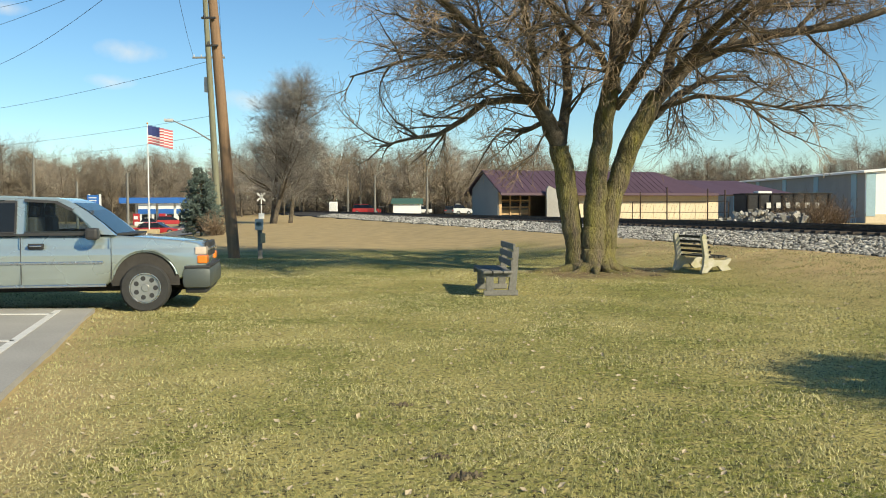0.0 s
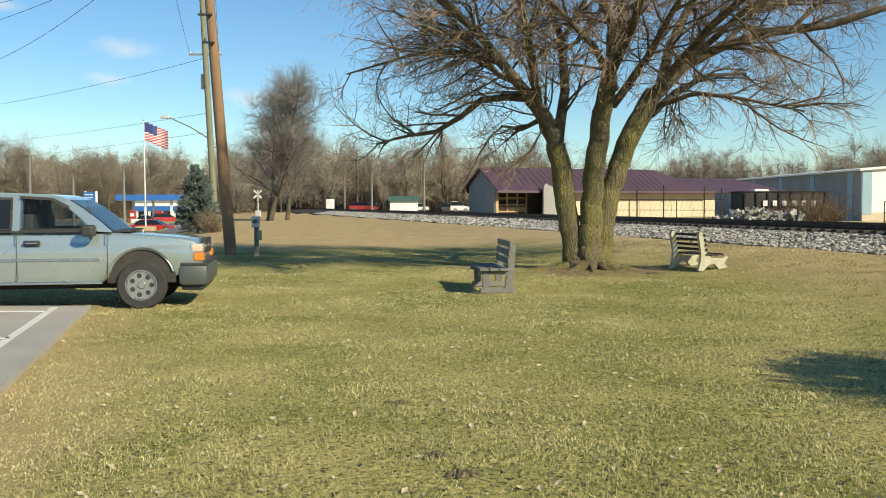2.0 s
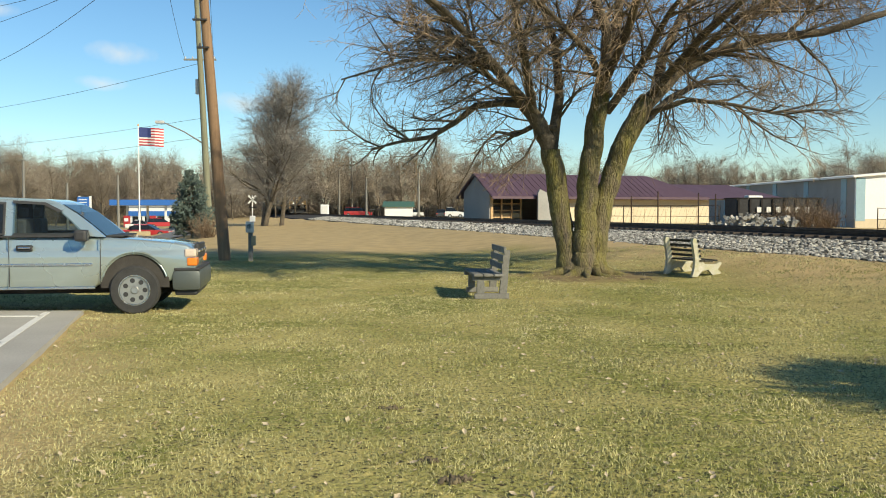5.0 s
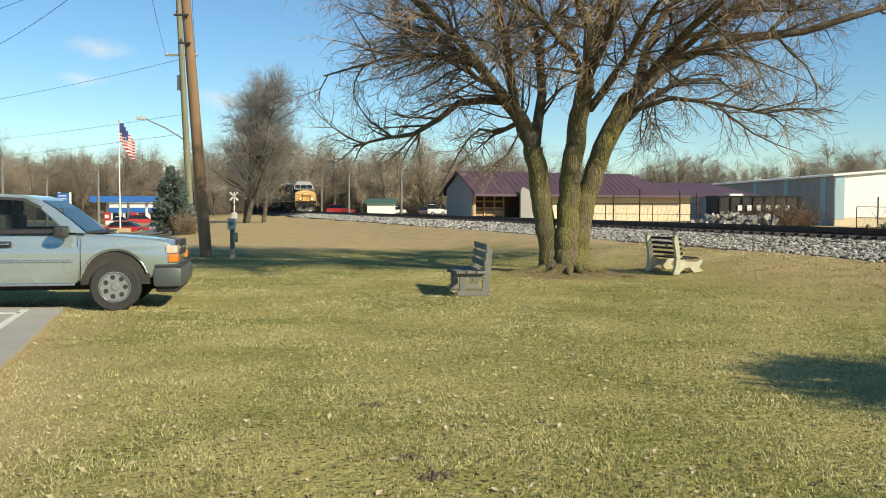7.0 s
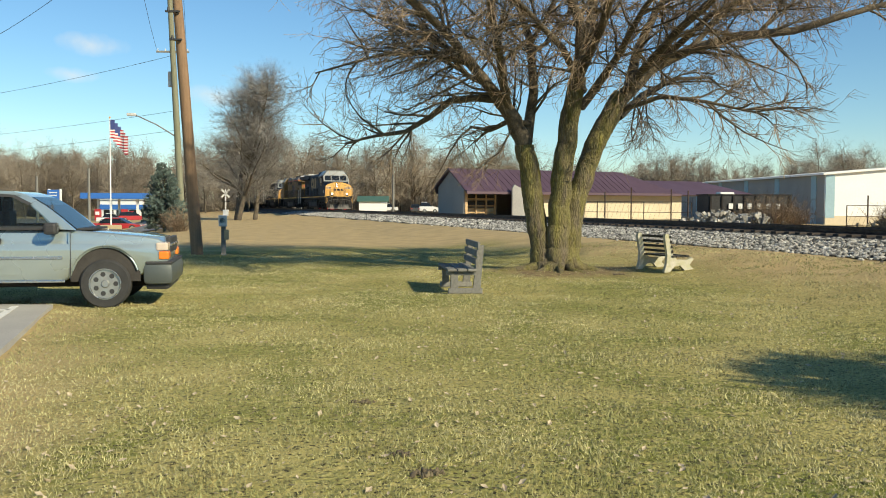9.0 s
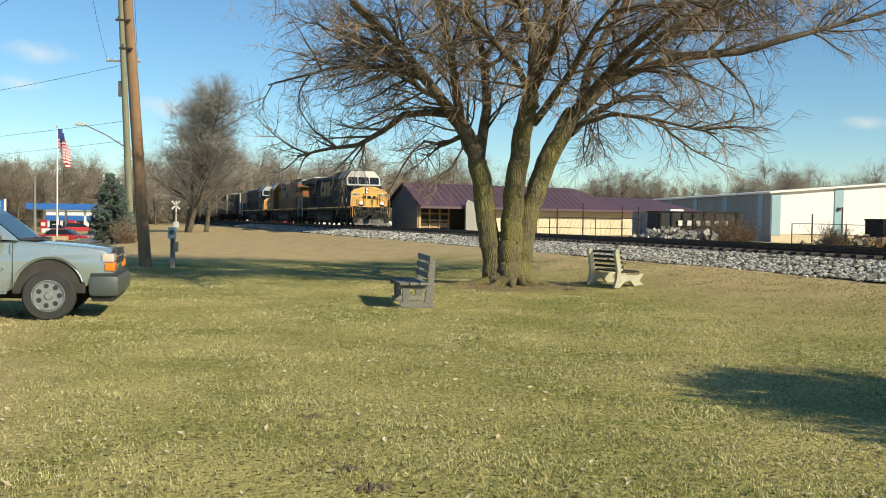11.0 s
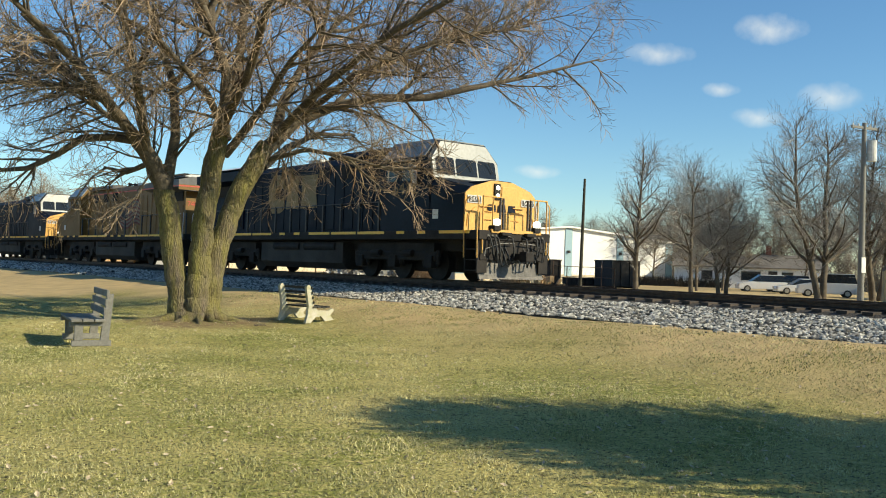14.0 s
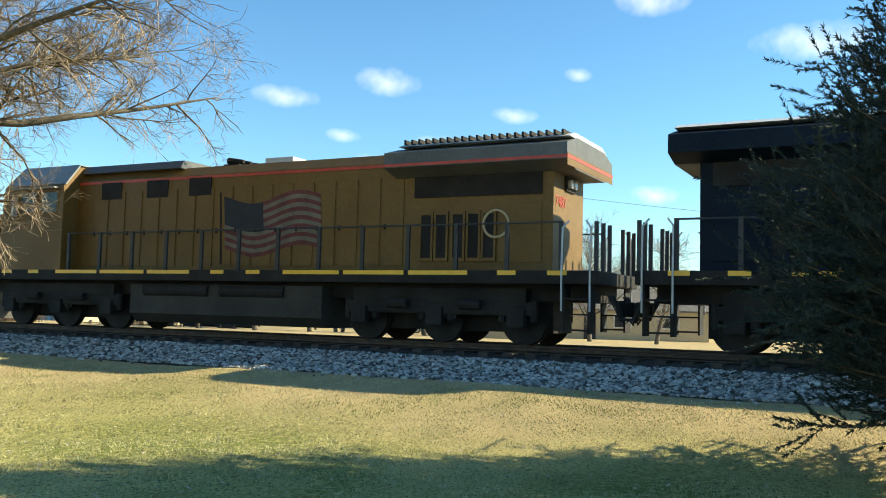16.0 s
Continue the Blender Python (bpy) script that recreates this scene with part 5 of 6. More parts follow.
    front = [(-1.0, 1.31), (-1.2, 1.51), (-1.4, 1.685), (-1.63, 1.79), (-2.07, 1.815), (-2.07, 1.31)]
    back = [(-2.22, 1.33), (-2.22, 1.775), (-2.85, 1.76), (-3.0, 1.6), (-3.04, 1.33)]
    for sy in (-1, 1):
        pane("window_seal", [(-0.93, 1.29), (-0.99, 1.33), (-2.06, 1.33), (-2.09, 1.29)], sy, "plastic", 0.004)
        pane("side_window", front, sy, "glass", 0.014, "clear door glass")
        pane("window_seal", [(-2.19, 1.3), (-2.19, 1.81), (-2.88, 1.79), (-3.05, 1.61), (-3.09, 1.3)], sy, "plastic", 0.003)
        pane("rear_side_window", back, sy, "dark_glass", 0.014, "tinted rear quarter glass")
        vis = [(-1.34, 1.67), (-1.6, 1.805), (-2.08, 1.835), (-2.08, 1.79), (-1.63, 1.765), (-1.4, 1.65)]
        pane("rain_visor", vis, sy, "plastic", 0.03, "dark window rain visor")
        for name, x0, x1 in (("door_gap", -2.135, -2.125), ("door_gap", -0.79, -0.78), ("door_gap", -3.16, -3.15)):
            part(name, box(B(), x0, x1, sy * (W - 0.01), sy * (W + 0.003), 0.5, 1.26), "plastic", t)
        part("side_moulding", box(B(), -3.1, -0.62, sy * (W - 0.01), sy * (W + 0.016), 0.78, 0.82, bevel=0.008), "chrome", t, "bright rubbing strip")
        part("rocker_trim", box(B(), -3.1, -0.6, sy * (W - 0.12), sy * (W - 0.06), 0.41, 0.45, bevel=0.008), "chrome", t, "bright rocker trim")
        part("belt_line", box(B(), -3.1, -0.95, sy * (W - 0.035), sy * (W - 0.005), 1.262, 1.29), "plastic", t)
        hd = box(B(), -2.02, -1.78, sy * (W + 0.0), sy * (W + 0.012), 1.05, 1.14, bevel=0.02)
        part("handle_recess", hd, "plastic", t)
        part("door_handle", box(B(), -1.99, -1.81, sy * (W + 0.012), sy * (W + 0.045), 1.085, 1.115, bevel=0.012), "chrome", t, "chrome-edged door handle")
        mi = box(B(), -1.12, -0.93, sy * (W + 0.03), sy * (W + 0.27), 1.2, 1.38, bevel=0.045)
        box(mi, -1.06, -0.98, sy * (W - 0.08), sy * (W + 0.06), 1.22, 1.28)
        part("door_mirror", mi, "plastic", t, "black folding door mirror")
        raw("wheel_arch_lip", *tubes([[(Vector((a[0], sy * (W - 0.05), a[1])), 0.016) for a in arch[1:-1]]], 8), "truck_paint", t, smooth=True)
        part("headlight", box(B(), 0.76, 0.945, sy * 0.55, sy * 0.912, 0.9, 1.03, bevel=0.03), "lamp_clear", t, "clear headlight")
        part("turn_signal", box(B(), 0.8, 0.955, sy * 0.6, sy * 0.915, 0.76, 0.89, bevel=0.025), "amber", t, "amber turn signal")
    for sy in (-1, 1):
        part("wheel_well", box(B(), -0.52, 0.52, sy * 0.45, sy * 0.9, 0.42, 0.98), "shade", t)
        part("wheel_well", box(B(), -4.17, -3.13, sy * 0.45, sy * 0.9, 0.42, 0.98), "shade", t)
        wheel(t, 0, sy * 0.85, R, 0.26)
        wheel(t, -3.65, sy * 0.85, R, 0.26)
    part("chassis", box(B(), -4.8, 0.7, -0.6, 0.6, 0.32, 0.55), "grime", t)
    bp = box(B(), 0.56, 1.02, -0.95, 0.95, 0.36, 0.7, bevel=0.09)
    part("front_bumper", bp, "bumper_grey", t, "dark grey-green painted front bumper", smooth=True)
    part("bumper_pad", box(B(), 0.6, 1.0, -0.94, 0.94, 0.68, 0.73, bevel=0.02), "plastic", t, "black bumper top pad")
    part("air_dam", box(B(), 0.6, 0.95, -0.85, 0.85, 0.28, 0.4, bevel=0.04), "plastic", t)
    part("grille", box(B(), 0.88, 0.95, -0.55, 0.55, 0.85, 1.1, bevel=0.02), "plastic", t)
    part("grille_bar", box(B(), 0.94, 0.965, -0.56, 0.56, 0.96, 1.0, bevel=0.008), "chrome", t)
    ws = prism(B(), [(-0.74, 1.27), (-0.95, 1.45), (-1.18, 1.64), (-1.38, 1.765), (-1.36, 1.775), (-1.16, 1.655), (-0.93, 1.465), (-0.72, 1.28)], -0.78, 0.78, "y")
    part("windshield", ws, "dark_glass", t)
    part("cowl", box(B(), -0.75, -0.5, -0.7, 0.7, 1.255, 1.285, bevel=0.01), "plastic", t, "black wiper cowl")
    # seats seen through the glass
    for y in (-0.42, 0.42):
        part("seat_back", box(B(), -2.12, -1.95, y - 0.24, y + 0.24, 1.0, 1.55, bevel=0.05), "loco_grey", t)
        part("headrest", box(B(), -2.1, -2.0, y - 0.13, y + 0.13, 1.57, 1.72, bevel=0.04), "loco_grey", t)
    part("bed_rail", box(B(), -4.93, -3.28, -0.96, 0.96, 1.26, 1.3, bevel=0.01), "truck_paint", t)
    part("tail_bumper", box(B(), -5.15, -4.93, -0.9, 0.9, 0.5, 0.68, bevel=0.03), "chrome", t)
    # the cab sits well forward over the front doors
    cab = ("cab_roof", "front_pillar", "door_pillar", "rear_pillar", "back_glass", "cab_floor", "steering_wheel", "window_seal", "side_window", "rear_side_window", "rain_visor", "door_gap", "handle_recess", "door_handle", "door_mirror", "windshield", "cowl", "seat_back", "headrest", "belt_line")
    for ob in t.children:
        if ob.name.split(".")[0] in cab:
            ob.data.transform(Matrix.Translation((0.28, 0, -0.034)))
    return t


pickup()


# ---------- benches ----------
def bench_wood(at, label):
    """Heavy weathered plank bench on two built-up timber ends. Faces +y; length along x."""
    t = thing("park_bench", at, label, "bench")
    for x in (-0.72, 0.72):
        part("foot_beam", box(B(), x - 0.05, x + 0.05, -0.34, 0.3, 0.0, 0.1, bevel=0.012), "grey_wood", t)
        part("front_leg", box(B(), x - 0.05, x + 0.05, 0.12, 0.26, 0.1, 0.4, bevel=0.01), "grey_wood", t)
        part("back_leg", prism(B(), [(-0.3, 0.1), (-0.16, 0.1), (-0.26, 0.9), (-0.36, 0.9)], x - 0.05, x + 0.05, "x"), "grey_wood", t)
        part("seat_support", box(B(), x - 0.045, x + 0.045, -0.25, 0.34, 0.34, 0.42, bevel=0.01), "grey_wood", t)
    for k in range(3):
        y = -0.14 + k * 0.19
        part("seat_plank", box(B(), -0.86, 0.86, y - 0.085, y + 0.085, 0.42, 0.465, bevel=0.01), "grey_wood", t)
    for k in range(3):
        z = 0.54 + k * 0.155
        part("back_plank", box(B(), -0.86, 0.86, -0.235 - 0.02 * k, -0.19 - 0.02 * k, z, z + 0.115, bevel=0.01), "grey_wood", t)


def bench_stone(at, label):
    """Dark slats on two pale cast-stone ends. Faces +y; length along x."""
    t = thing("stone_bench", at, label, "bench")
    end = [(-0.34, 0.0), (-0.2, 0.0), (-0.06, 0.14), (0.1, 0.16), (0.26, 0.0), (0.44, 0.0), (0.47, 0.07), (0.36, 0.17), (0.47, 0.31), (0.42, 0.35), (0.3, 0.29), (0.0, 0.3), (-0.12, 0.42), (-0.21, 0.84), (-0.24, 0.9), (-0.31, 0.9), (-0.34, 0.84), (-0.26, 0.4), (-0.28, 0.2)]
    for x in (-0.58, 0.58):
        g = prism(B(), end, x - 0.045, x + 0.045, "x")
        part("stone_end", g, "cast_stone", t, "pale mossy cast-stone bench end")
    for k in range(4):
        y = -0.1 + k * 0.125
        part("seat_slat", box(B(), -0.66, 0.66, y - 0.05, y + 0.05, 0.345 + 0.01 * abs(k - 1.5), 0.385 + 0.01 * abs(k - 1.5), bevel=0.008), "dark_wood", t)
    for k in range(4):
        z = 0.46 + k * 0.115
        part("back_slat", box(B(), -0.66, 0.66, -0.155 - 0.02 * k, -0.12 - 0.02 * k, z, z + 0.06, bevel=0.008), "dark_wood", t)


bench_wood(ground_pose(1.0, 17.5, 94), "weathered grey plank bench under the tree")
bench_stone(ground_pose(6.12, 21.6, -72), "bench of dark slats on pale cast-stone ends")


# ---------- poles, wires, meter post, flag ----------
def utility_pole(name, x, y, height, r, material, lean=(0, 0), arms=((0.9, 1.2),), label="", insul=True, group="utility poles"):
    t = thing(name, ground_pose(x, y), label, "utility pole", group)
    top = Vector((lean[0], lean[1], height))
    raw("shaft", *tubes([[(Vector((0, 0, -0.2)), r), (top * 0.5, r * 0.85), (top, r * 0.65)]], 14), material, t, smooth=True)
    for dz, w in arms:
        p = top * ((height - dz) / height)
        part("crossarm", box(B(), p.x - w, p.x + w, p.y - 0.05, p.y + 0.05, p.z - 0.06, p.z + 0.06), "grey_wood", t)
        for k in (-0.9, -0.45, 0.45, 0.9):
            part("insulator", cyl(B(), (p.x + w * k, p.y, p.z + 0.06), (p.x + w * k, p.y, p.z + 0.2), 0.045, 0.03, n=8), "car_top", t)
    return t, top


pole, ptop = utility_pole("utility_pole", -6.93, 30.0, 11.5, 0.2, "pole_wood", lean=(-0.84, 0.1), arms=(), label="leaning brown wooden utility pole on the lawn")
pz = 7.85
for dz, w in ((0.0, 0.26), (0.75, 0.16), (-0.9, 0.2)):
    q = ptop * ((pz + dz) / 11.5)
    part("bracket", box(B(), q.x - w - 0.1, q.x + 0.1, q.y - 0.28, q.y - 0.2, q.z - 0.03, q.z + 0.03), "plastic", pole)
    part("insulator", cyl(B(), (q.x - w, q.y - 0.24, q.z), (q.x - w, q.y - 0.24, q.z + 0.14), 0.05, 0.03, n=8), "plastic", pole)
pole2, p2 = utility_pole("utility_pole", -15.35, 62.0, 17.5, 0.24, "pole_green", lean=(-0.8, 0), arms=((5.6, 1.1),), label="greenish treated utility pole with a street lamp")
arm = raw("lamp_arm", *tubes([[(Vector((-0.35, 0, 6.2)), 0.05), (Vector((-1.6, -0.3, 7.0)), 0.045), (Vector((-2.9, -0.6, 7.6)), 0.04)]], 6), "steel", pole2, "steel street lamp arm")
part("lamp_head", box(B(), -3.45, -2.85, -0.75, -0.45, 7.52, 7.72, bevel=0.06), "pale_grey", pole2, "pale cobra-head street lamp")
part("transformer", cyl(B(), (-0.75, 0.3, 9.6), (-0.75, 0.3, 10.6), 0.2, n=14), "car_top", pole2)
for az, d, h in ((-24.3, 120, 9), (-22.0, 118, 6.2), (-19.2, 125, 7.5), (-6.0, 165, 9), (-4.3, 150, 6.5), (-1.0, 140, 8.3), (-5.2, 172, 11)):
    m = on_ground(az, d).translation
    utility_pole("utility_pole", m.x, m.y, h, 0.2, "grey_wood", arms=(), label="distant weathered utility pole along the road")
m = on_ground(32.9, 60).translation
utility_pole("utility_pole", m.x, m.y, 7.1, 0.12, "dark_wood", lean=(0.15, 0), arms=(), label="bare dark pole beyond the tracks")
m = on_ground(49.0, 52).translation
p3, t3 = utility_pole("utility_pole", m.x, m.y, 9.3, 0.17, "grey_wood", arms=((0.25, 0.9),), label="grey utility pole with a transformer can")
part("transformer", cyl(B(), (0.35, -0.2, 7.3), (0.35, -0.2, 8.4), 0.24, n=16), "car_top", p3, "pale grey transformer can")
part("pole_sign", box(B(), -0.25, 0.05, -0.25, -0.22, 1.5, 2.3), "white_paint", p3)


def wire(a, b, sag, r=0.012, name="overhead_wire"):
    a, b = Vector(a), Vector(b)
    pts = []
    for k in range(25):
        f = k / 24
        p = a.lerp(b, f)
        p.z -= sag * 4 * f * (1 - f)
        pts.append((p, r))
    o = raw(name, *tubes([pts], 4), "wire", None, "thin dark overhead wire between poles")
    tagged(o, "", "wire", "overhead wires")


top1 = pole.matrix_basis.translation
for (dx, z0), end, sag in (((-0.9, 11.2), (-33, 62, 10.6), 1.0), ((-0.85, 10.6), (-33.5, 60, 12.6), 0.5), ((-0.8, 10.2), (-33.5, 60, 14.2), 0.4)):
    wire((top1.x + dx, top1.y, z0), end, sag, 0.011)
t2 = pole2.matrix_basis.translation
wire((t2.x - 0.6, t2.y, 11.6), (-75, 110, 12.0), 1.2, 0.014)
wire((t2.x - 0.5, t2.y, 7.9), (-75, 120, 9.0), 0.6, 0.012)
wire((t2.x - 0.5, t2.y, 6.6), (-75, 120, 6.5), 0.4, 0.012)
wire((t2.x - 0.7, t2.y, 17.0), (top1.x - 0.9, top1.y, 11.4), 0.6, 0.014)
wire((t2.x - 1.6, t2.y, 12.0), (top1.x - 1.4, top1.y - 4, 12.4), 0.6, 0.012)
wire((t2.x + 0.4, t2.y, 12.0), (top1.x - 0.5, top1.y, 11.4), 0.6, 0.012)
m3 = p3.matrix_basis.translation
for dz, sx in ((9.2, 0.7), (9.15, -0.7), (6.6, 0)):
    wire((m3.x + sx, m3.y, dz), (m3.x + 40, m3.y - 25, dz - 0.4), 0.8)


def meter_post():
    t = thing("meter_post", ground_pose(-6.0, 29.6), "grey electric meter box on a short wooden post", "electric meter")
    part("post", box(B(), -0.07, 0.07, -0.05, 0.05, -0.1, 1.05, bevel=0.01), "grey_wood", t)
    part("meter_box", box(B(), -0.13, 0.13, -0.16, -0.05, 0.92, 1.28, bevel=0.015), "pale_grey", t, "pale grey metal meter box")
    part("meter_glass", cyl(B(), (0, -0.16, 1.12), (0, -0.23, 1.12), 0.08, n=16), "glass", t)
    part("switch_box", box(B(), 0.05, 0.19, -0.15, -0.05, 0.5, 0.82, bevel=0.01), "tan", t, "rusty tan switch box")


meter_post()


def flagpole():
    m = on_ground(-18.0, 92)
    t = thing("flagpole", m, "tall white flagpole on a concrete base", "flagpole")
    part("pole", cyl(B(), (0, 0, 0), (0, 0, 10.9), 0.07, 0.04, n=10), "white_metal", t)
    part("footing", box(B(), -0.9, 0.9, -0.5, 0.5, -0.1, 0.75, bevel=0.08), "tan", t, "tan concrete footing")
    part("ball", bmesh.ops.create_icosphere(b := B(), subdivisions=2, radius=0.1, matrix=Matrix.Translation((0, 0, 10.95))) and b, "loco_yellow", t)
    return m


def flag(m):
    """A flag in six upright strips that swing one after the other."""
    t = thing("flag", m @ Matrix.Translation((0.05, 0, 9.0)), "striped red, white and blue flag flying in the wind", "flag")
    strips, parent_x = [], 0
    w, h = 0.42, 1.75
    for k in range(6):
        g = box(B(), 0.0, 0.012, -0.012, 0.012, -0.02, 0.0)
        s = part("cloth_strip", g, "flag_white", t, "waving cloth strip")
        for i in range(13):
            z0 = h * i / 13
            blue = k < 3 and i > 5
            c = part("stripe", box(B(), 0, w, -0.008, 0.008, z0, z0 + h / 13), "flag_blue" if blue else ("flag_red" if i % 2 == 0 else "flag_white"), s)
        strips.append(s)
    return strips


flag_strips = flag(flagpole())


# ---------- buildings and yards ----------
def car(az, dist, turn, material, label, length=4.5, height=1.42, suv=False, category="car"):
    t = thing("parked_car", on_ground(az, dist, turn), label, category, "parked cars")
    L, H = length / 2, height
    belt = H * 0.6
    body = [(-L, 0.3), (-L, belt * 0.95), (-L + 0.15, belt), (L - 1.2, belt), (L - 0.1, belt * 0.82), (L, 0.5), (L - 0.05, 0.25)]
    g = prism(B(), body, -0.88, 0.88, "y")
    bmesh.ops.bevel(g, geom=[e for e in g.edges if e.verts[0].co.y * e.verts[1].co.y > 0], offset=0.06, segments=2, affect="EDGES")
    part("body", g, material, t, smooth=True)
    back = -L + (0.1 if suv else 0.75)
    cab = [(back, belt), (back + (0.2 if suv else 0.65), H), (L - 2.2, H), (L - 1.25, belt)]
    g = prism(B(), cab, -0.8, 0.8, "y")
    for v in g.verts:
        v.co.y *= 1 - 0.2 * (v.co.z - belt) / (H - belt)
    part("cabin", g, "dark_glass", t, "dark glass")
    g = prism(B(), [(back + (0.15 if suv else 0.6), H - 0.05), (back + (0.22 if suv else 0.7), H + 0.02), (L - 2.25, H + 0.02), (L - 2.15, H - 0.05)], -0.68, 0.68, "y")
    part("roof", g, material, t)
    for x in (-L + 0.85, L - 0.85):
        for sy in (-1, 1):
            w = cyl(B(), (0, -0.1, 0), (0, 0.1, 0), 0.32, n=20)
            wh = part("wheel", w, "rubber", t, at=pose(x, sy * 0.8, 0.32))
            part("rim", cyl(B(), (0, sy * 0.09, 0), (0, sy * 0.115, 0), 0.2, n=14), "alloy", wh)
    for sy in (-1, 1):
        part("headlight", box(B(), L - 0.1, L + 0.01, sy * 0.45, sy * 0.8, 0.55, 0.68), "lamp_clear", t)
        part("tail_light", box(B(), -L - 0.01, -L + 0.06, sy * 0.5, sy * 0.82, 0.6, 0.75), "red_stripe", t)
    return t


def gable_house(name, at, w, d, eave, ridge, wall, roof, label, category, over=0.3, windows=(), doors=(), rib=0.0):
    """Walls, two roof slopes and openings; the long front is y = 0, facing -y."""
    t = thing(name, at, label, category)
    part("wall", box(B(), 0, w, 0, 0.2, 0, eave), wall, t)
    part("wall", box(B(), 0, w, d - 0.2, d, 0, eave), wall, t)
    for x in (0, w - 0.2):
        part("gable_wall", prism(B(), [(0.2, 0), (0.2, eave), (d / 2, ridge - 0.06), (d - 0.2, eave), (d - 0.2, 0)], x, x + 0.2, "x"), wall, t)
    for y0, y1 in ((-over, d / 2), (d + over, d / 2)):
        k = over * (ridge - eave) / (d / 2)
        part("roof_slope", prism(B(), [(y0, eave - k), (y1, ridge), (y1, ridge + 0.12), (y0, eave - k + 0.12)], -over, w + over, "x"), roof, t)
    if rib:
        x = 0.0
        while x < w:
            part("roof_seam", prism(B(), [(-over, eave - over * (ridge - eave) / (d / 2) + 0.12), (d / 2, ridge + 0.12), (d / 2, ridge + 0.16), (-over, eave - over * (ridge - eave) / (d / 2) + 0.16)], x, x + 0.05, "x"), roof, t)
            x += rib
    for x0, x1, z0, z1 in windows:
        f = part("window", box(B(), x0, x1, -0.05, 0.0, z0, z1), "white_paint", t)
        part("pane", box(B(), x0 + 0.08, x1 - 0.08, -0.06, -0.045, z0 + 0.08, z1 - 0.08), "dark_glass", f)
    for x0, x1, z1 in doors:
        part("door", box(B(), x0, x1, -0.05, 0.0, 0, z1), "shade", t)
    return t


def lumber_depot():
    at = pose(4.9, 78, 0.4, 0, 0, 22) @ Matrix.Translation((-2.45, 0, 0))
    t = thing("lumber_depot", at, "long grey shed with a purple metal roof and open bays", "building")
    # left wing with its gable, an open bay, then the long store
    part("gable_wall", prism(B(), [(0, 0), (0, 2.9), (2.7, 4.36), (5.4, 2.9), (5.4, 0)], 2.25, 2.45, "x"), "siding_grey", t)
    part("back_wall", box(B(), 2.4, 22.5, 5.3, 5.5, 0, 2.9), "siding_grey", t)
    part("corner_post", box(B(), 2.35, 2.58, -0.1, 0.06, 0, 2.95), "wood_new", t, "raw timber corner post")
    part("bay_header", box(B(), 2.58, 6.1, -0.08, 0.1, 2.65, 2.95), "brick_red", t)
    part("wing_wall", prism(B(), [(6.1, 0), (6.1, 2.75), (6.3, 3.05), (8.6, 2.0), (8.6, 0)], -1.7, -1.5, "y"), "siding_grey", t, "grey projecting wall")
    # Floor and upper bundles take a dark colour for the bay's shade.
    part("bay_floor", box(B(), 2.5, 6.1, 0.2, 5.2, 0.0, 0.08), "shade", t)
    for k, z in enumerate((0.55, 1.15, 1.75)):
        part("lumber_rack", box(B(), 2.8, 6.0, 1.1, 1.25, z, z + 0.12), "wood_new", t, "timber rack rail")
        part("board_bundle", box(B(), 3.0, 5.9, 1.3, 2.6, z + 0.12, z + 0.45, bevel=0.02), "tan" if k == 0 else "shade", t, "stacked boards")
    for x in (2.9, 3.9, 4.9, 5.8):
        part("rack_post", box(B(), x, x + 0.12, 1.0, 1.12, 0.08, 2.4), "wood_new", t)
    part("store_wall", box(B(), 8.6, 25.5, -0.1, 0.1, 0, 2.2), "cream", t, "cream lower wall")
    for k in range(14):
        part("wall_board", box(B(), 8.7 + 1.18 * k, 9.82 + 1.18 * k, -0.13, -0.1, 0.05, 1.35), "cream", t)
    part("upper_wall", box(B(), 8.6, 25.5, -0.06, 0.1, 2.2, 2.6), "tan", t)
    for (x0, x1, y0, z0, y1, z1) in ((1.95, 20.0, -1.2, 2.3, 2.7, 4.4), (1.95, 20.0, 6.6, 2.3, 2.7, 4.4)):
        part("roof_slope", prism(B(), [(y0, z0), (y1, z1), (y1, z1 + 0.12), (y0, z0 + 0.12)], x0, x1, "x"), "purple_roof", t, "purple standing-seam metal roof")
    def hip(x0, x1, cut, eave, ridge):
        g = B()
        lo = [g.verts.new(p) for p in ((x0, -1.2, eave), (x1, -1.2, eave), (x1, 6.6, eave), (x0, 6.6, eave))]
        hi = [g.verts.new((x0, 2.7, ridge)), g.verts.new((x1 - cut, 2.7, ridge))]
        for f in ((lo[0], lo[1], hi[1], hi[0]), (lo[2], lo[3], hi[0], hi[1]), (lo[1], lo[2], hi[1]), (lo[0], hi[0], lo[3]), (lo[3], lo[2], lo[1], lo[0])):
            g.faces.new(f)
        bmesh.ops.recalc_face_normals(g, faces=g.faces)
        part("hip_roof", g, "purple_roof", t, "purple metal hip roof over the lower wing")
    hip(20.01, 24.6, 4.2, 2.36, 4.5)
    hip(22.5, 34.5, 4.5, 2.3, 3.75)
    x = 2.0
    while x < 19.8:
        part("roof_seam", prism(B(), [(-1.2, 2.42), (2.7, 4.52), (2.7, 4.55), (-1.2, 2.45)], x, x + 0.04, "x"), "purple_roof", t)
        x += 0.6
    part("eave_trim", box(B(), 1.95, 24.6, -1.26, -1.2, 2.22, 2.44), "purple_roof", t)
    return t


lumber_depot()


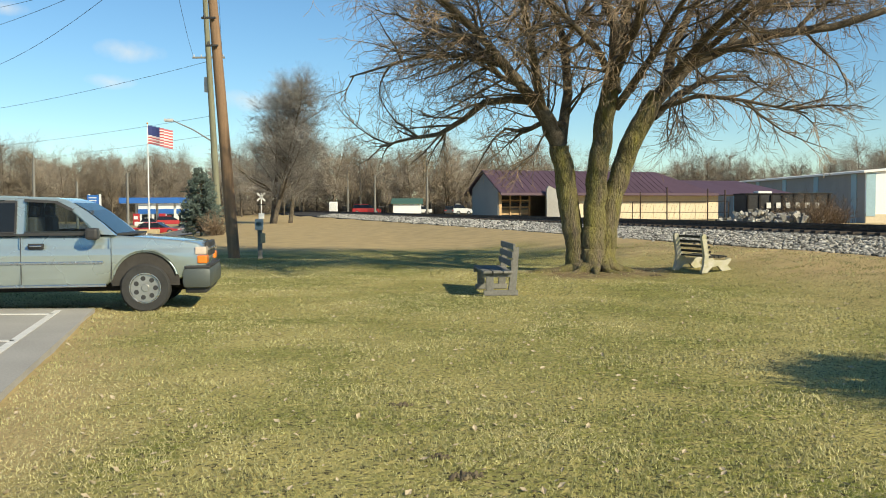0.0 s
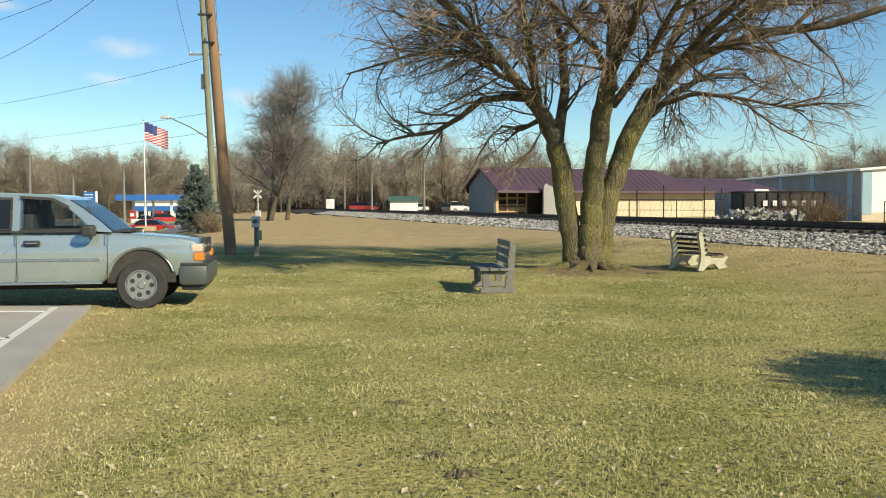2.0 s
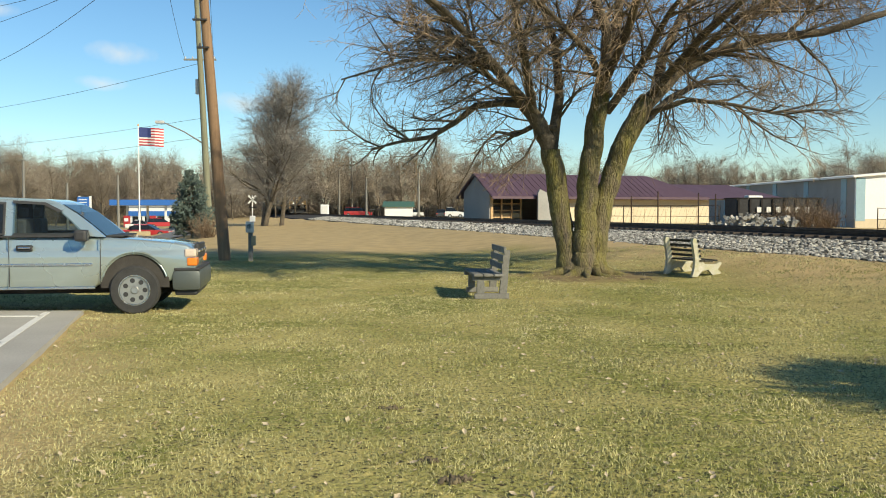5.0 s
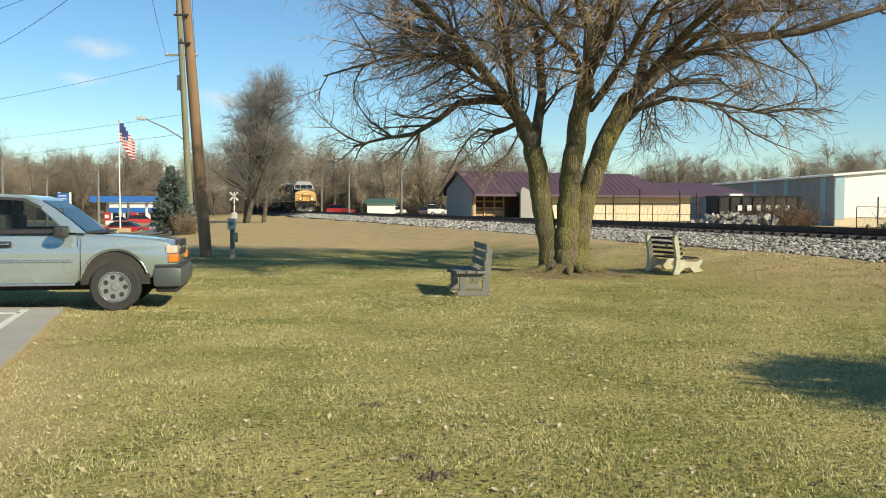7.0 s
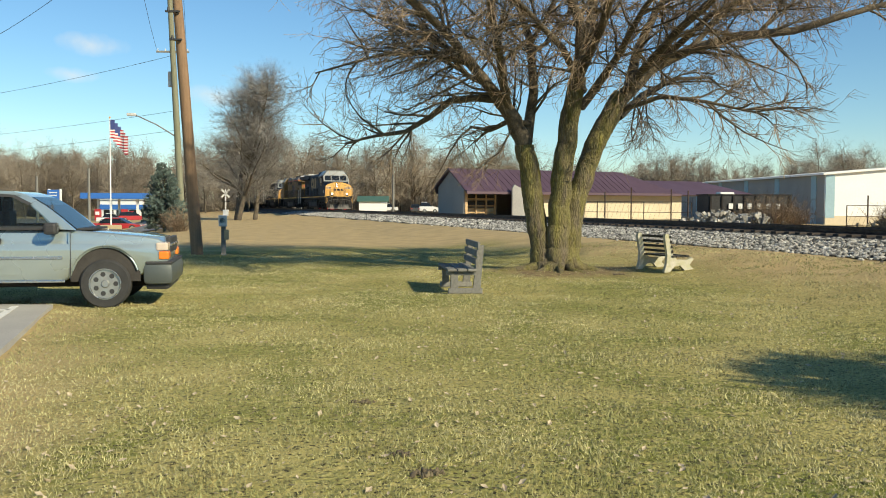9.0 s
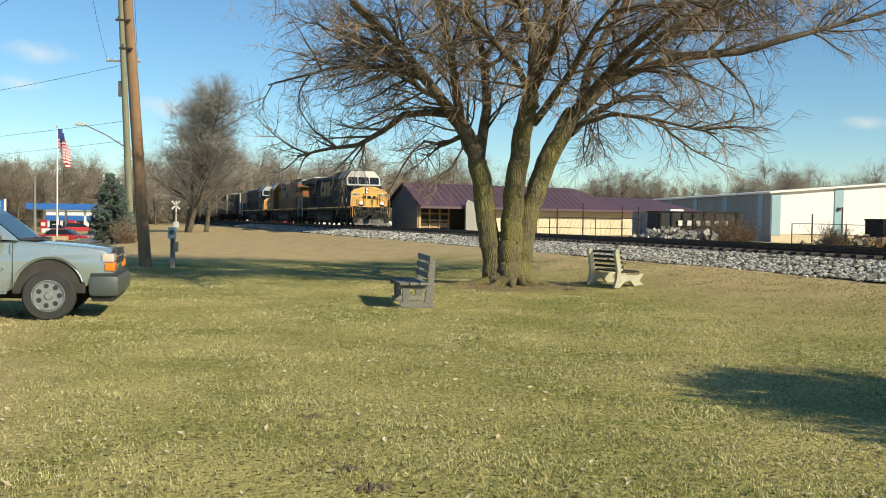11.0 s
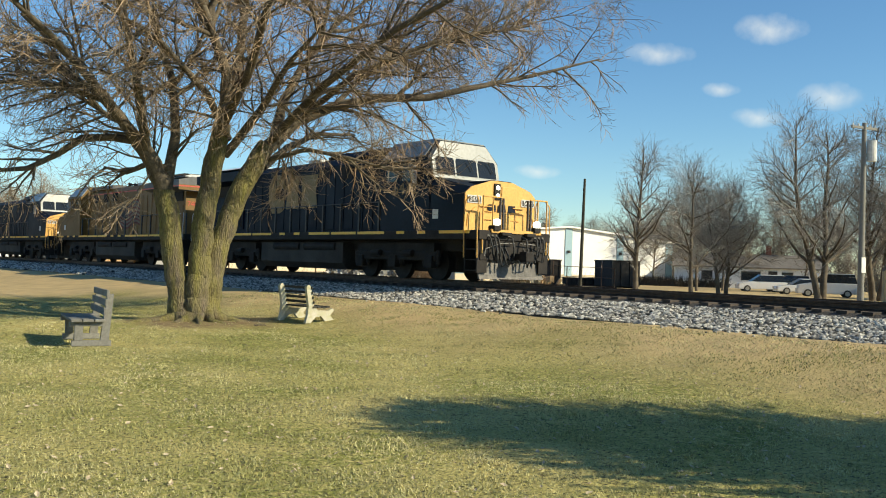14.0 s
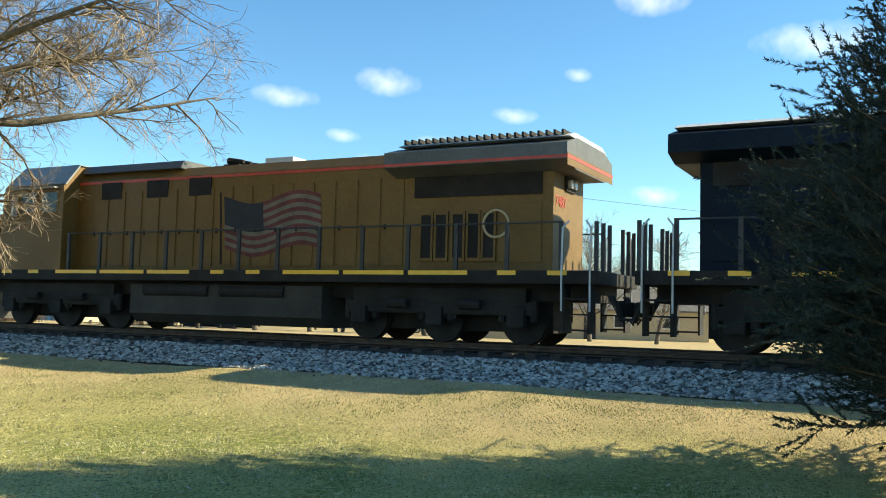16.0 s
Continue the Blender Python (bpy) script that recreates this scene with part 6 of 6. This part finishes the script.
def warehouse():
    t = thing("warehouse", pose(42.3, 90.6, -0.35), "long white metal warehouse with pale blue trim", "building")
    W, D, E, R = 29.0, 60.0, 5.3, 6.55
    part("gable_wall", prism(B(), [(0, 1.1), (0, E), (W / 2, R), (W, E), (W, 1.1)], 0, 0.2, "y"), "white_metal", t, "white ribbed metal end wall")
    part("plinth", box(B(), 0, W, -0.06, 0.2, 0, 1.1), "cream", t, "cream block base")
    # Grey on this side paints the shade on an otherwise white building.
    part("side_wall", box(B(), 0, 0.2, 0.2, D, 0, E), "siding_grey", t, "white side wall, coloured grey for its shade")
    part("far_wall", box(B(), W - 0.2, W, 0.2, D, 0, E), "white_metal", t)
    part("back_wall", box(B(), 0, W, D - 0.2, D, 0, E), "white_metal", t)
    for sx in (0, 1):
        a, b = (-0.4, W / 2) if sx == 0 else (W + 0.4, W / 2)
        part("roof_slope", prism(B(), [(a, E - 0.05), (b, R + 0.02), (b, R + 0.2), (a, E + 0.15)], -0.4, D + 0.4, "y"), "white_metal", t, "shallow white metal roof")
    for k in range(5):
        x = 0 if k == 0 else W * k / 4 - 0.45
        top = E + (R - E) * (1 - abs(x + 0.4 - W / 2) / (W / 2))
        part("trim_panel", box(B(), x, x + 0.95, -0.09, -0.01, 0.9, top - 0.12), "blue_trim", t, "pale blue vertical panel")
        if 0 < k < 4:
            part("wall_lamp", box(B(), x + 0.3, x + 0.6, -0.3, -0.09, 3.6, 3.9), "shade", t)
    for k in range(6):
        y = 2 + k * 9.5
        part("side_trim", box(B(), -0.06, 0.0, y, y + 1.2, 0, E - 0.1), "blue_trim", t)
        part("side_door", box(B(), -0.07, -0.01, y + 3, y + 6, 0.5, 3.2), "shade" if k == 2 else "siding_grey", t)
    return t


warehouse()


def fence_post(az, d, h, material="rail", name="fence_post"):
    o = part(name, cyl(B(), (0, 0, 0), (0, 0, h), 0.05, n=8), material)
    o.matrix_basis = on_ground(az, d)
    tagged(o, "rusty upright steel post beyond the tracks", "post", "rusty posts")


for az, h in ((11.0, 2.0), (12.3, 2.2), (13.9, 2.5), (16.3, 2.4), (17.3, 2.3), (9.4, 1.8), (27.3, 2.1), (28.9, 2.6), (31.2, 1.8), (34.2, 1.9)):
    fence_post(az, 66, h)


def yard_fence(az0, az1, d, h, label):
    """A wire yard fence: posts, rails and mesh wires."""
    a, b = on_ground(az0, d).translation, on_ground(az1, d).translation
    t = thing("yard_fence", Matrix.Translation(a), label, "fence")
    v = b - a
    n = max(3, int(v.length / 2.5))
    for k in range(n + 1):
        p = v * (k / n)
        part("post", cyl(B(), p, p + Vector((0, 0, h)), 0.035, n=6), "rail", t)
    for z in (0.1, h * 0.5, h):
        part("rail", cyl(B(), (0, 0, z), v + Vector((0, 0, z)), 0.022, n=5), "rail", t)
    w = B()
    k = 0
    while k * 0.3 < v.length:
        p = v.normalized() * (k * 0.3)
        cyl(w, p, p + v.normalized() * 0.5 + Vector((0, 0, h)), 0.006, n=3, caps=False)
        k += 1
    tagged(part("mesh", w, "wire", t), kind="stuff")


yard_fence(9, 17.5, 67, 1.5, "rusty wire fence before the depot")
yard_fence(26.2, 35, 64, 1.4, "rusty wire fence before the warehouse")


def dumpster():
    t = thing("roll_off_container", on_ground(18.3, 70, 4), "dark roll-off waste container with white marking bars", "waste container")
    part("box", box(B(), -0.2, 6.2, -1.1, 1.1, 0.15, 2.05, bevel=0.04), "car_black", t)
    for k in range(8):
        part("rib", box(B(), k * 0.86 - 0.1, k * 0.86 + 0.02, -1.2, -1.1, 0.15, 2.0), "grime", t)
    for k in range(6):
        x = 1.3 + k * 0.72
        part("marking_bar", box(B(), x, x + 0.32, -1.225, -1.2, 1.05, 1.45), "white_paint", t)
    part("rim", box(B(), -0.25, 6.25, -1.15, 1.15, 2.05, 2.13), "grime", t)
    part("bag", box(B(), 1.0, 2.1, -0.4, 0.5, 2.05, 2.3, bevel=0.1), "white_paint", t)


dumpster()


def heap(az, d, w, h, material, label, seed, n=130):
    r = random.Random(seed)
    t = thing("rubble_heap", on_ground(az, d), label, "rubble")
    g = B()
    for k in range(n):
        u, v = r.gauss(0, w * 0.33), r.gauss(0, 0.6)
        z = max(0.0, h * (1 - abs(u) / w) * r.uniform(0, 1))
        s = r.uniform(0.08, 0.26)
        box(g, -s, s, -s * 0.7, s * 0.7, -s * 0.4, s * 0.4, m=Matrix.Translation((u, v, z + 0.05)) @ Euler((r.uniform(0, 3), r.uniform(0, 3), r.uniform(0, 3))).to_matrix().to_4x4())
    tagged(part("rubble", g, material, t), kind="stuff")


heap(19.0, 66, 3.2, 0.9, "stone", "pale heap of broken concrete rubble", 1)
heap(21.0, 66, 2.2, 0.7, "stone", "low heap of grey rubble", 2)
heap(28.6, 66, 2.2, 0.5, "tan", "low heap of sawn timber and pallets", 3)
heap(30.2, 67, 1.6, 0.6, "wood_new", "stack of pale broken pallets", 4)


def skip(az, d, w, h, turn, material, label, name="steel_bin"):
    t = thing(name, on_ground(az, d, turn), label, "container")
    part("shell", box(B(), 0, w, 0, 2.2, 0.15, h, bevel=0.03), material, t)
    k = 0
    while k * 0.8 < w:
        part("rib", box(B(), k * 0.8, k * 0.8 + 0.1, -0.08, 0, 0.15, h), material, t)
        k += 1
    part("rim", box(B(), -0.05, w + 0.05, -0.08, 2.25, h, h + 0.08), "grime", t)
    for x in (0.3, w - 0.5):
        part("skid", box(B(), x, x + 0.2, 0, 2.2, 0, 0.15), "grime", t)


skip(34.8, 68, 2.5, 2.0, 0, "car_black", "dark green steel waste bin beside the warehouse")
skip(31.0, 70, 1.0, 1.9, 0, "grime", "dark steel hopper on a frame")
skip(32.7, 72, 2.4, 0.6, 0, "grime", "low dark flat skip")

# gas station across the street
def gas_station():
    m = on_ground(-19.7, 150)
    t = thing("gas_station", m, "gas station canopy with a blue fascia over red pumps", "gas station")
    part("canopy", box(B(), 0, 9.4, 0, 7, 3.7, 4.6, bevel=0.04), "station_blue", t, "flat blue canopy")
    part("soffit", box(B(), 0.2, 9.2, 0.2, 6.8, 3.64, 3.7), "white_metal", t)
    for x in (0.9, 4.2, 8.3):
        for y in (1.5, 5.5):
            part("column", box(B(), x - 0.15, x + 0.15, y - 0.15, y + 0.15, 0, 3.65), "white_metal", t)
    for x in (2.2, 6.3):
        p = part("pump", box(B(), x - 0.45, x + 0.45, 1.2, 1.8, 0.15, 2.1, bevel=0.05), "car_red", t, "red fuel pump")
        part("pump_screen", box(B(), x - 0.3, x + 0.3, 1.17, 1.2, 1.2, 1.7), "white_metal", p)
        part("island", box(B(), x - 1.0, x + 1.0, 0.9, 2.1, 0, 0.15), "concrete", t)
    m2 = on_ground(-18.6, 162)
    s = thing("shop", m2, "low white shop with a blue band behind the pumps", "shop building")
    part("wall", box(B(), 0, 9, 0, 6, 0, 3.6), "white_metal", s)
    part("band", box(B(), -0.05, 9.05, -0.12, 0, 2.0, 2.8), "station_blue", s)
    part("roof", box(B(), -0.3, 9.3, -0.3, 6.3, 3.6, 3.9), "white_metal", s)
    for k in range(4):
        part("shop_window", box(B(), 0.6 + 2.1 * k, 2.2 + 2.1 * k, -0.05, 0.0, 0.6, 1.9), "dark_glass", s)
    m3 = on_ground(-21.4, 120)
    g = thing("price_sign", m3, "tall roadside sign with a blue panel and a dark red panel", "sign")
    for x in (0.0, 1.35):
        part("sign_post", box(B(), x, x + 0.2, 0, 0.2, 0, 4.7), "white_metal", g)
    part("blue_panel", box(B(), -0.1, 1.3, -0.08, 0.0, 3.2, 4.6), "station_blue", g)
    part("white_panel", box(B(), -0.1, 1.3, -0.08, 0.0, 2.35, 3.1), "white_metal", g)
    part("red_panel", box(B(), 0.0, 1.25, -0.08, 0.0, 1.2, 2.2), "brick_red", g)
    for k in range(3):
        part("writing_bar", box(B(), 0.1, 1.05, -0.1, -0.08, 4.2 - 0.35 * k, 4.32 - 0.35 * k), "white_paint", g)


gas_station()
car(-17.6, 94, 0, "car_red", "red two-door coupe parked across the street", 4.9, 1.3)
car(-16.7, 140, 20, "car_red", "red car by the pumps", 4.3, 1.5, True)
car(-20.3, 142, 100, "car_dark", "dark suv on the forecourt", 4.5, 1.7, True)
car(-17.9, 143, 10, "car_white", "white car by the pumps", 4.5, 1.5)
car(-4.8, 165, 0, "car_red", "red pickup on the far road", 5.2, 1.7, True)
car(-1.6, 150, 180, "car_white", "white sedan parked by the road", 4.8, 1.4)
car(1.3, 150, 0, "car_white", "white van parked by the road", 3.4, 1.8, True)
car(0.4, 155, 90, "car_dark", "dark parked car beside the fence", 4.4, 1.4)
m = on_ground(-3.15, 132)
gable_house("white_shed", m, 4.0, 3.0, 1.75, 2.35, "white_metal", "green_roof", "small white shed with a green roof", "shed", doors=(), windows=())
hut = thing("crossing_cabinet", on_ground(-6.9, 150), "tall plain white signal cabinet", "cabinet")
part("cabinet", box(B(), -0.65, 0.65, -0.4, 0.4, 0, 2.1, bevel=0.03), "white_metal", hut)
part("cabinet_door", box(B(), -0.5, 0.5, -0.43, -0.4, 0.2, 1.9, bevel=0.01), "white_paint", hut)
booth = thing("wire_crate", on_ground(-4.05, 134), "small dark slatted shelter", "shelter")
for k in range(6):
    part("slat", box(B(), k * 0.26, k * 0.26 + 0.1, 0, 0.05, 0, 1.2), "grime", booth)
part("lid", box(B(), -0.1, 1.6, -0.1, 1.0, 1.2, 1.3), "loco_grey", booth)
xs = thing("crossing_signal", on_ground(-11.35, 108), "white crossbuck railway crossing signal with lamps", "crossing signal")
part("mast", cyl(B(), (0, 0, 0), (0, 0, 3.4), 0.06, n=8), "white_metal", xs)
for a in (45, -45):
    part("crossbuck", box(B(), -0.65, 0.65, -0.05, -0.03, -0.1, 0.1, m=Matrix.Translation((0, -0.04, 2.9)) @ Matrix.Rotation(radians(a), 4, "Y")), "white_paint", xs)
part("lamp_bar", box(B(), -0.5, 0.5, -0.06, 0.0, 1.95, 2.05), "plastic", xs)
part("base_cabinet", box(B(), -0.3, 0.3, -0.2, 0.2, 0.3, 1.0, bevel=0.02), "white_metal", xs)

# street side beyond the tracks
road2 = paved_field("road", lambda x, y: 7 < (x * ACROSS.x + y * ACROSS.y) - TRACK_OFF < 13 and y < 58, 18, 60, -60, 60, 1.5, 0.06, "gravel", "pale gravel lane along the far side of the tracks", "road")
hs = on_ground(38.6, 112, -38)
gable_house("bungalow", hs, 17, 8, 2.5, 4.0, "white_metal", "shingle", "low white bungalow with a grey hip roof", "house", windows=((7.5, 9.8, 0.9, 2.1), (12, 13.4, 0.9, 2.1), (3.0, 4.4, 0.9, 2.1)), doors=((10.6, 11.6, 2.1),))
part("chimney", box(B(), -0.3, 0.3, -0.3, 0.3, 0, 5.2), "brick_red").matrix_basis = hs @ Matrix.Translation((11, 4.2, 0))
tagged(bpy.data.objects["chimney"], "dark red brick chimney on the bungalow", "chimney")
hedge = raw("hedge", *tubes([grow(rnd, hs @ Vector((rnd.uniform(-6, 6), -1.6 + rnd.gauss(0, 0.3), 0)), (rnd.gauss(0, 0.3), rnd.gauss(0, 0.3), 1), rnd.uniform(0.7, 1.5), 0.05, 3, 0, 0.2) for _ in range(1100)], 3), "shade", None, "dark clipped leafless hedge before the house", "stuff")
tagged(hedge, "", "hedge")


def gambrel_shed():
    t = thing("gambrel_shed", on_ground(50.2, 62, -48), "tan wooden barn-style garden shed", "shed")
    prof = [(0, 0), (0, 1.9), (0.5, 2.75), (1.8, 3.35), (3.1, 2.75), (3.6, 1.9), (3.6, 0)]
    part("body", prism(B(), prof, 0, 3.4, "y"), "tan", t, "tan board walls")
    for (a, b) in zip(prof[1:5], prof[2:6]):
        part("roof_panel", prism(B(), [a, b, (b[0], b[1] + 0.1), (a[0], a[1] + 0.1)], -0.2, 3.6, "y"), "shingle", t)
    part("door", box(B(), 1.0, 2.6, -0.05, 0.0, 0, 2.0), "tan", t)
    for k in range(9):
        part("board", box(B(), 0.05 + k * 0.39, 0.41 + k * 0.39, -0.03, 0.0, 0.05, 1.9), "tan", t)


gambrel_shed()
gable_house("house", on_ground(52.6, 78, -50), 16, 8, 2.6, 4.6, "tan", "shingle", "tan house with a grey shingle roof", "house", windows=((2, 3.5, 1, 2.2), (8, 9.5, 1, 2.2), (12, 13.5, 1, 2.2)), doors=((5.5, 6.5, 2.1),))
car(43.6, 96, 150, "car_white", "silver suv parked on the lane", 4.7, 1.7, True)
car(45.8, 90, 150, "car_white", "white sedan parked on the lane", 4.6, 1.45)
car(45.0, 99, 150, "car_dark", "dark blue suv parked by the house", 4.6, 1.7, True)
car(47.2, 84, 140, "car_white", "white van parked beyond the tracks", 4.8, 2.0, True)
car(52.9, 80, 140, "car_dark", "dark sedan parked by the shed", 4.6, 1.45)


# ---------- clouds, far beyond everything ----------
def cloud_material():
    m = bpy.data.materials.new("cloud")
    m.use_nodes = True
    nt = m.node_tree
    nt.nodes.remove(nt.nodes["Principled BSDF"])
    tc, n = nt.nodes.new("ShaderNodeTexCoord"), nt.nodes.new("ShaderNodeTexNoise")
    n.inputs["Scale"].default_value, n.inputs["Detail"].default_value = 0.016, 8
    nt.links.new(tc.outputs["Object"], n.inputs["Vector"])
    grad, mp = nt.nodes.new("ShaderNodeTexGradient"), nt.nodes.new("ShaderNodeMapping")
    grad.gradient_type = "SPHERICAL"
    mp.inputs["Location"].default_value, mp.inputs["Scale"].default_value = (-1, -1, 0), (2, 2, 0)
    nt.links.new(tc.outputs["UV"], mp.inputs[0]), nt.links.new(mp.outputs[0], grad.inputs[0])
    mul = nt.nodes.new("ShaderNodeMath")
    mul.operation = "MULTIPLY"
    nt.links.new(n.outputs["Fac"], mul.inputs[0]), nt.links.new(grad.outputs["Fac"], mul.inputs[1])
    mr = nt.nodes.new("ShaderNodeMapRange")
    mr.inputs[1].default_value, mr.inputs[2].default_value, mr.inputs[4].default_value = 0.17, 0.6, 0.6
    nt.links.new(mul.outputs[0], mr.inputs[0])
    # Emission replaces sunlight, which these cards would hardly catch.
    e, tr, mx = nt.nodes.new("ShaderNodeEmission"), nt.nodes.new("ShaderNodeBsdfTransparent"), nt.nodes.new("ShaderNodeMixShader")
    e.inputs[0].default_value, e.inputs[1].default_value = (0.95, 0.93, 0.92, 1), 0.8
    nt.links.new(mr.outputs[0], mx.inputs[0]), nt.links.new(tr.outputs[0], mx.inputs[1]), nt.links.new(e.outputs[0], mx.inputs[2])
    nt.links.new(mx.outputs[0], nt.nodes["Material Output"].inputs[0])
    return m


M["cloud"] = cloud_material()
for az, el, w, h in ((43.7, 14.4, 260, 120), (37.2, 13.2, 270, 90), (43.2, 9.3, 200, 80), (47.2, 10.4, 230, 110), (70, 16.3, 430, 150), (60.3, 19.3, 300, 130), (60.8, 7.6, 200, 80), (52, 12.5, 200, 70), (41, 11, 150, 60), (-19, 9.3, 260, 90), (-11.8, 6.6, 300, 90), (-25.5, 11.3, 160, 60), (-20, 7.5, 200, 60), (30, 6, 200, 60), (56, 15, 120, 60)):
    g = B()
    vv = [g.verts.new(p) for p in ((-w / 2, -h / 2, 0), (w / 2, -h / 2, 0), (w / 2, h / 2, 0), (-w / 2, h / 2, 0))]
    fc = g.faces.new(vv)
    uv = g.loops.layers.uv.new("UVMap")
    for lp, c in zip(fc.loops, ((0, 0), (1, 0), (1, 1), (0, 1))):
        lp[uv].uv = c
    c = part("cloud", g, "cloud")
    pos = Vector((math.sin(radians(az)) * math.cos(radians(el)), math.cos(radians(az)) * math.cos(radians(el)), math.sin(radians(el)))) * 2400
    c.matrix_basis = look(pos, pos * 2)
    tagged(c, "small thin white fair-weather cloud", "cloud", "clouds", kind="structure")


# ---------- grass and fallen leaves ----------
def grass():
    r = np.random.RandomState(8)
    n = 640000
    az = np.radians(r.uniform(-31, 78, n))
    d = 2.2 + 29 * r.rand(n) ** 1.45
    x, y = d * np.sin(az), d * np.cos(az)
    keep = np.array([not (px < -3.75 - (py - 7.5) * 0.262 + 0.05 and py < 14.4) and (TRACK_OFF - (px * ACROSS.x + py * ACROSS.y)) > 4.6 for px, py in zip(x, y)])
    keep &= (np.hypot(x - 3.8, y - 22.0) > 1.9) | (r.rand(n) < 0.25)
    x, y, d = x[keep], y[keep], d[keep]
    n = len(x)
    clump = np.array([noise.noise((px * 2.2, py * 2.2, 1)) for px, py in zip(x, y)])
    h = (0.014 + 0.018 * r.rand(n)) * (1 + 0.6 * clump)
    z = np.array([lawn_height(px, py) for px, py in zip(x, y)]) - 0.004
    w = 0.0017 + 0.0004 * d
    a, lean = r.uniform(0, 6.28, n), r.uniform(0, 0.045, n)
    b = r.uniform(0, 6.28, n)
    v = np.empty((n, 3, 3))
    v[:, 0] = np.stack([x - w * np.cos(a), y - w * np.sin(a), z], 1)
    v[:, 1] = np.stack([x + w * np.cos(a), y + w * np.sin(a), z], 1)
    v[:, 2] = np.stack([x + lean * np.cos(b), y + lean * np.sin(b), z + h], 1)
    me = bpy.data.meshes.new("grass")
    me.from_pydata(v.reshape(-1, 3).tolist(), [], np.arange(3 * n).reshape(-1, 3).tolist())
    me.materials.append(M["blade"])
    tagged(new("grass", me), "short winter grass blades, part green and part straw", "grass", kind="stuff")
    # leaves
    k = 6500
    az, d = np.radians(r.uniform(-31, 75, k)), 2.5 + 22 * r.rand(k) ** 1.2
    vs, fs = [], []
    for A, D in zip(az, d):
        px, py = D * math.sin(A), D * math.cos(A)
        if px < -3.75 - (py - 7.5) * 0.262:
            continue
        s = 0.008 + 0.028 * r.rand() ** 2
        m = Matrix.Translation((px, py, lawn_height(px, py) + 0.014)) @ Euler((r.uniform(-0.6, 0.6), r.uniform(-0.6, 0.6), r.uniform(0, 6.28))).to_matrix().to_4x4()
        c = len(vs)
        vs += [m @ Vector(p) * 1.0 for p in ((-s, 0, 0), (0, -s * 0.6, s * 0.15), (s, 0, s * 0.3), (0, s * 0.6, s * 0.2), (0, 0, -s * 0.1))]
        fs += [(c, c + 1, c + 4), (c + 1, c + 2, c + 4), (c + 2, c + 3, c + 4), (c + 3, c, c + 4)]
    tagged(raw("fallen_leaves", vs, fs, "leaf", None, "scattered dry pale fallen leaves", "stuff"), "", "leaves")


grass()


def clod(x, y, size, seed):
    """A low crumbled mound of dark earth."""
    rr = random.Random(seed)
    g = B()
    for k in range(26):
        u, v, q = rr.gauss(0, size * 0.55), rr.gauss(0, size * 0.35), size * rr.uniform(0.08, 0.3)
        bmesh.ops.create_icosphere(g, subdivisions=1, radius=q, matrix=Matrix.Translation((u, v, 0.006)) @ Euler((rr.uniform(0, 3), rr.uniform(0, 3), 0)).to_matrix().to_4x4() @ Matrix.Diagonal((1.2, 0.9, 0.55, 1)))
    o = part("earth_clod", g, "soil")
    o.matrix_basis = pose(x, y, lawn_height(x, y) + 0.004)
    tagged(o, "crumbled dark earth turned up in the lawn", "earth", "bare spots in the lawn", kind="stuff")


M["soil"] = mat("soil", (0.1, 0.075, 0.05), 0.95, var=0.35, scale=8, fine=60, bump=0.8, second=(0.16, 0.13, 0.075))
for k, (x, y, q) in enumerate(((-0.03, 5.75, 0.06), (0.13, 5.35, 0.09), (-0.36, 7.4, 0.07), (4.9, 21.0, 0.13))):
    clod(x, y, q, k)


# ---------- what moves ----------
def train_rows(offset, turned=False):
    """Rows for a vehicle whose own origin lies that far behind the lead unit's nose."""
    rows = []
    for t, s in TRAIN:
        p = track(s + offset, 0, RAIL_Z)
        rows.append((t, pose(p.x, p.y, p.z, 0, 0, math.degrees(TRACK_AZ) - 90 + (180 if turned else 0))))
    return rows


TRAIN = [(0, 250.9), (4, 185.1), (7, 135.7), (9, 102.8), (11.5, 61.7), (12.5, 45.3), (13.5, 28.9), (14, 20.9), (14.5, 12.0), (15, 2.65), (15.5, -6.0), (16, -14.9)]


def motions():
    base = 0.42
    for k, strip in enumerate(flag_strips):
        rows = []
        for i in range(33):
            t = i * 0.5
            wind = 14 + 10 * math.sin(t * 0.9) if t < 6 else 58 + 10 * math.sin(t * 1.3)
            x = y = z = 0.0
            for j in range(k + 1):
                a = radians(26 * math.sin(5.2 * t - 1.1 * j) * min(1, j / 2))
                dip = radians(wind)
                if j < k:
                    x += base * math.cos(a) * math.cos(dip)
                    y += base * math.sin(a)
                    z -= base * math.sin(dip) * math.cos(a)
            rows.append((t, pose(x, y, z, 0, 0, math.degrees(a))))
        walk(strip, rows)
    walk(lead, train_rows(0))
    walk(second, train_rows(40.15, True))
    walk(third, train_rows(42.9))
    for k, c in enumerate(cars):
        walk(c, train_rows(63.6 + 15.6 * k))


motions()
